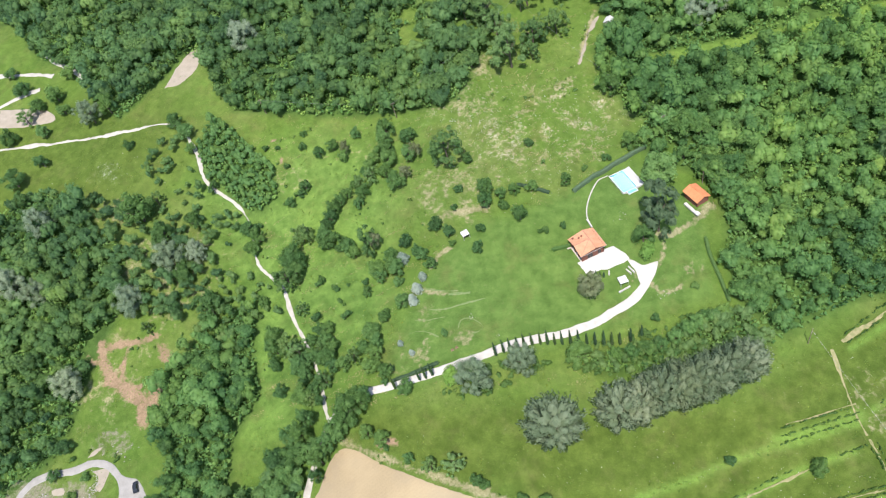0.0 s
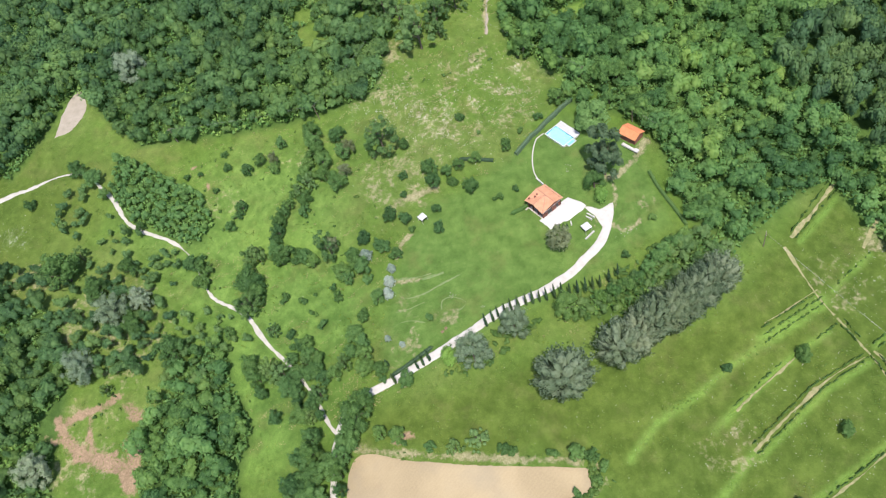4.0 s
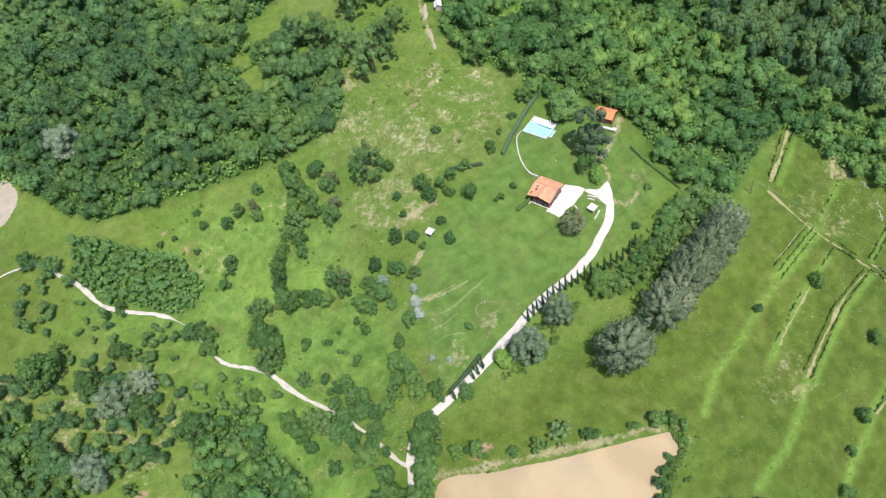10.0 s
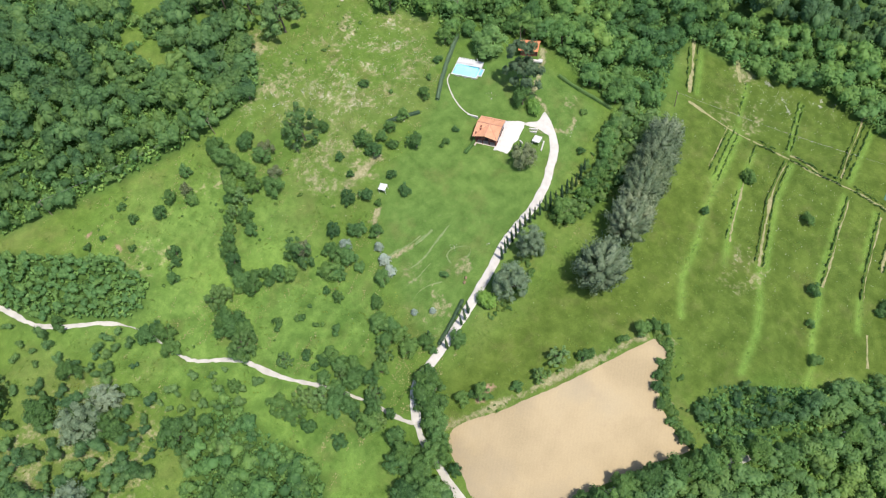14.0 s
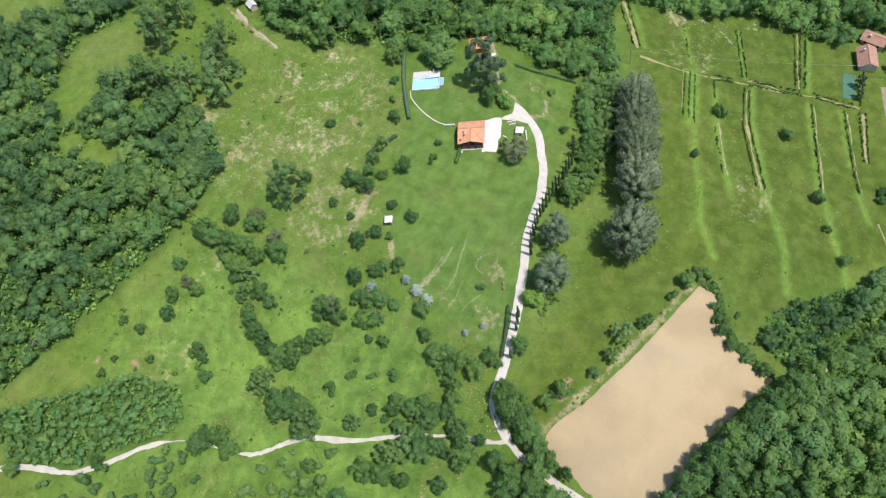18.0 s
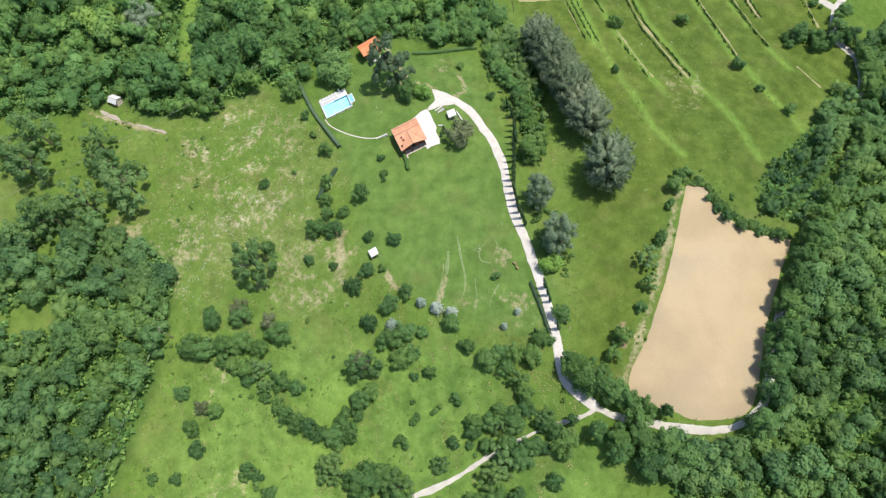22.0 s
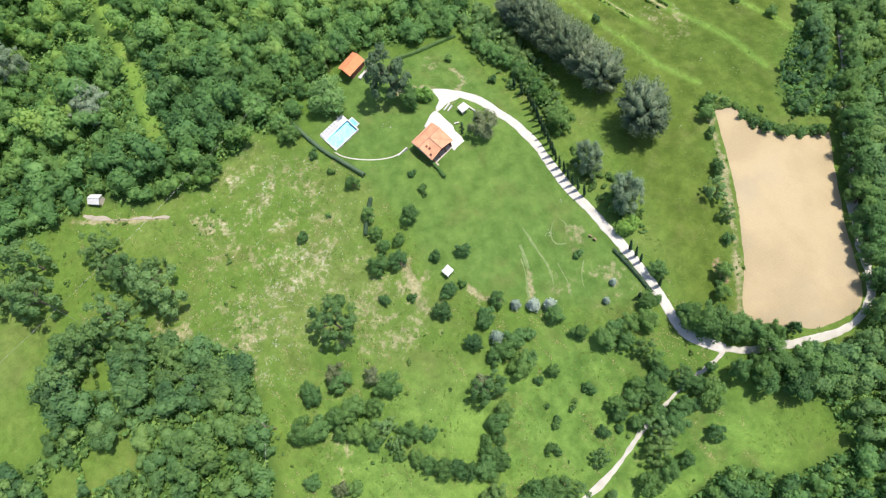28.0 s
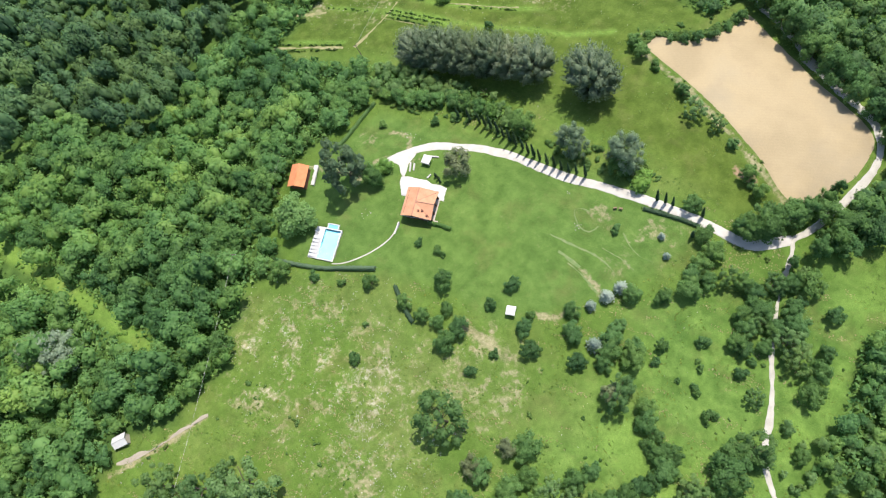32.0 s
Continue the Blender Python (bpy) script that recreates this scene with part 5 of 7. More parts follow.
def forest(name, poly, spacing, seed, rmin, rmax, label, cover=1.0, material=None, tall=1.0, beyond=False):
    rng = np.random.default_rng(seed)
    P = np.array(poly)
    xs, ys = np.arange(P[:, 0].min(), P[:, 0].max(), spacing), np.arange(P[:, 1].min(), P[:, 1].max(), spacing)
    X, Y = [a.ravel() for a in np.meshgrid(xs, ys)]
    X, Y = X + rng.uniform(-0.48, 0.48, X.size) * spacing, Y + rng.uniform(-0.48, 0.48, X.size) * spacing
    keep = inside(poly, X, Y)
    keep &= (X > -310) & (X < 262) & (Y < 385) & (Y > -95)
    keep &= inside(NEAR, X, Y) | (rng.uniform(0, 1, X.size) < 0.06)
    keep &= inside(RAVINE, X, Y) == beyond
    keep &= rng.uniform(0, 1, X.size) < cover
    for way, w in ((LANE, 2.2), (LANE_EAST, 1.3), (FAR_ROAD, 3.5), (PATH, 1.8), (DRIVE, 3.2), (BRANCH, 4.0), (SW_ROAD, 4.5), (SW_YARD, 5.0), (GAP, 3.8)):
        keep &= line_distance(way, X, Y) > w
    keep &= ~inside(FIELD, X, Y)
    X, Y = X[keep], Y[keep]
    for a, c, r in CLEAR:
        k = np.hypot(X - a, Y - c) > r
        X, Y = X[k], Y[k]
    Z = height(X, Y)
    VV, FF, TT, NN, at = [], [], [], [], 0
    for x, y, z in zip(X, Y, Z):
        kit = FAR_BUILDS if math.hypot(x + 20, y - 140) > 185 else WOOD_BUILDS
        V, F, N = kit[rng.integers(len(kit))]
        swell = noise.noise(Vector((x * 0.03, y * 0.03, 3.0)))
        r = (rmin + (rmax - rmin) * rng.beta(1.3, 2.4)) * (1 + 0.45 * swell)
        if name == "woods" and spacing in (4.0, 4.5) and r > 2.4 and ((20 < x < 60 and 122 < y < 200) or (-42 < x < -14 and 214 < y < 240)):
            EDGE_TREES.append((x, y, r))
            continue
        t = rng.uniform(0, math.tau)
        ca, sa = math.cos(t) * r, math.sin(t) * r
        W = np.empty_like(V)
        W[:, 0], W[:, 1] = V[:, 0] * ca - V[:, 1] * sa + x, V[:, 0] * sa + V[:, 1] * ca + y
        relief = 1.12 + 0.55 * noise.noise(Vector((x * 0.05, y * 0.05, 6.0))) + 0.3 * noise.noise(Vector((x * 0.12, y * 0.12, 2.0)))
        NN.append(np.c_[N[:, 0] * ca - N[:, 1] * sa, N[:, 0] * sa + N[:, 1] * ca, N[:, 2] * r])
        W[:, 2] = V[:, 2] * r * relief * tall * rng.uniform(0.9, 1.25) + z + rng.uniform(-0.3, 0.5)
        VV.append(W)
        FF.append(F + at)
        TT.append(np.full(len(V), min(0.98, max(0.0, rng.uniform(0.0, 0.75) + 0.35 * swell + 0.1))))
        at += len(V)
    ob = new(name, raw_mesh(name, np.vstack(VV), np.vstack(FF), material or LEAF_WOOD, np.vstack(NN), tint=np.concatenate(TT)))
    return tagged(ob, label, "woods", kind="stuff")


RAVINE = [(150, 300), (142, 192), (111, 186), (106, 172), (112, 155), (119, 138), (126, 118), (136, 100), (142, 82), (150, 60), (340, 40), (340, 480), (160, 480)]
NEAR = [(-300, 372), (-130, 372), (0, 352), (100, 345), (180, 312), (215, 290), (235, 172), (205, 115), (175, 40), (140, -75), (65, -40), (0, -25), (-60, 5), (-100, 22), (-200, 45), (-240, 190)]
SCRUB_WEST = [(-188, 204), (-149, 192), (-134, 179), (-126, 163), (-138, 147), (-163, 147), (-172, 167)]
SCRUB_PATH = [(-119, 168), (-100, 148), (-103, 140), (-119, 130), (-132, 141), (-128, 158)]
HEDGE_WEST = [(-164, 218), (-154, 228), (-148, 221), (-153, 201), (-160, 199)]
CLEAR = [(29.0, 249.0, 4.6), (24, 247, 5), (21, 240, 4), (110, 37, 8), (121, 36, 8), (117, 20, 10), (-140, 60, 14), (-146, 72, 10), (-168, 138, 9), (-153, 262, 8), (33, 173, 9), (46, 163, 8), (30, 180, 6), (30, -31, 9), (38, 156, 8), (110, 25, 6), (104, 14, 6), (-100, 148, 4), (-50, 258, 5), (-51, 268, 4), (102, 239, 6), (92, 248, 5), (-49, 252, 4), (-49, 251, 4), (-27, 255, 5)]
WOOD_LABEL = {"hedge_north": "band of trees dividing the high meadows", "north": "dense broadleaf wood on the upper slope", "thicket": "dense low green thicket", "west": "dark mixed wood on the western slope", "southwest": "band of mixed broadleaf trees", "lane_side": "trees crowding the lane",
              "northeast": "large dense broadleaf forest covering the hill", "belt": "thick belt of bushes behind the drive", "south": "dense rounded broadleaf wood south of the field", "meadow_edge": "wood edge along the meadow"}
SIZES = {"hedge_north": (4.2, 2.2, 5.0), "thicket": (2.5, 1.2, 2.1), "belt": (3.0, 1.9, 3.4), "meadow_edge": (4.2, 2.4, 3.4), "lane_side": (3.6, 2.6, 4.4)}
for i, (k, poly) in enumerate(WOODS.items()):
    sp, r0, r1 = SIZES.get(k, (4.0, 1.7, 5.8) if k != "northeast" else (4.5, 1.9, 6.6))
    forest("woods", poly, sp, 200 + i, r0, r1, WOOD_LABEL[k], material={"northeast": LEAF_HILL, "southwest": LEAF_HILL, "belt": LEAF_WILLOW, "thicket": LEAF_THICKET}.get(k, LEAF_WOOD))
forest("woods", WOODS["northeast"], 4.9, 231, 2.4, 6.2, "tall forest on the far side of a ravine, slope shade in its leaf colour", material=LEAF_RAVINE_SHADE, tall=1.45, beyond=True)
for x, y, r in EDGE_TREES:
    plant("hill" if x > 0 else "grove", x, y, r, "trees of the wood edge", 1.0, 0.0)
forest("scrub", SCRUB_WEST, 4.2, 301, 1.5, 4.0, "loose scrub and young trees on the western slope", 0.82)
forest("scrub", SCRUB_PATH, 4.0, 302, 1.5, 3.8, "loose scrub and young trees beside the track", 0.82, material=LEAF_WILLOW)
forest("scrub", [(-121, 172), (-119.5, 184), (-126, 192), (-138, 202), (-143, 213), (-150, 205), (-146, 190), (-134, 178)], 3.8, 304, 1.4, 3.0, "scrub crowding the dirt track", 0.65)
forest("scrub", HEDGE_WEST, 4.2, 303, 1.8, 3.2, "dark bushy trees along the track", 0.9)
for x, y, r in [(-236, 268, 4.2), (-225, 256, 4.0), (-216, 260, 4.5), (-210, 251, 3.4), (-246, 281, 3.2), (-212, 273, 4.0), (-234, 240, 4.0), (-213, 223, 3.8), (-173, 225, 2.5), (-200, 275, 4.5)]:
    plant("bush", x, y, r, "bushes on the far meadow")


def underwood(seed, per):
    """Low growth that fills the woods between the crowns: small leafy sprays over a rough leafy floor."""
    rng = np.random.default_rng(seed)
    n = int(460 * 480 * per)
    X, Y = rng.uniform(-290, 235, n), rng.uniform(-85, 360, n)
    k = np.zeros(n, bool)
    for poly in WOODS.values():
        k |= inside(poly, X, Y)
    k &= inside(NEAR, X, Y) & ~inside(RAVINE, X, Y)
    for way, w in ((LANE, 2.0), (LANE_EAST, 1.2), (FAR_ROAD, 3.0), (PATH, 1.6), (DRIVE, 2.6), (BRANCH, 3.0), (SW_ROAD, 3.5), (SW_YARD, 4.0), (GAP, 2.6)):
        k &= line_distance(way, X, Y) > w
    k &= ~inside(FIELD, X, Y)
    for a, c, r in CLEAR:
        k &= np.hypot(X - a, Y - c) > r
    X, Y = X[k], Y[k]
    n = len(X)
    lump = np.array([noise.noise(Vector((x * 0.33, y * 0.33, 8.0))) for x, y in zip(X, Y)])
    pos = np.c_[X, Y, height(X, Y) + np.clip(1.9 + 1.9 * lump + rng.uniform(-0.5, 0.5, n), 0.2, 5)]
    nrm = 0.7 * unit_rows(rng, n) + (0, 0, 0.8)
    a = np.cross(nrm, unit_rows(rng, n))
    a /= np.linalg.norm(a, axis=1)[:, None] + 1e-9
    c = np.cross(nrm / np.linalg.norm(nrm, axis=1)[:, None], a)
    s = rng.uniform(0.4, 0.95, n)[:, None]
    V = np.stack([pos + a * s, pos - 0.5 * a * s + 0.75 * c * s, pos - 0.45 * a * s - 0.8 * c * s], 1).reshape(-1, 3)
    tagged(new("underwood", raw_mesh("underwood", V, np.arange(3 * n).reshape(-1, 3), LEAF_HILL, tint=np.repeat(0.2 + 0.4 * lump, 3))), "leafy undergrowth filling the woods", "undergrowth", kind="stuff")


underwood(401, 1.3)


def thickets(area, n, seed, rmin, rmax, cut, label, material=None):
    """Small wild shrubs in loose clusters, too many to count."""
    rng = np.random.default_rng(seed)
    P = np.array(area)
    X, Y = rng.uniform(P[:, 0].min(), P[:, 0].max(), n), rng.uniform(P[:, 1].min(), P[:, 1].max(), n)
    k = inside(area, X, Y) & ~inside(FIELD, X, Y) & ~inside(LAWN, X, Y)
    for way, w in ((LANE, 2.0), (PATH, 1.7), (DRIVE, 2.4), (SW_ROAD, 2.5)):
        k &= line_distance(way, X, Y) > w
    k &= np.array([noise.noise(Vector((x * 0.07, y * 0.07, 1.0))) + 0.5 * noise.noise(Vector((x * 0.3, y * 0.3, 4.0))) for x, y in zip(X, Y)]) > cut
    VV, FF, TT, NN, at = [], [], [], [], 0
    for x, y in zip(X[k], Y[k]):
        V, F, N = SHRUBS[rng.integers(len(SHRUBS))]
        r = rmin + (rmax - rmin) * rng.beta(1.3, 2.8)
        t = rng.uniform(0, math.tau)
        R = np.array([[math.cos(t), math.sin(t), 0], [-math.sin(t), math.cos(t), 0], [0, 0, 1]])
        VV.append((V * (rng.uniform(0.8, 1.3), rng.uniform(0.8, 1.2), rng.uniform(0.4, 0.8))) @ R * r + (x, y, ground_z(x, y) - 0.1 * r))
        NN.append(N @ R)
        FF.append(F + at)
        TT.append(np.full(len(V), rng.uniform(0, 0.95)))
        at += len(V)
    tagged(new("shrubs", raw_mesh("shrubs", np.vstack(VV), np.vstack(FF), material or LEAF_SCRUB, np.vstack(NN), tint=np.concatenate(TT))), label, "shrubs", kind="stuff")


SHRUBS = [crown_arrays(s, 4, 85, 0.18, 0.8, 0.6, 0.66, 0.42, -0.1, True) for s in range(120, 128)]
thickets([(-145, 225), (-50, 218), (-45, 180), (-52, 150), (-56, 112), (-80, 108), (-112, 108), (-130, 150)], 420, 402, 0.4, 1.3, 0.1, "small wild shrubs dotted over the rough slope")
thickets([(-200, 205), (-130, 185), (-110, 160), (-110, 118), (-150, 118), (-180, 150)], 300, 403, 0.5, 1.5, 0.05, "small wild shrubs among dry grass")
thickets([(-215, 100), (-140, 105), (-135, 60), (-170, 55), (-215, 70)], 200, 404, 0.8, 2.8, -0.05, "small shrubs round the dusty yard")
thickets([(-45, 262), (22, 262), (20, 215), (-30, 212)], 240, 405, 0.4, 1.5, 0.1, "small wild shrubs in the high meadow")
thickets([(-8, 112), (2, 118), (16, 119), (30, 124), (44, 128), (58, 116), (40, 110), (12, 106)], 300, 406, 1.0, 2.4, -0.6, "leafy bushes packed behind the cypress row")
thickets([(-8, 112), (-10, 116), (-36, 110), (-44, 105), (-30, 102)], 150, 407, 0.9, 2.2, -0.25, "leafy bushes between the roadside poplars")
thickets([(140, 246), (140, 240), (64, 227), (30, 226), (30, 232), (64, 234)], 420, 408, 0.4, 1.3, -0.3, "low bushes along a gap in the forest", LEAF_LIGHT)
thickets([(-76, 95), (-36, 79), (-10, 71), (-6, 62), (-14, 56), (-30, 40), (-36, 36), (-36, 44), (-30, 56), (-18, 66), (-60, 84)], 200, 409, 0.4, 1.4, -0.2, "scrubby bushes along the field edge")


thickets([(-10.5, 69), (-10, 62), (-17, 58.5), (-24, 54.5), (-28, 48.5), (-30, 40.5), (-31.8, 41), (-30.2, 49), (-27, 55.2), (-20, 60.2), (-13, 62), (-12.2, 67.5)], 2400, 411, 0.8, 2.0, -0.45, "unbroken line of leafy bushes along the field edge")

# ---- buildings ----
def panel(points, thick):
    """A roof plane: a flat polygon given by its corners, with thickness below."""
    bm = bmesh.new()
    p = [Vector(q) for q in points]
    nrm = (p[1] - p[0]).cross(p[2] - p[0]).normalized()
    if nrm.z < 0:
        p.reverse()
        nrm = -nrm
    top, low = [bm.verts.new(q) for q in p], [bm.verts.new(q - nrm * thick) for q in p]
    bm.faces.new(top)
    bm.faces.new(low[::-1])
    for i in range(len(p)):
        j = (i + 1) % len(p)
        bm.faces.new((top[j], top[i], low[i], low[j]))
    return bm


def wall_piece(a, b, z0, z1, thick, opens=(), peak=0.0):
    """A wall from a to b with holes (from, to, low, high) along it, and a gable peak where wanted."""
    bm = bmesh.new()
    a, b = Vector((*a, 0)), Vector((*b, 0))
    d = (b - a)
    L = d.length
    d.normalize()
    side = Vector((-d.y, d.x, 0)) * thick

    def block(x0, x1, lo, hi):
        q = [a + d * x0, a + d * x1, a + d * x1 + side, a + d * x0 + side]
        vs = [bm.verts.new((v.x, v.y, z)) for z in (lo, hi) for v in q]
        for f in ((3, 2, 1, 0), (4, 5, 6, 7), (0, 1, 5, 4), (1, 2, 6, 5), (2, 3, 7, 6), (3, 0, 4, 7)):
            bm.faces.new([vs[i] for i in f])

    x = 0.0
    for x0, x1, lo, hi in sorted(opens):
        if x0 > x:
            block(x, x0, z0, z1)
        if lo > z0:
            block(x0, x1, z0, lo)
        block(x0, x1, hi, z1)
        x = x1
    block(x, L, z0, z1)
    if peak:
        q = [(a, z1), (b, z1), (a + d * L / 2, z1 + peak)]
        f0 = [bm.verts.new((v.x, v.y, z)) for v, z in q]
        f1 = [bm.verts.new((v.x + side.x, v.y + side.y, z)) for v, z in q]
        bm.faces.new(f0)
        bm.faces.new(f1[::-1])
        for i in range(3):
            j = (i + 1) % 3
            bm.faces.new((f0[j], f0[i], f1[i], f1[j]))
    bmesh.ops.recalc_face_normals(bm, faces=bm.faces[:])
    return bm


def glaze(parent, a, b, thick, opens, frame_mat):
    """A window or door in each hole of a wall: frame, pane and, for windows, a sill."""
    a, b = Vector((*a, 0)), Vector((*b, 0))
    d = (b - a).normalized()
    rz = math.atan2(d.y, d.x)
    for x0, x1, lo, hi in opens:
        door = hi - lo > 1.8
        base = a + d * x0
        M = Matrix.Translation((base.x, base.y, lo)) @ Matrix.Rotation(rz, 4, "Z")
        w, h = x1 - x0, hi - lo
        bm = bmesh.new()
        for q in ((0, 0.08, 0, h), (w - 0.08, w, 0, h), (0.08, w - 0.08, h - 0.08, h), (0.08, w - 0.08, 0, 0.08), (w / 2 - 0.03, w / 2 + 0.03, 0.08, h - 0.08)):
            add_box(bm, q[0], q[1], thick * 0.3, thick * 0.3 + 0.07, q[2], q[3])
        bm.transform(M)
        win = part("door" if door else "window", bm, frame_mat, parent)
        bm = box(0.08, w - 0.08, thick * 0.3 + 0.02, thick * 0.3 + 0.04, 0.08, h - 0.08)
        bm.transform(M)
        part("pane", bm, DARK, win)
        if not door:
            bm = box(-0.08, w + 0.08, -0.1, thick * 0.3, -0.06, 0.0)
            bm.transform(M)
            part("sill", bm, STONE, win)


def chimney(parent, x, y, z0, z1, w=0.5):
    c = part("chimney", box(x - w / 2, x + w / 2, y - w / 2, y + w / 2, z0, z1), WALL_PALE, parent)
    part("cap", box(x - w * 0.7, x + w * 0.7, y - w * 0.7, y + w * 0.7, z1, z1 + 0.12, 0.03), STONE, c)
    return c


def gable_house(name, x, y, z, rz, L, W, eave, ridge, roof_mat, wall_mat, label, category, over=0.5, opens=True, chimneys=1):
    """A house with a plain two-sided roof; its ridge runs along the local x axis."""
    h = thing(name, x, y, z, rz, label, category)
    a, c = L / 2, W / 2
    holes = [(q * L - 0.5, q * L + 0.5, 1.0, 2.3) for q in (0.2, 0.8)] + [(L / 2 - 0.55, L / 2 + 0.55, 0.0, 2.1)] if opens else []
    holes = [q for q in holes if q[3] < eave - 0.2]
    for p, q, peak, op in (((-a, -c), (a, -c), 0, holes), ((a, c), (-a, c), 0, holes[:2]), ((a, -c), (a, c), ridge - eave, []), ((-a, c), (-a, -c), ridge - eave, [])):
        part("wall", wall_piece(p, q, -1.5, eave, 0.35, op, peak), wall_mat, h)
        glaze(h, p, q, 0.35, op, WOOD)
    if eave > 5 and opens:
        for sgn in (-1, 1):
            for q in (-0.3, 0.0, 0.3):
                part("window", box(q * L - 0.45, q * L + 0.45, sgn * (c + 0.02) - 0.03, sgn * (c + 0.02) + 0.03, 3.6, 4.9), DARK, h, "dark upper window")
    drop = (ridge - eave) / c * over
    for s in (-1, 1):
        part("roof", panel([(-a - over, s * (c + over), eave - drop), (a + over, s * (c + over), eave - drop), (a + over, 0, ridge + 0.08), (-a - over, 0, ridge + 0.08)], 0.16), roof_mat, h)
    bm = tube((-a - over, 0, ridge + 0.1), (a + over, 0, ridge + 0.1), 0.13, 0.13, 8)
    part("ridge_tiles", bm, roof_mat, h)
    for i in range(chimneys):
        chimney(h, a * 0.4 - i * a * 0.8, c * 0.45, eave - 0.2, ridge + 0.6)
    return h


# the main house: low-pitched main roof with a cross gable over the porch on the lawn side
villa = thing("house", 7.8, 149.8, 1.2, 202.5, "red-brown house with a low-pitched terracotta tile roof", "house")
EV, RG, RX = 3.75, 4.95, -0.9
for a, c, op in (((-4.0, -3.7), (-4.0, 3.7), [(1.5, 2.6, 1.0, 2.3), (4.8, 5.9, 1.0, 2.3)]), ((4.0, -3.7), (-4.0, -3.7), [(1.2, 2.2, 1.0, 2.3), (5.6, 6.6, 1.0, 2.3)]),
                 ((-4.0, 3.7), (4.0, 3.7), [(1.0, 2.2, 0.1, 2.3), (4.0, 6.0, 0.1, 2.3)])):
    part("wall", wall_piece(c, a, -1.6, EV + 0.25, 0.35, [(math.dist(a, c) - o[1], math.dist(a, c) - o[0], o[2], o[3]) for o in op]), WALL_RED, villa)
    glaze(villa, c, a, 0.35, [(math.dist(a, c) - o[1], math.dist(a, c) - o[0], o[2], o[3]) for o in op], WOOD)
FRONT = [(1.0, 2.2, 0.9, 2.2), (3.1, 4.5, 0.05, 2.3), (5.2, 6.4, 0.9, 2.2)]
part("wall", wall_piece((2.4, 3.7), (2.4, -3.7), -1.6, EV + 0.2, 0.3, FRONT, 0.9), WALL_RED, villa, "shaded porch wall")
glaze(villa, (2.4, 3.7), (2.4, -3.7), 0.3, FRONT, WOOD)
for y in (-3.5, -1.2, 1.2, 3.5):
    part("porch_post", box(3.75, 4.05, y - 0.16, y + 0.16, 0.0, EV + 0.1, 0.03), WALL_RED, villa)
part("porch_floor", box(2.4, 4.4, -4.0, 4.0, -1.6, 0.05, 0.02), WALL_PALE, villa, "pale porch floor")
part("porch_gable", wall_piece((3.75, 4.0), (3.75, -4.0), EV - 0.15, EV + 0.05, 0.3, (), RG - EV - 0.25), WALL_RED, villa)
TLc, TRc, FLc, FRc = (-4.7, -4.4, EV), (-4.7, 4.4, EV), (4.7, -4.4, EV), (4.7, 4.4, EV)
L0, R0, PK, FP = (RX, -4.4, RG), (RX, 4.4, RG), (RX, 0, RG), (4.7, 0, RG)
for q in ((TLc, TRc, R0, L0), (L0, PK, FLc), (PK, R0, FRc), (PK, FP, FLc), (PK, FRc, FP)):
    part("roof", panel(q, 0.16), TERRACOTTA, villa)
for a, c in ((L0, R0), (PK, FP)):
    part("ridge_tiles", tube((a[0], a[1], a[2] + 0.03), (c[0], c[1], c[2] + 0.03), 0.14, 0.14), RIDGE_TILES, villa, "darker ridge tiles")
for q in (FLc, FRc):
    part("valley_tiles", tube((PK[0], PK[1], PK[2] + 0.02), (q[0], q[1], q[2] + 0.02), 0.09, 0.09), RIDGE_TILES, villa)
for a, c in ((TLc, TRc), (TLc, FLc), (TRc, FRc)):
    part("gutter", tube((a[0], a[1], a[2] - 0.08), (c[0], c[1], c[2] - 0.08), 0.07, 0.07), METAL, villa, "thin metal gutter")
for x, y in ((0.6, -2.5), (1.7, -2.3)):
    part("roof_vent", box(x - 0.25, x + 0.25, y - 0.25, y + 0.25, EV + 0.3, EV + 1.25, 0.03), WALL_RED, villa, "small dark roof vent")
part("roof_vent", box(3.0, 3.6, -3.7, -3.2, EV + 0.1, EV + 0.75, 0.03), WALL_RED, villa, "small dark roof vent")
part("side_step", box(4.3, 5.6, -4.4, -3.2, -1.6, 0.35, 0.04), WALL_PALE, villa, "pale corner block with steps")

# terrace and parking in white stone
TERRACE = [(16.2, 150.2), (19.6, 147.0), (20.6, 145.2), (18.8, 144.0), (15.6, 143.0), (13.2, 142.0), (11.2, 142.2), (9.0, 141.2), (6.4, 140.8), (4.0, 144.8)]
tagged(patch("terrace", TERRACE, STONE, 0.16, 0.12, 9, straight=True), "white stone terrace beside the house", "terrace", kind="structure")
HEAD = [(19.8, 145.0), (22.0, 144.2), (24.2, 142.4), (26.6, 142.9), (29.2, 143.4), (28.4, 140.8), (27.0, 138.2), (24.6, 135.4), (22.6, 136.2), (22.2, 138.6), (22.0, 140.6), (20.8, 142.6)]
tagged(patch("turning_place", HEAD, GRAVEL, 0.11, 0.2, 19, centre=(24.2, 140.0)), "white gravel turning place at the end of the drive", "paving", kind="structure")
tagged(ribbon("pool_walk", [(18.6, 178.4), (15, 176), (12, 171.5), (10, 166.5), (9.3, 162), (10.2, 158)], 0.38, DIRT, 0.05, 0.04, 12), "thin curved pale footpath from house to pool", "path", kind="structure")

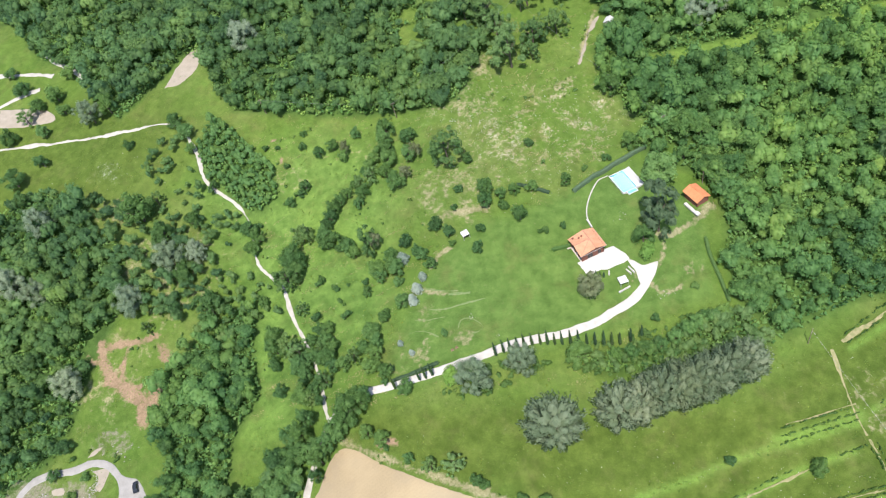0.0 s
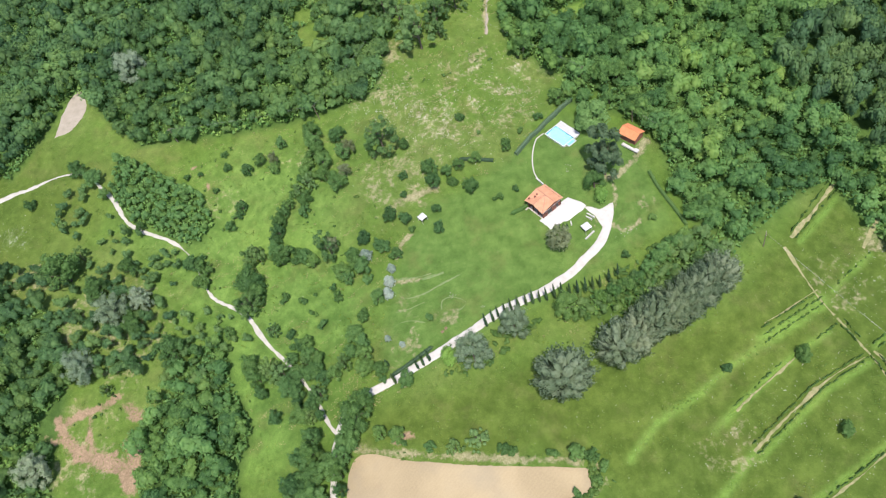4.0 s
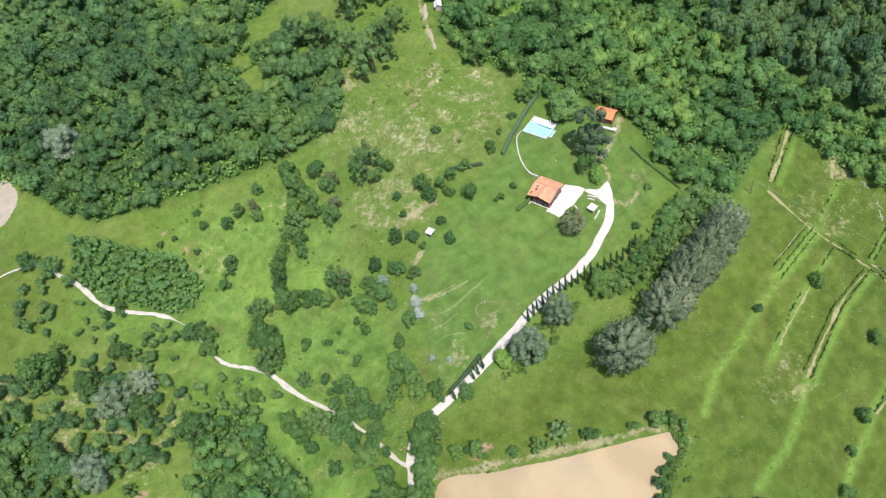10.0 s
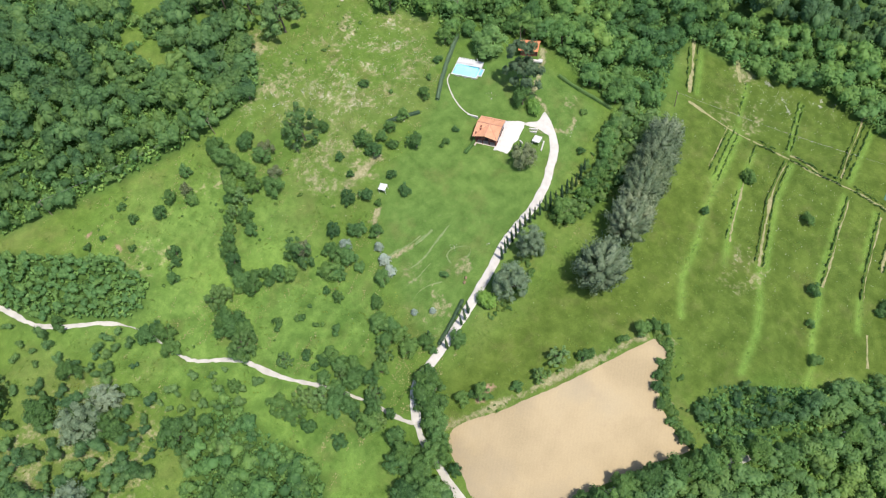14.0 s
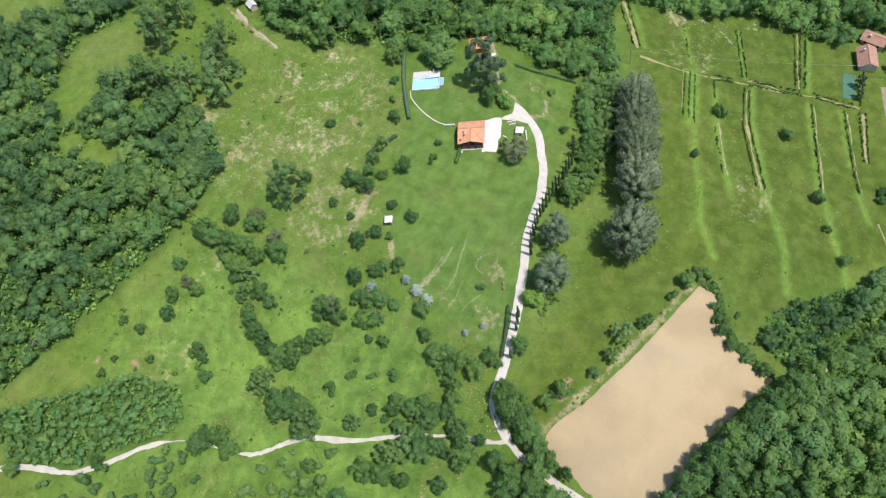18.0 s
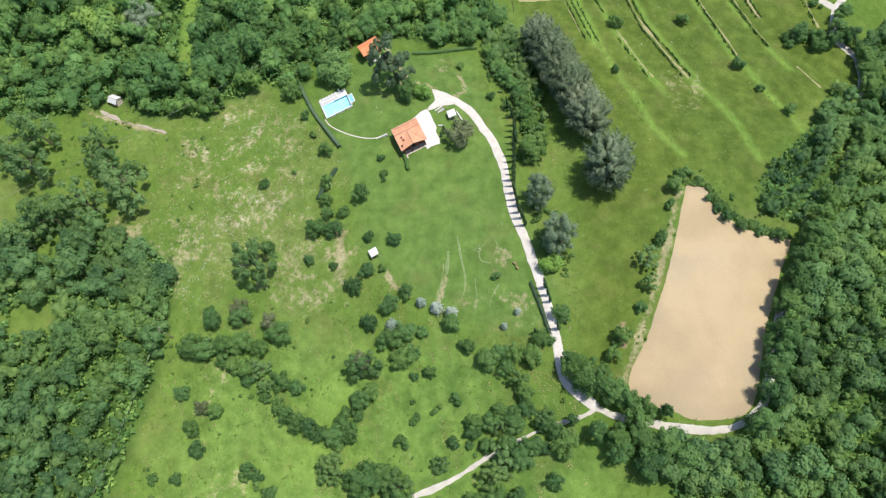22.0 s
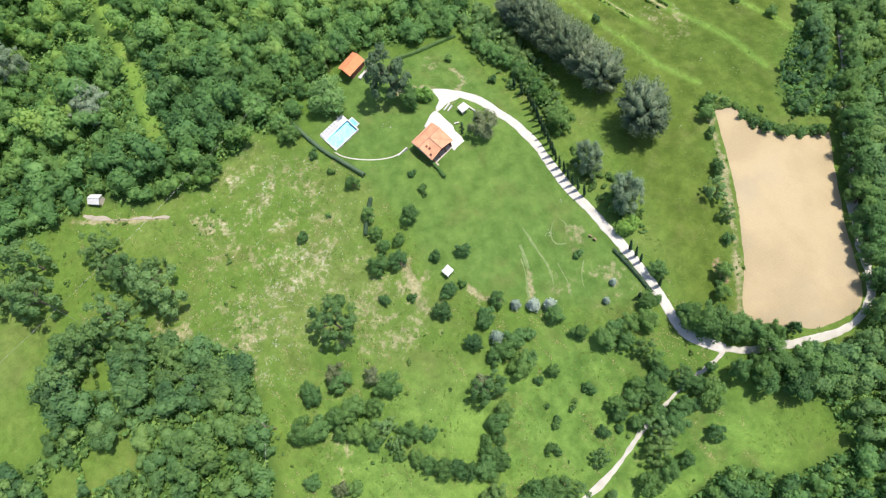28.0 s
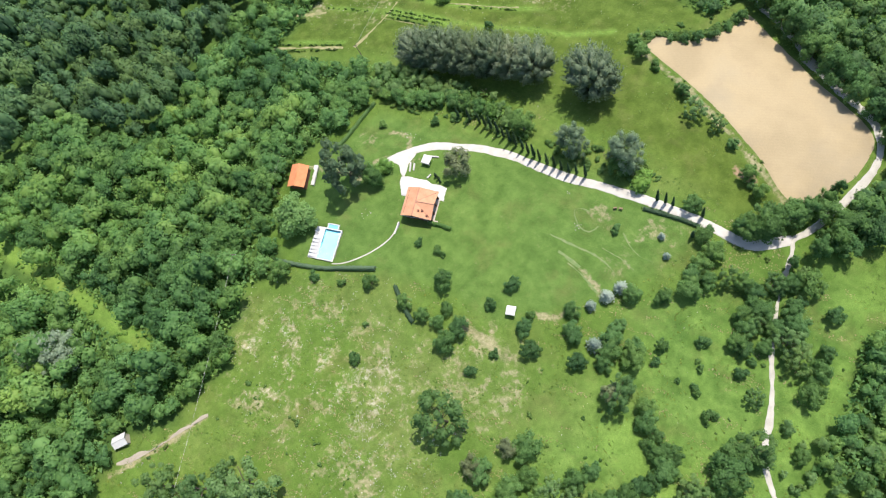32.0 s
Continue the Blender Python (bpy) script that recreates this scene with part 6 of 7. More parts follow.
# the open shed with an orange roof
gable_house("garden_shed", 45.2, 163.4, ground_z(45.2, 163.4), -62, 6.2, 4.6, 2.7, 3.7, ORANGE_TILES, WALL_RED, "small shed with a bright orange tiled roof at the wood edge", "shed", 0.5, False, 0)
sh = thing("shed_apron", 43.3, 160.2, None, -62, "pale paved strip in front of the shed", "paving")
part("slab", box(-3.2, 3.4, -0.8, 0.6, -0.5, 0.12, 0.03), STONE, sh)

# pool
pool = thing("pool", 24.6, 174.6, 4.55, -67.5, "rectangular swimming pool with pale blue water and a white deck", "pool")
part("deck", box(-5.3, 4.4, 1.15, 4.0, -2.4, 0.20, 0.03), WHITE, pool, "white sun deck")
part("coping", box(-5.3, 4.4, -4.15, -3.8, -2.4, 0.20, 0.03), WHITE, pool)
part("coping", box(-5.3, -4.95, -3.8, 1.15, -2.4, 0.20, 0.03), WHITE, pool)
part("coping", box(4.05, 4.4, -3.8, 1.15, -2.4, 0.20, 0.03), WHITE, pool)
bm = bmesh.new()
add_box(bm, -4.95, 4.05, -3.8, 1.15, -1.0, -0.75)
part("basin_floor", bm, POOL_BLUE, pool)
for q in ((-4.95, 4.05, -3.8, -3.77), (-4.95, 4.05, 1.12, 1.15), (-4.95, -4.92, -3.77, 1.12), (4.02, 4.05, -3.77, 1.12)):
    part("basin_wall", box(*q, -0.75, 0.14), POOL_BLUE, pool)
water = part("water", box(-4.92, 4.02, -3.77, 1.12, -0.73, 0.10), WATER, pool, "clear light-blue water")
water.visible_shadow = False
part("pool_steps", box(4.4, 5.9, -2.9, -2.6, -1.5, 0.26, 0.03), WHITE, pool)
part("pool_steps", box(4.4, 5.9, 0.5, 0.8, -1.5, 0.26, 0.03), WHITE, pool)
part("pool_steps", box(5.6, 5.9, -2.6, 0.5, -1.5, 0.26, 0.03), WHITE, pool)
part("step_basin", box(4.4, 5.6, -2.6, 0.5, -1.5, 0.05), POOL_BLUE, pool)
lounger = thing("sun_lounger", 0, 0, 0, 0, "white slatted sun lounger on the pool deck", "lounger", "sun loungers by the pool")
part("bed", box(-0.34, 0.34, -0.95, 0.45, 0.28, 0.36, 0.02), WHITE, lounger)
bm = box(-0.34, 0.34, 0, 0.75, -0.04, 0.04, 0.02)
bm.transform(Matrix.Translation((0, 0.45, 0.33)) @ Matrix.Rotation(radians(35), 4, "X"))
part("backrest", bm, WHITE, lounger)
for x in (-0.28, 0.28):
    for y in (-0.8, 0.6):
        part("leg", box(x - 0.03, x + 0.03, y - 0.03, y + 0.03, 0, 0.28), METAL, lounger)
PM = pose(24.6, 174.6, 4.75, 0, 0, -67.5)
for i, x in enumerate((-4.6, -3.5, -2.4, -1.3, -0.2, 0.9)):
    m = PM @ pose(x, 2.6, 0, 0, 0, (i * 37) % 7 - 3)
    if i:
        copy_thing(lounger, m)
    else:
        first_m = m
lounger.matrix_world = first_m
para = thing("parasol", 0, 0, 0, 0, "closed white parasol at the pool", "parasol")
para.matrix_world = PM @ pose(2.4, 3.0, 0)
part("pole", tube((0, 0, 0), (0, 0, 2.2), 0.04, 0.04), METAL, para)
part("canopy", tube((0, 0, 0.9), (0, 0, 2.3), 0.2, 0.06, 10), FABRIC, para)
part("foot", tube((0, 0, 0), (0, 0, 0.12), 0.3, 0.26, 12), STONE, para)


def canopy_tent(name, x, y, rz, half, post, label):
    t = thing(name, x, y, None, rz, label, "canopy")
    for sx in (-1, 1):
        for sy in (-1, 1):
            part("post", tube((sx * half * 0.9, sy * half * 0.9, -0.3), (sx * half * 0.9, sy * half * 0.9, post), 0.06, 0.06), WHITE, t)
    bm = bmesh.new()
    ring = [bm.verts.new((sx * half, sy * half, post)) for sx, sy in ((-1, -1), (1, -1), (1, 1), (-1, 1))]
    low = [bm.verts.new((v.co.x * 1.0, v.co.y * 1.0, post - 0.22)) for v in ring]
    top = bm.verts.new((0, 0, post + 0.5))
    for i in range(4):
        j = (i + 1) % 4
        bm.faces.new((ring[i], ring[j], top))
        bm.faces.new((low[i], low[j], ring[j], ring[i]))
    part("cover", bm, FABRIC, t)
    return t


canopy_tent("gazebo", -32.4, 160.3, 25, 1.25, 2.2, "white canvas gazebo at the edge of the lawn")
tb = thing("garden_table", -32.3, 160.3, None, 25, "plain table under the gazebo", "table")
part("tabletop", box(-0.8, 0.8, -0.45, 0.45, 0.70, 0.76, 0.01), WOOD, tb)
for x in (-0.7, 0.7):
    for y in (-0.35, 0.35):
        part("leg", box(x - 0.04, x + 0.04, y - 0.04, y + 0.04, -0.1, 0.70), WOOD, tb)
canopy_tent("barbecue_shelter", 17.2, 136.8, 15, 1.35, 2.1, "white-roofed barbecue shelter beside the drive")
part("oven", box(-0.7, 0.7, 0.2, 1.0, -0.4, 1.1, 0.04), WALL_PALE, thing("stone_oven", 17.2, 136.8, None, 15, "pale stone oven under the shelter", "oven"))
for x, y, L, turn in ((20.5, 141.2, 3.0, -57), (19.6, 140.5, 2.4, -57), (17.4, 134.6, 4.2, 26), (13.4, 140.6, 1.6, 80), (9.7, 159.2, 3.8, -70)):
    w = thing("low_wall", x, y, None, turn, "low white stone wall", "wall")
    part("stone_course", box(-L / 2, L / 2, -0.2, 0.2, -0.4, 0.55, 0.03), STONE, w)
gable_house("hut", 29.4, 249.2, ground_z(29.4, 249.2), 62, 3.4, 2.7, 2.0, 2.7, WHITE, WALL_PALE, "small pale hut with a white roof at the wood edge", "hut", 0.3, False, 0)
gable_house("farmhouse", -143.5, 59.0, ground_z(-143.5, 59.0) + 0.3, -58, 12.6, 5.2, 4.4, 5.6, PINK_TILES, WALL_PALE, "farmhouse with a faded pinkish tile roof", "house")
gable_house("farm_annexe", -138.4, 60.9, ground_z(-138.4, 60.9) + 0.2, -58, 5.2, 2.2, 2.5, 2.8, STONE, WALL_PALE, "low annexe with a pale flat-pitched roof beside the farmhouse", "shed", 0.2, False, 0)
gable_house("village_house", 120.0, 19.0, ground_z(120.0, 19.0), 160, 8.6, 8.0, 5.4, 7.2, OLD_TILES, WALL_PALE, "two-storey village house with a faded tile roof", "house")
gable_house("village_house", 115.0, 15.0, ground_z(115.0, 15.0), 160, 5, 5.5, 3.4, 4.6, OLD_TILES, WALL_PALE, "low annexe with a faded tile roof", "house")
gable_house("village_house", 109.5, 37.2, ground_z(109.5, 37.2), 15, 9.0, 6.0, 3.2, 4.8, OLD_TILES, WALL_PALE, "low farm building with a pinkish tile roof", "house")
gable_house("village_house", 121.0, 36.2, ground_z(121.0, 36.2), 75, 8.0, 5.0, 3.0, 4.2, OLD_TILES, WALL_PALE, "long low barn with a pinkish tile roof", "house")
gable_house("farm_barn", 29, -31, ground_z(29, -31), 30, 11, 7, 4.2, 6.0, OLD_TILES, WALL_PALE, "barn with a pinkish tile roof among trees", "barn")
gable_house("tool_shed", -184.3, 82.8, ground_z(-184.3, 82.8), -35, 4.5, 3.0, 2.0, 2.5, METAL, WALL_PALE, "small shed with a grey metal roof", "shed", 0.2, False, 0)


# ---- hedges, rows and small plants ----
def hedge(line, width, tall, material, label, seed=1, group=""):
    """A clipped hedge on the terrain: a rounded body with leaf sprays."""
    rng = np.random.default_rng(seed)
    p = smooth_line(line, 0.6)
    d = np.gradient(p, axis=0)
    d /= np.linalg.norm(d, axis=1)[:, None]
    side = np.stack([-d[:, 1], d[:, 0]], 1)
    rows = []
    for s, h in ((-1, -0.2), (-1, 0.75), (-0.6, 1.0), (0.6, 1.0), (1, 0.75), (1, -0.2)):
        q = p + side * (s * width / 2 * (1 + 0.12 * rng.normal(size=len(p))))[:, None]
        rows.append(np.c_[q, height(p[:, 0], p[:, 1]) + h * tall * (1 + (0.06 * rng.normal(size=len(p)) if h > 0 else 0))])
    k, n = len(rows), len(p)
    V = np.stack(rows, 1).reshape(-1, 3)
    F = np.array([(i * k + j, (i + 1) * k + j, (i + 1) * k + j + 1) for i in range(n - 1) for j in range(k - 1)] + [(i * k + j, (i + 1) * k + j + 1, i * k + j + 1) for i in range(n - 1) for j in range(k - 1)])
    C = np.c_[p, height(p[:, 0], p[:, 1]) + tall * 0.6]
    LV, LF = leaf_shell(rng, C, np.full(n, width * 0.62), n * 14, 0.2)
    return tagged(new("hedge", raw_mesh("hedge", np.vstack([V, LV]), np.vstack([F, LF + len(V)]), material, tint=np.full(len(V) + len(LV), 0.3))), label, "hedge", group)


hedge([(33, 187.5), (22, 182.5), (14, 177.6), (6, 172.2)], 1.1, 1.6, LEAF_DARK, "long clipped dark hedge behind the pool", 1)
hedge([(45.6, 150), (45.8, 144), (47.2, 136), (48.4, 128.5)], 1.0, 1.3, LEAF_WILLOW, "garden hedge along the wood", 2)
hedge([(-43.5, 115.6), (-51, 113.4), (-58.5, 111.6)], 1.0, 0.9, LEAF_DARK, "low dark hedge beside the drive", 3)
hedge([(3.3, 152.4), (0, 151.3), (-3.6, 150.6)], 1.0, 1.2, LEAF_CHESTNUT, "short bright-green hedge at the porch", 4)
hedge([(-13, 178), (-9, 176.5), (-2, 173)], 1.0, 1.0, LEAF_DARK, "low hedge above the lawn", 6)

VINE = crown_set("vine", LEAF_VINE, [crown_arrays(s, 5, 60, 0.24, 0.8, 0.7, 0.6, 0.45) for s in range(300, 304)])
row_rng = random.Random(3)


def vine_row(line, gap, size, label, skip):
    ob = thing("vine_row", *line[0], None, 0, label, "vines", "vine rows across the meadow")
    base = Vector(ob.matrix_world.translation)
    for a, c in zip(line, line[1:]):
        k = int(math.dist(a, c) / gap)
        turn = math.atan2(c[1] - a[1], c[0] - a[0])
        for i in range(k):
            if row_rng.random() < skip:
                continue
            x, y = a[0] + (c[0] - a[0]) * i / k + row_rng.uniform(-0.3, 0.3), a[1] + (c[1] - a[1]) * i / k + row_rng.uniform(-0.2, 0.2)
            v = hang("vine", row_rng.choice(VINE), ob)
            r = size * row_rng.uniform(0.55, 1.2)
            v.matrix_local = Matrix.Translation(Vector((x, y, ground_z(x, y) - 0.1)) - base) @ Matrix.Rotation(turn + row_rng.uniform(-0.3, 0.3), 4, "Z") @ Matrix.Diagonal((r * row_rng.uniform(1.0, 1.7), r * 0.75, r * 1.05, 1))
    return ob


GREEN_ROW, TWIN_ROW = "single row of low green vines in the meadow", "low green vines beside a strip of dry grass"
for line_, gaps in ROW_LINES:
    vine_row(line_, 0.95, 0.66, TWIN_ROW if gaps < 0.16 else GREEN_ROW, gaps)
STRAW = plain("mown_straw", (0.115, 0.145, 0.042), (0.33, 0.28, 0.15), 0.7, 0.95, 0.4, 0.03, 3.5)
for i, (line_, w) in enumerate(STRIPS):
    tagged(ribbon("straw_strip", line_, 0.62 * w, STRAW, 0.04, 0.3 + 0.12 * w, 80 + i), "strip of dry mown grass along the vines", "dry grass", kind="structure")


def scatter(name, X, Y, size, tall, material, label, seed=1, tint=None):
    """Upright tufts of blades, as one object of uncounted stuff."""
    rng = np.random.default_rng(seed)
    n = len(X)
    Z = height(X, Y)
    t = rng.uniform(0, math.tau, n)
    s = size * rng.uniform(0.6, 1.4, n)
    h = tall * rng.uniform(0.6, 1.4, n)
    ax, ay = np.cos(t) * s, np.sin(t) * s
    lx, ly = rng.normal(0, 0.6, n) * s, rng.normal(0, 0.6, n) * s
    V = np.stack([np.c_[X - ax, Y - ay, Z - 0.02], np.c_[X + ax, Y + ay, Z - 0.02], np.c_[X + ax * 0.6 + lx - ay, Y + ay * 0.6 + ly + ax, Z + h], np.c_[X - ax * 0.6 + lx - ay, Y - ay * 0.6 + ly + ax, Z + h]], 1).reshape(-1, 3)
    F = np.arange(4 * n).reshape(-1, 4)
    return tagged(new(name, raw_mesh(name, V, F, material, tint=np.repeat(rng.uniform(0, 0.9, n) if tint is None else tint, 4))), label, name.replace("_", " "), kind="stuff")


GRASS_BLADE = foliage("meadow_blades", (0.08, 0.15, 0.025), (0.12, 0.20, 0.036), (0.17, 0.235, 0.055), 0.5)
GRASS_BRIGHT = foliage("tall_grass_blades", (0.11, 0.20, 0.034), (0.145, 0.255, 0.042), (0.19, 0.31, 0.056), 0.35)
PETAL = foliage("pale_flowers", (0.28, 0.30, 0.20), (0.42, 0.44, 0.35), (0.60, 0.60, 0.54), 0.3, 0.1)
STALK = foliage("dry_stalks", (0.16, 0.16, 0.06), (0.25, 0.235, 0.10), (0.35, 0.315, 0.165), 0.3, 0.2, 0.4)
g_rng = np.random.default_rng(11)


def open_ground(X, Y):
    k = ~inside(FIELD, X, Y) & ~inside(TERRACE, X, Y) & ~inside(LAWN, X, Y)
    for way, w in ((LANE, 1.6), (LANE_EAST, 1.2), (FAR_ROAD, 1.6), (PATH, 1.2), (DRIVE, 1.6), (BRANCH, 1.5), (SW_ROAD, 1.8), (SW_YARD, 2.6)):
        k &= line_distance(way, X, Y) > w
    for poly in WOODS.values():
        k &= ~inside(poly, X, Y)
    return k


GXs, GYs = g_rng.uniform(-200, 125, 110000), g_rng.uniform(-10, 272, 110000)
k = open_ground(GXs, GYs)
clump = np.array([noise.noise(Vector((x * 0.11, y * 0.11, 0.0))) + 0.7 * noise.noise(Vector((x * 0.4, y * 0.4, 5.0))) for x, y in zip(GXs, GYs)])
k &= clump > np.where(inside(HAY, GXs, GYs), 0.35, 0.05)
scatter("grass_tufts", GXs[k], GYs[k], 0.24, 0.09, GRASS_BLADE, "rough meadow grass in tufts", 5)


SXs, SYs = g_rng.uniform(-130, 28, 90000), g_rng.uniform(105, 262, 90000)
streak = np.array([noise.noise(Vector((x * 0.16 + y * 0.05, y * 0.42 - x * 0.14, 3.0))) + 0.8 * noise.noise(Vector((x * 0.05, y * 0.05, 7.0))) for x, y in zip(SXs, SYs)])
k = open_ground(SXs, SYs) & (streak > 0.34)
scatter("dry_stalks", SXs[k], SYs[k], 0.17, 0.10, STALK, "straw-coloured dry stalks among the grass", 15)


def along(line, width, n):
    p = smooth_line(line, 0.5)
    q = p[g_rng.integers(0, len(p), n)] + g_rng.normal(0, width / 2.6, (n, 2))
    return q[:, 0], q[:, 1]


TX, TY = [np.concatenate(q) for q in zip(*[along(line_, w * 0.7, int(5 * sum(math.dist(a, c) for a, c in zip(line_, line_[1:])))) for line_, w in LUSH_LINES])]
scatter("tall_grass", TX, TY, 0.14, 0.14, GRASS_BRIGHT, "bright strips of taller grass across the meadow", 6)
BX, BY = [], []
for x, y, a, c, n_ in ((13, 205, 10, 11, 2600), (-24, 209, 5, 6, 1100), (-7, 190, 9, 6, 1300), (-30, 222, 12, 9, 900), (-36, 208, 2.0, 2.4, 700), (-38, 197, 1.6, 2.0, 450), (-24, 209, 1.5, 2.0, 400), (102, 92, 8, 6, 1500), (60, 58, 14, 8, 500), (62, 62, 20, 20, 1500), (20, 76, 16, 10, 500), (-180, 214, 8, 6, 250), (35, 56, 5, 3, 250), (-20, 222, 10, 9, 250), (-62, 175, 25, 18, 500), (30, 80, 25, 14, 350), (108, 76, 5, 4, 250)):
    BX.append(g_rng.normal(x, a * 1.5, n_))
    BY.append(g_rng.normal(y, c * 1.5, n_))
for line_, w, n_ in (([(109, 101), (105, 96), (102.6, 90), (99, 84)], 1.6, 1500), ([(113, 80), (110, 77)], 1.8, 500)):
    X_, Y_ = along(line_, w, n_)
    BX.append(X_)
    BY.append(Y_)
BX, BY = np.concatenate(BX), np.concatenate(BY)
clump = np.array([noise.noise(Vector((x * 0.45, y * 0.45, 9.0))) + 0.6 * noise.noise(Vector((x * 1.3, y * 1.3, 2.0))) for x, y in zip(BX, BY)])
k = open_ground(BX, BY) & (clump > 0.22)
scatter("wild_flowers", BX[k], BY[k], 0.12, 0.08, PETAL, "pale drifts of wild flowers in the meadow", 8)

# ---- rocks and rubble ----
def rubble(spots, seed, label):
    rng = np.random.default_rng(seed)
    V, F, at = [], [], 0
    for x0, y0, a, c, n_, s0 in spots:
        for _ in range(n_):
            x, y = rng.normal(x0, a), rng.normal(y0, c)
            s = s0 * rng.uniform(0.3, 1.0)
            q = ICO_V * (1 + rng.uniform(-0.3, 0.25, 12))[:, None] * s * np.array([1, rng.uniform(0.6, 1.1), 0.6])
            V.append(q + (x, y, ground_z(x, y) + 0.1 * s))
            F.append(ICO_F + at)
            at += 12
    return tagged(new("rubble", raw_mesh("rubble", np.vstack(V), np.vstack(F), ROCK)), label, "stones", kind="stuff")


rubble([(-181.4, 86.4, 0.7, 1.2, 16, 0.5), (-179, 82.6, 1.2, 0.7, 22, 0.5), (-173.5, 82.6, 2.0, 0.6, 26, 0.5), (-165.6, 78.1, 0.8, 1.0, 18, 0.5), (-162.7, 74, 0.9, 1.6, 34, 0.55), (-159.8, 69.8, 0.7, 1.6, 36, 0.6), (-159.6, 66, 0.8, 1.0, 24, 0.6), (-163.8, 64.2, 1.6, 0.8, 30, 0.5), (-165.6, 70, 1.6, 1.8, 24, 0.3), (-163, 88, 0.6, 2.0, 20, 0.4), (-155.8, 100.5, 2.6, 1.5, 20, 0.35), (22, 250, 1.5, 3, 14, 0.3), (-181, 84.5, 1.5, 1.0, 16, 0.4), (-177, 81.6, 2.0, 0.9, 30, 0.45), (-172, 82, 2.2, 1.0, 26, 0.45), (-166.3, 79.4, 1.3, 1.5, 26, 0.5), (-165, 74, 1.1, 2.4, 34, 0.5), (-164, 93, 1.2, 1.2, 12, 0.4), (-162, 89.7, 0.9, 1.2, 12, 0.4), (-164.5, 85.5, 0.8, 1.6, 14, 0.4), (-32, 130, 1, 0.6, 9, 0.25), (-24, 122.5, 0.4, 0.4, 4, 0.35), (29.5, 132.5, 2, 0.7, 14, 0.25), (20, 160, 1.5, 1, 8, 0.3)], 21, "scattered pale stones")

# ---- clearings ----

EARTH = plain("dug_earth", (0.17, 0.135, 0.09), (0.27, 0.22, 0.155), 0.5, 0.95, 0.6, 0.08, 3)
SAND = plain("pale_sand", (0.25, 0.215, 0.16), (0.35, 0.305, 0.24), 0.4, 0.95, 0.4, 0.05, 4)
tagged(ribbon("hut_track", [(26.5, 254), (24, 251), (21, 246), (18.5, 239), (16.5, 234), (15, 230)], 0.85, SAND, 0.06, 0.8, 45), "narrow pale stony track below the hut", "track", kind="structure")
tagged(patch("clearing", [(-162, 254), (-155, 270), (-149.5, 274), (-147.5, 264), (-154, 255)], SAND, 0.07, 0.6, 31), "pale bare clearing among trees", "clearing", kind="structure")

for i, q in enumerate(([(-164.6, 94.8), (-159, 94.8), (-158.8, 92), (-160.2, 87.8), (-162.4, 89.4), (-161.6, 92)], [(-167.5, 99.4), (-165.7, 101.8), (-162.9, 102.7), (-164.7, 100.5)], [(-178.1, 89.2), (-174.4, 89.4), (-173.7, 87.8), (-177.1, 87.6)], [(-168.6, 72.6), (-164.4, 73.8), (-161.6, 69.4), (-162.4, 65.6), (-166.6, 64.8), (-168.8, 68.6)])):
    tagged(patch("bare_patch", q, SAND, 0.05, 0.5, 51 + i, rings=5), "pale bare rocky ground in the yard", "bare ground", kind="structure")
tagged(patch("far_plot", [(-248, 262), (-222, 256), (-217, 248), (-245, 251)], SAND, 0.07, 0.6, 32), "pale dry plot on the far meadow", "plot", kind="structure")
for i, q in enumerate(([(-300, 292), (-269, 287), (-242, 282), (-224, 277)], [(-260, 260), (-249, 264), (-238, 268), (-229, 270)], [(-232, 292), (-225, 286), (-210, 275), (-205, 268)])):
    tagged(ribbon("far_track", q, 2.0, DIRT, 0.07, 0.4, 40 + i), "pale track on the far meadow", "track", kind="structure")
tagged(patch("vegetable_plot", [(99.3, 30.0), (102, 23.6), (86.3, 20.0), (85.2, 26.0)], EARTH, 0.07, 0.2, 33, straight=True), "brown dug vegetable plot near the hamlet", "plot", kind="structure")
tagged(patch("yard_paving", [(124, 25.5), (117.5, 23.5), (113.5, 19.5), (110.5, 20.8), (106.8, 23.8), (108.5, 25.8), (113, 25), (117, 27)], DIRT, 0.10, 0.15, 36), "pale paved yard between the village houses", "paving", kind="structure")
NET = plain("green_net", (0.035, 0.10, 0.06), (0.06, 0.15, 0.09), 1.0, 0.8, 0.2)
tagged(patch("net_cover", [(101, 43.8), (101.5, 39), (89.4, 37.6), (88.5, 41.5)], NET, 0.15, 0.05, 34, straight=True), "dark green netting over a bed", "netting", kind="structure")

WORN = plain("worn_dry_grass", (0.085, 0.155, 0.040), (0.19, 0.215, 0.09), 0.9, 0.95, 0.3, 0.03, 5)
for i, (q, w) in enumerate((([(-27.2, 136.2), (-33.5, 135.2), (-40.4, 134.2), (-46.6, 135.3), (-49, 136.4)], 0.38), ([(-54.2, 127.1), (-49.5, 127.8), (-45, 126.2), (-42.9, 124.7)], 0.34), ([(-36.4, 126.7), (-35.4, 129.4), (-32.6, 129.6), (-30, 128), (-28.5, 126.3), (-30, 124.8), (-32, 124.6)], 0.28), ([(-32, 138.9), (-36, 139.0), (-39.4, 139.5)], 0.3), ([(-41, 131.5), (-46, 131.3), (-51, 132)], 0.3), ([(-36, 140.5), (-42, 141.2), (-47.5, 143)], 0.5))):
    tagged(ribbon("worn_line", q, 0.5 * w, WORN, 0.02, 0.3, 60 + i), "thin curved line of dry grass worn into the lawn", "worn grass", kind="structure")


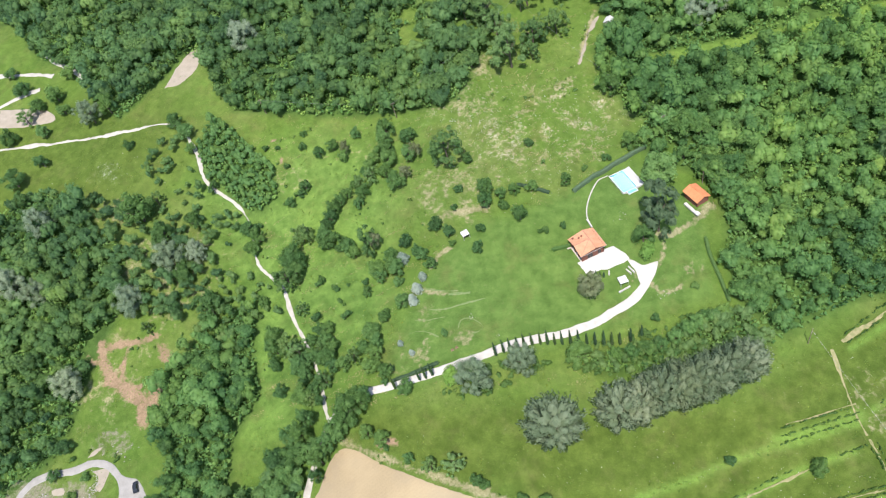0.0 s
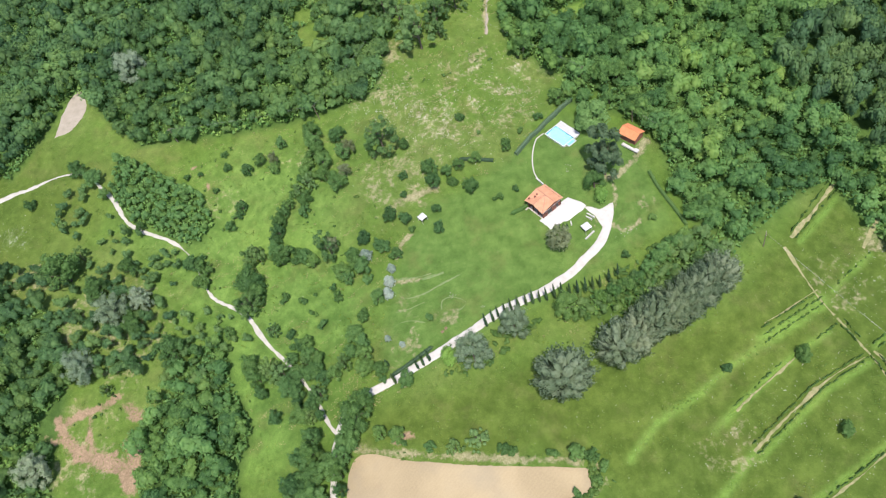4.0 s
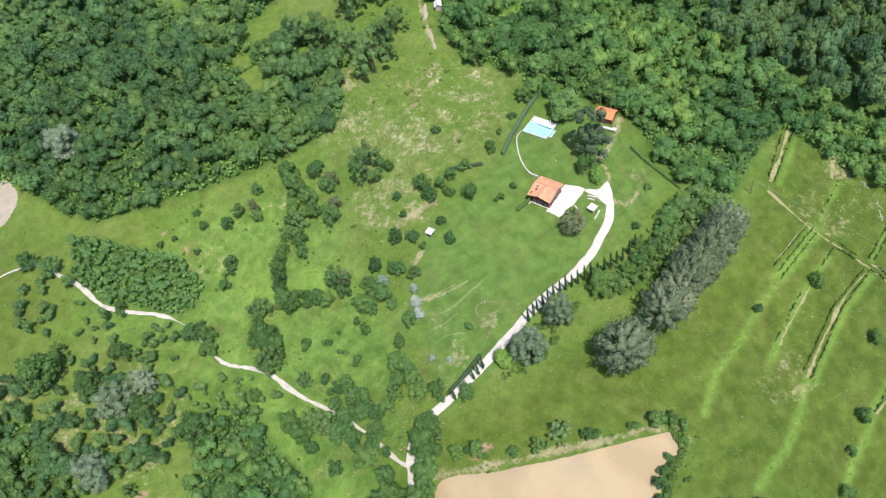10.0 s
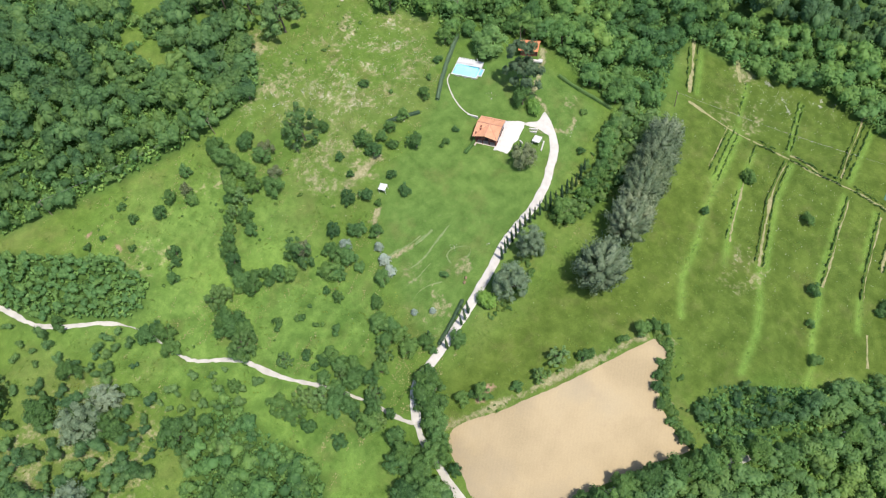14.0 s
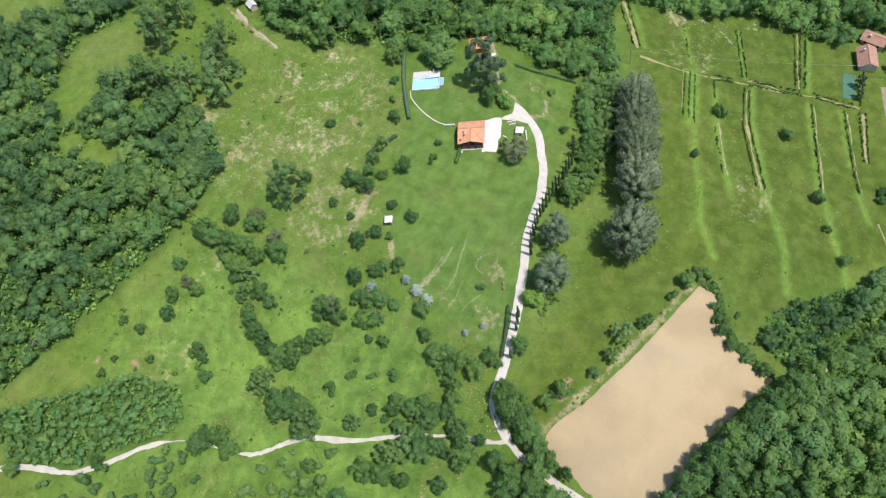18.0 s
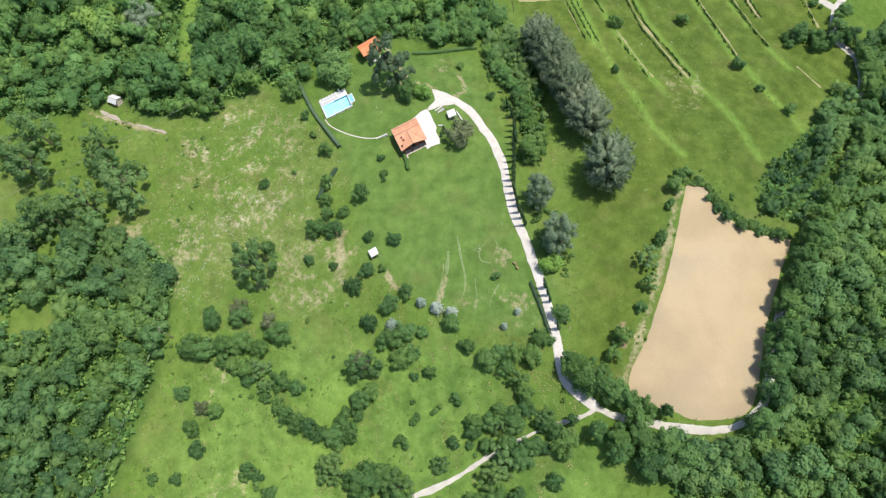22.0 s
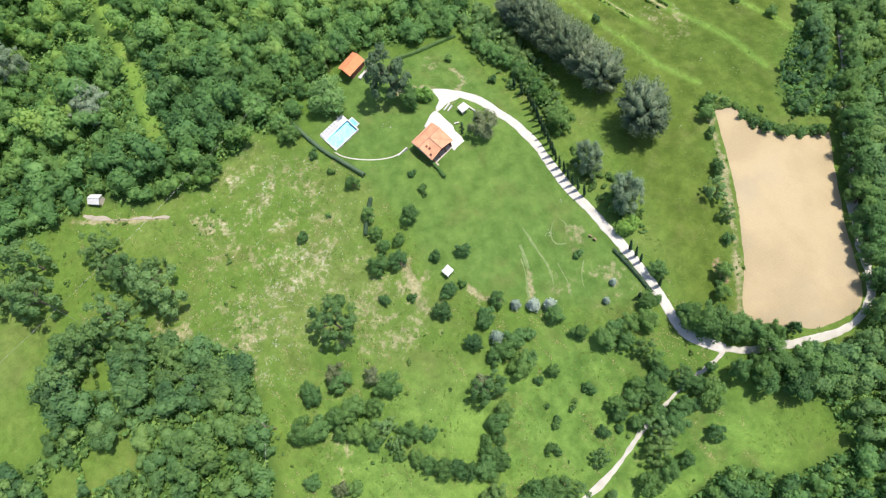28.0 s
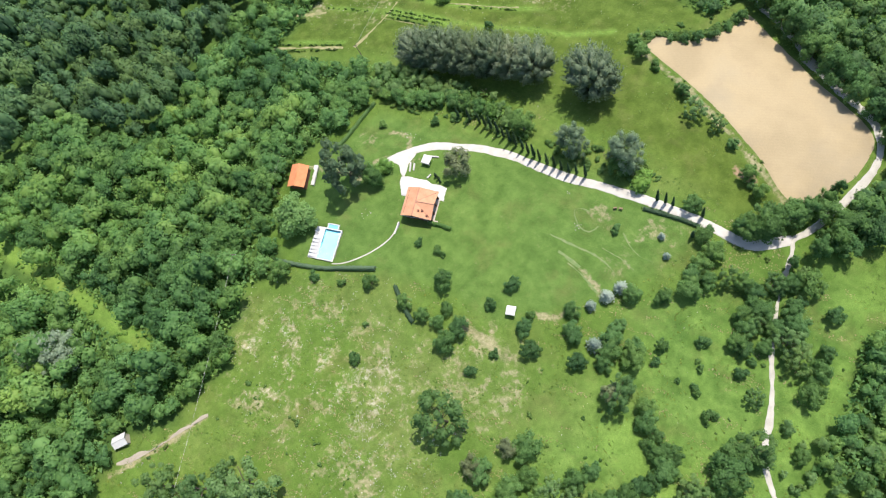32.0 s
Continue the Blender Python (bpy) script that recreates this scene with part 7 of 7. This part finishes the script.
def garden_bench(x, y, rz):
    s = thing("garden_bench", x, y, None, rz, "small brown wooden bench on the lawn beside the drive", "bench", "wooden benches on the lawn")
    part("seat", box(-0.5, 0.5, -0.25, 0.25, 0.42, 0.48, 0.01), SEAT_WOOD, s)
    bm = box(-0.5, 0.5, -0.03, 0.03, 0.0, 0.5, 0.01)
    bm.transform(Matrix.Translation((0, 0.25, 0.48)) @ Matrix.Rotation(radians(-12), 4, "X"))
    part("backrest", bm, SEAT_WOOD, s)
    for sx in (-0.44, 0.44):
        for sy in (-0.2, 0.2):
            part("leg", box(sx - 0.035, sx + 0.035, sy - 0.035, sy + 0.035, -0.1, 0.42), SEAT_WOOD, s)


SEAT_WOOD = plain("brown_timber", (0.13, 0.095, 0.05), (0.25, 0.18, 0.10), 2.0, 0.8, 0.3, 0.01, 20)
garden_bench(-37.2, 119.7, 35)
garden_bench(-38.6, 119.0, 20)

# ---- wires and poles ----
def power_pole(x, y, tall, rz=0):
    p = thing("power_pole", x, y, None, rz, "grey timber power pole with a crossarm", "pole", "power poles")
    part("pole", tube((0, 0, -0.8), (0, 0, tall), 0.16, 0.10), WOOD, p)
    part("crossarm", box(-0.9, 0.9, -0.06, 0.06, tall - 0.5, tall - 0.36), WOOD, p)
    for s in (-0.8, 0.0, 0.8):
        part("insulator", tube((s, 0, tall - 0.36), (s, 0, tall - 0.14), 0.06, 0.04), WHITE, p)
    return Vector((x, y, ground_z(x, y) + tall - 0.15))


WIRE = plain("wire", (0.22, 0.22, 0.22), (0.32, 0.32, 0.32), 1.0, 0.5, 0.0, metal=0.7)
tops = [power_pole(-112, 230, 7.5, 20), power_pole(-56.5, 216, 7.5, 20), power_pole(-4, 262, 8, 60), power_pole(49, 171, 7, 60)]


def cable(a, c, sag):
    bm = bmesh.new()
    last = a
    for i in range(1, 13):
        s = i / 12
        q = a.lerp(c, s) - Vector((0, 0, 4 * sag * s * (1 - s)))
        add_tube(bm, last, q, 0.025, 0.025, 5)
        last = q
    tagged(part("cable", bm, WIRE), "thin sagging overhead cable", "cable", "overhead cables")


cable(tops[0], tops[1], 1.2)
cable(tops[2], tops[1], 1.6)
cable(tops[3], Vector((57, 158, ground_z(57, 158) + 7)), 0.4)

tops += [power_pole(-24, 290, 8.5, 30), power_pole(40, 193, 8.5, 30)]
cable(tops[4], tops[5], 2.5)
tops += [power_pole(68.4, 115.0, 7.5, 60), power_pole(104.5, 27.5, 7.5, 70)]
cable(tops[6], tops[7], 2.2)

# ---- cars in the farmhouse yard ----
def car(x, y, rz, paint, label):
    c = thing("car", x, y, ground_z(x, y) + 0.1, rz, label, "car", "parked cars")
    part("body", box(-2.0, 2.0, -0.82, 0.82, 0.28, 0.82, 0.14), paint, c)
    bm = box(-1.35, 0.85, -0.72, 0.72, 0.80, 1.38, 0.05)
    for v in bm.verts:
        if v.co.z > 1.2:
            v.co.x *= 0.72
            v.co.y *= 0.88
    cab = part("cabin", bm, DARK, c, "dark windows")
    part("roof_panel", box(-0.95, 0.55, -0.62, 0.62, 1.36, 1.42, 0.02), paint, cab)
    for wx in (-1.25, 1.25):
        for wy in (-0.80, 0.80):
            w = part("wheel", tube((wx, wy - 0.1, 0.3), (wx, wy + 0.1, 0.3), 0.31, 0.31, 14), DARK, c)
            part("rim", tube((wx, wy - 0.11, 0.3), (wx, wy + 0.11, 0.3), 0.17, 0.17, 10), METAL, w)
    for hy in (-0.55, 0.55):
        part("headlight", box(1.93, 2.02, hy - 0.16, hy + 0.16, 0.55, 0.68), WHITE, c)


CAR_DARK = plain("dark_car_paint", (0.02, 0.022, 0.026), (0.03, 0.032, 0.038), 1.0, 0.25, 0.0)
car(-147.0, 88.0, 110, CAR_DARK, "dark car parked in the dusty yard")
car(-146.6, 82.3, 100, WHITE, "white car parked in the dusty yard")
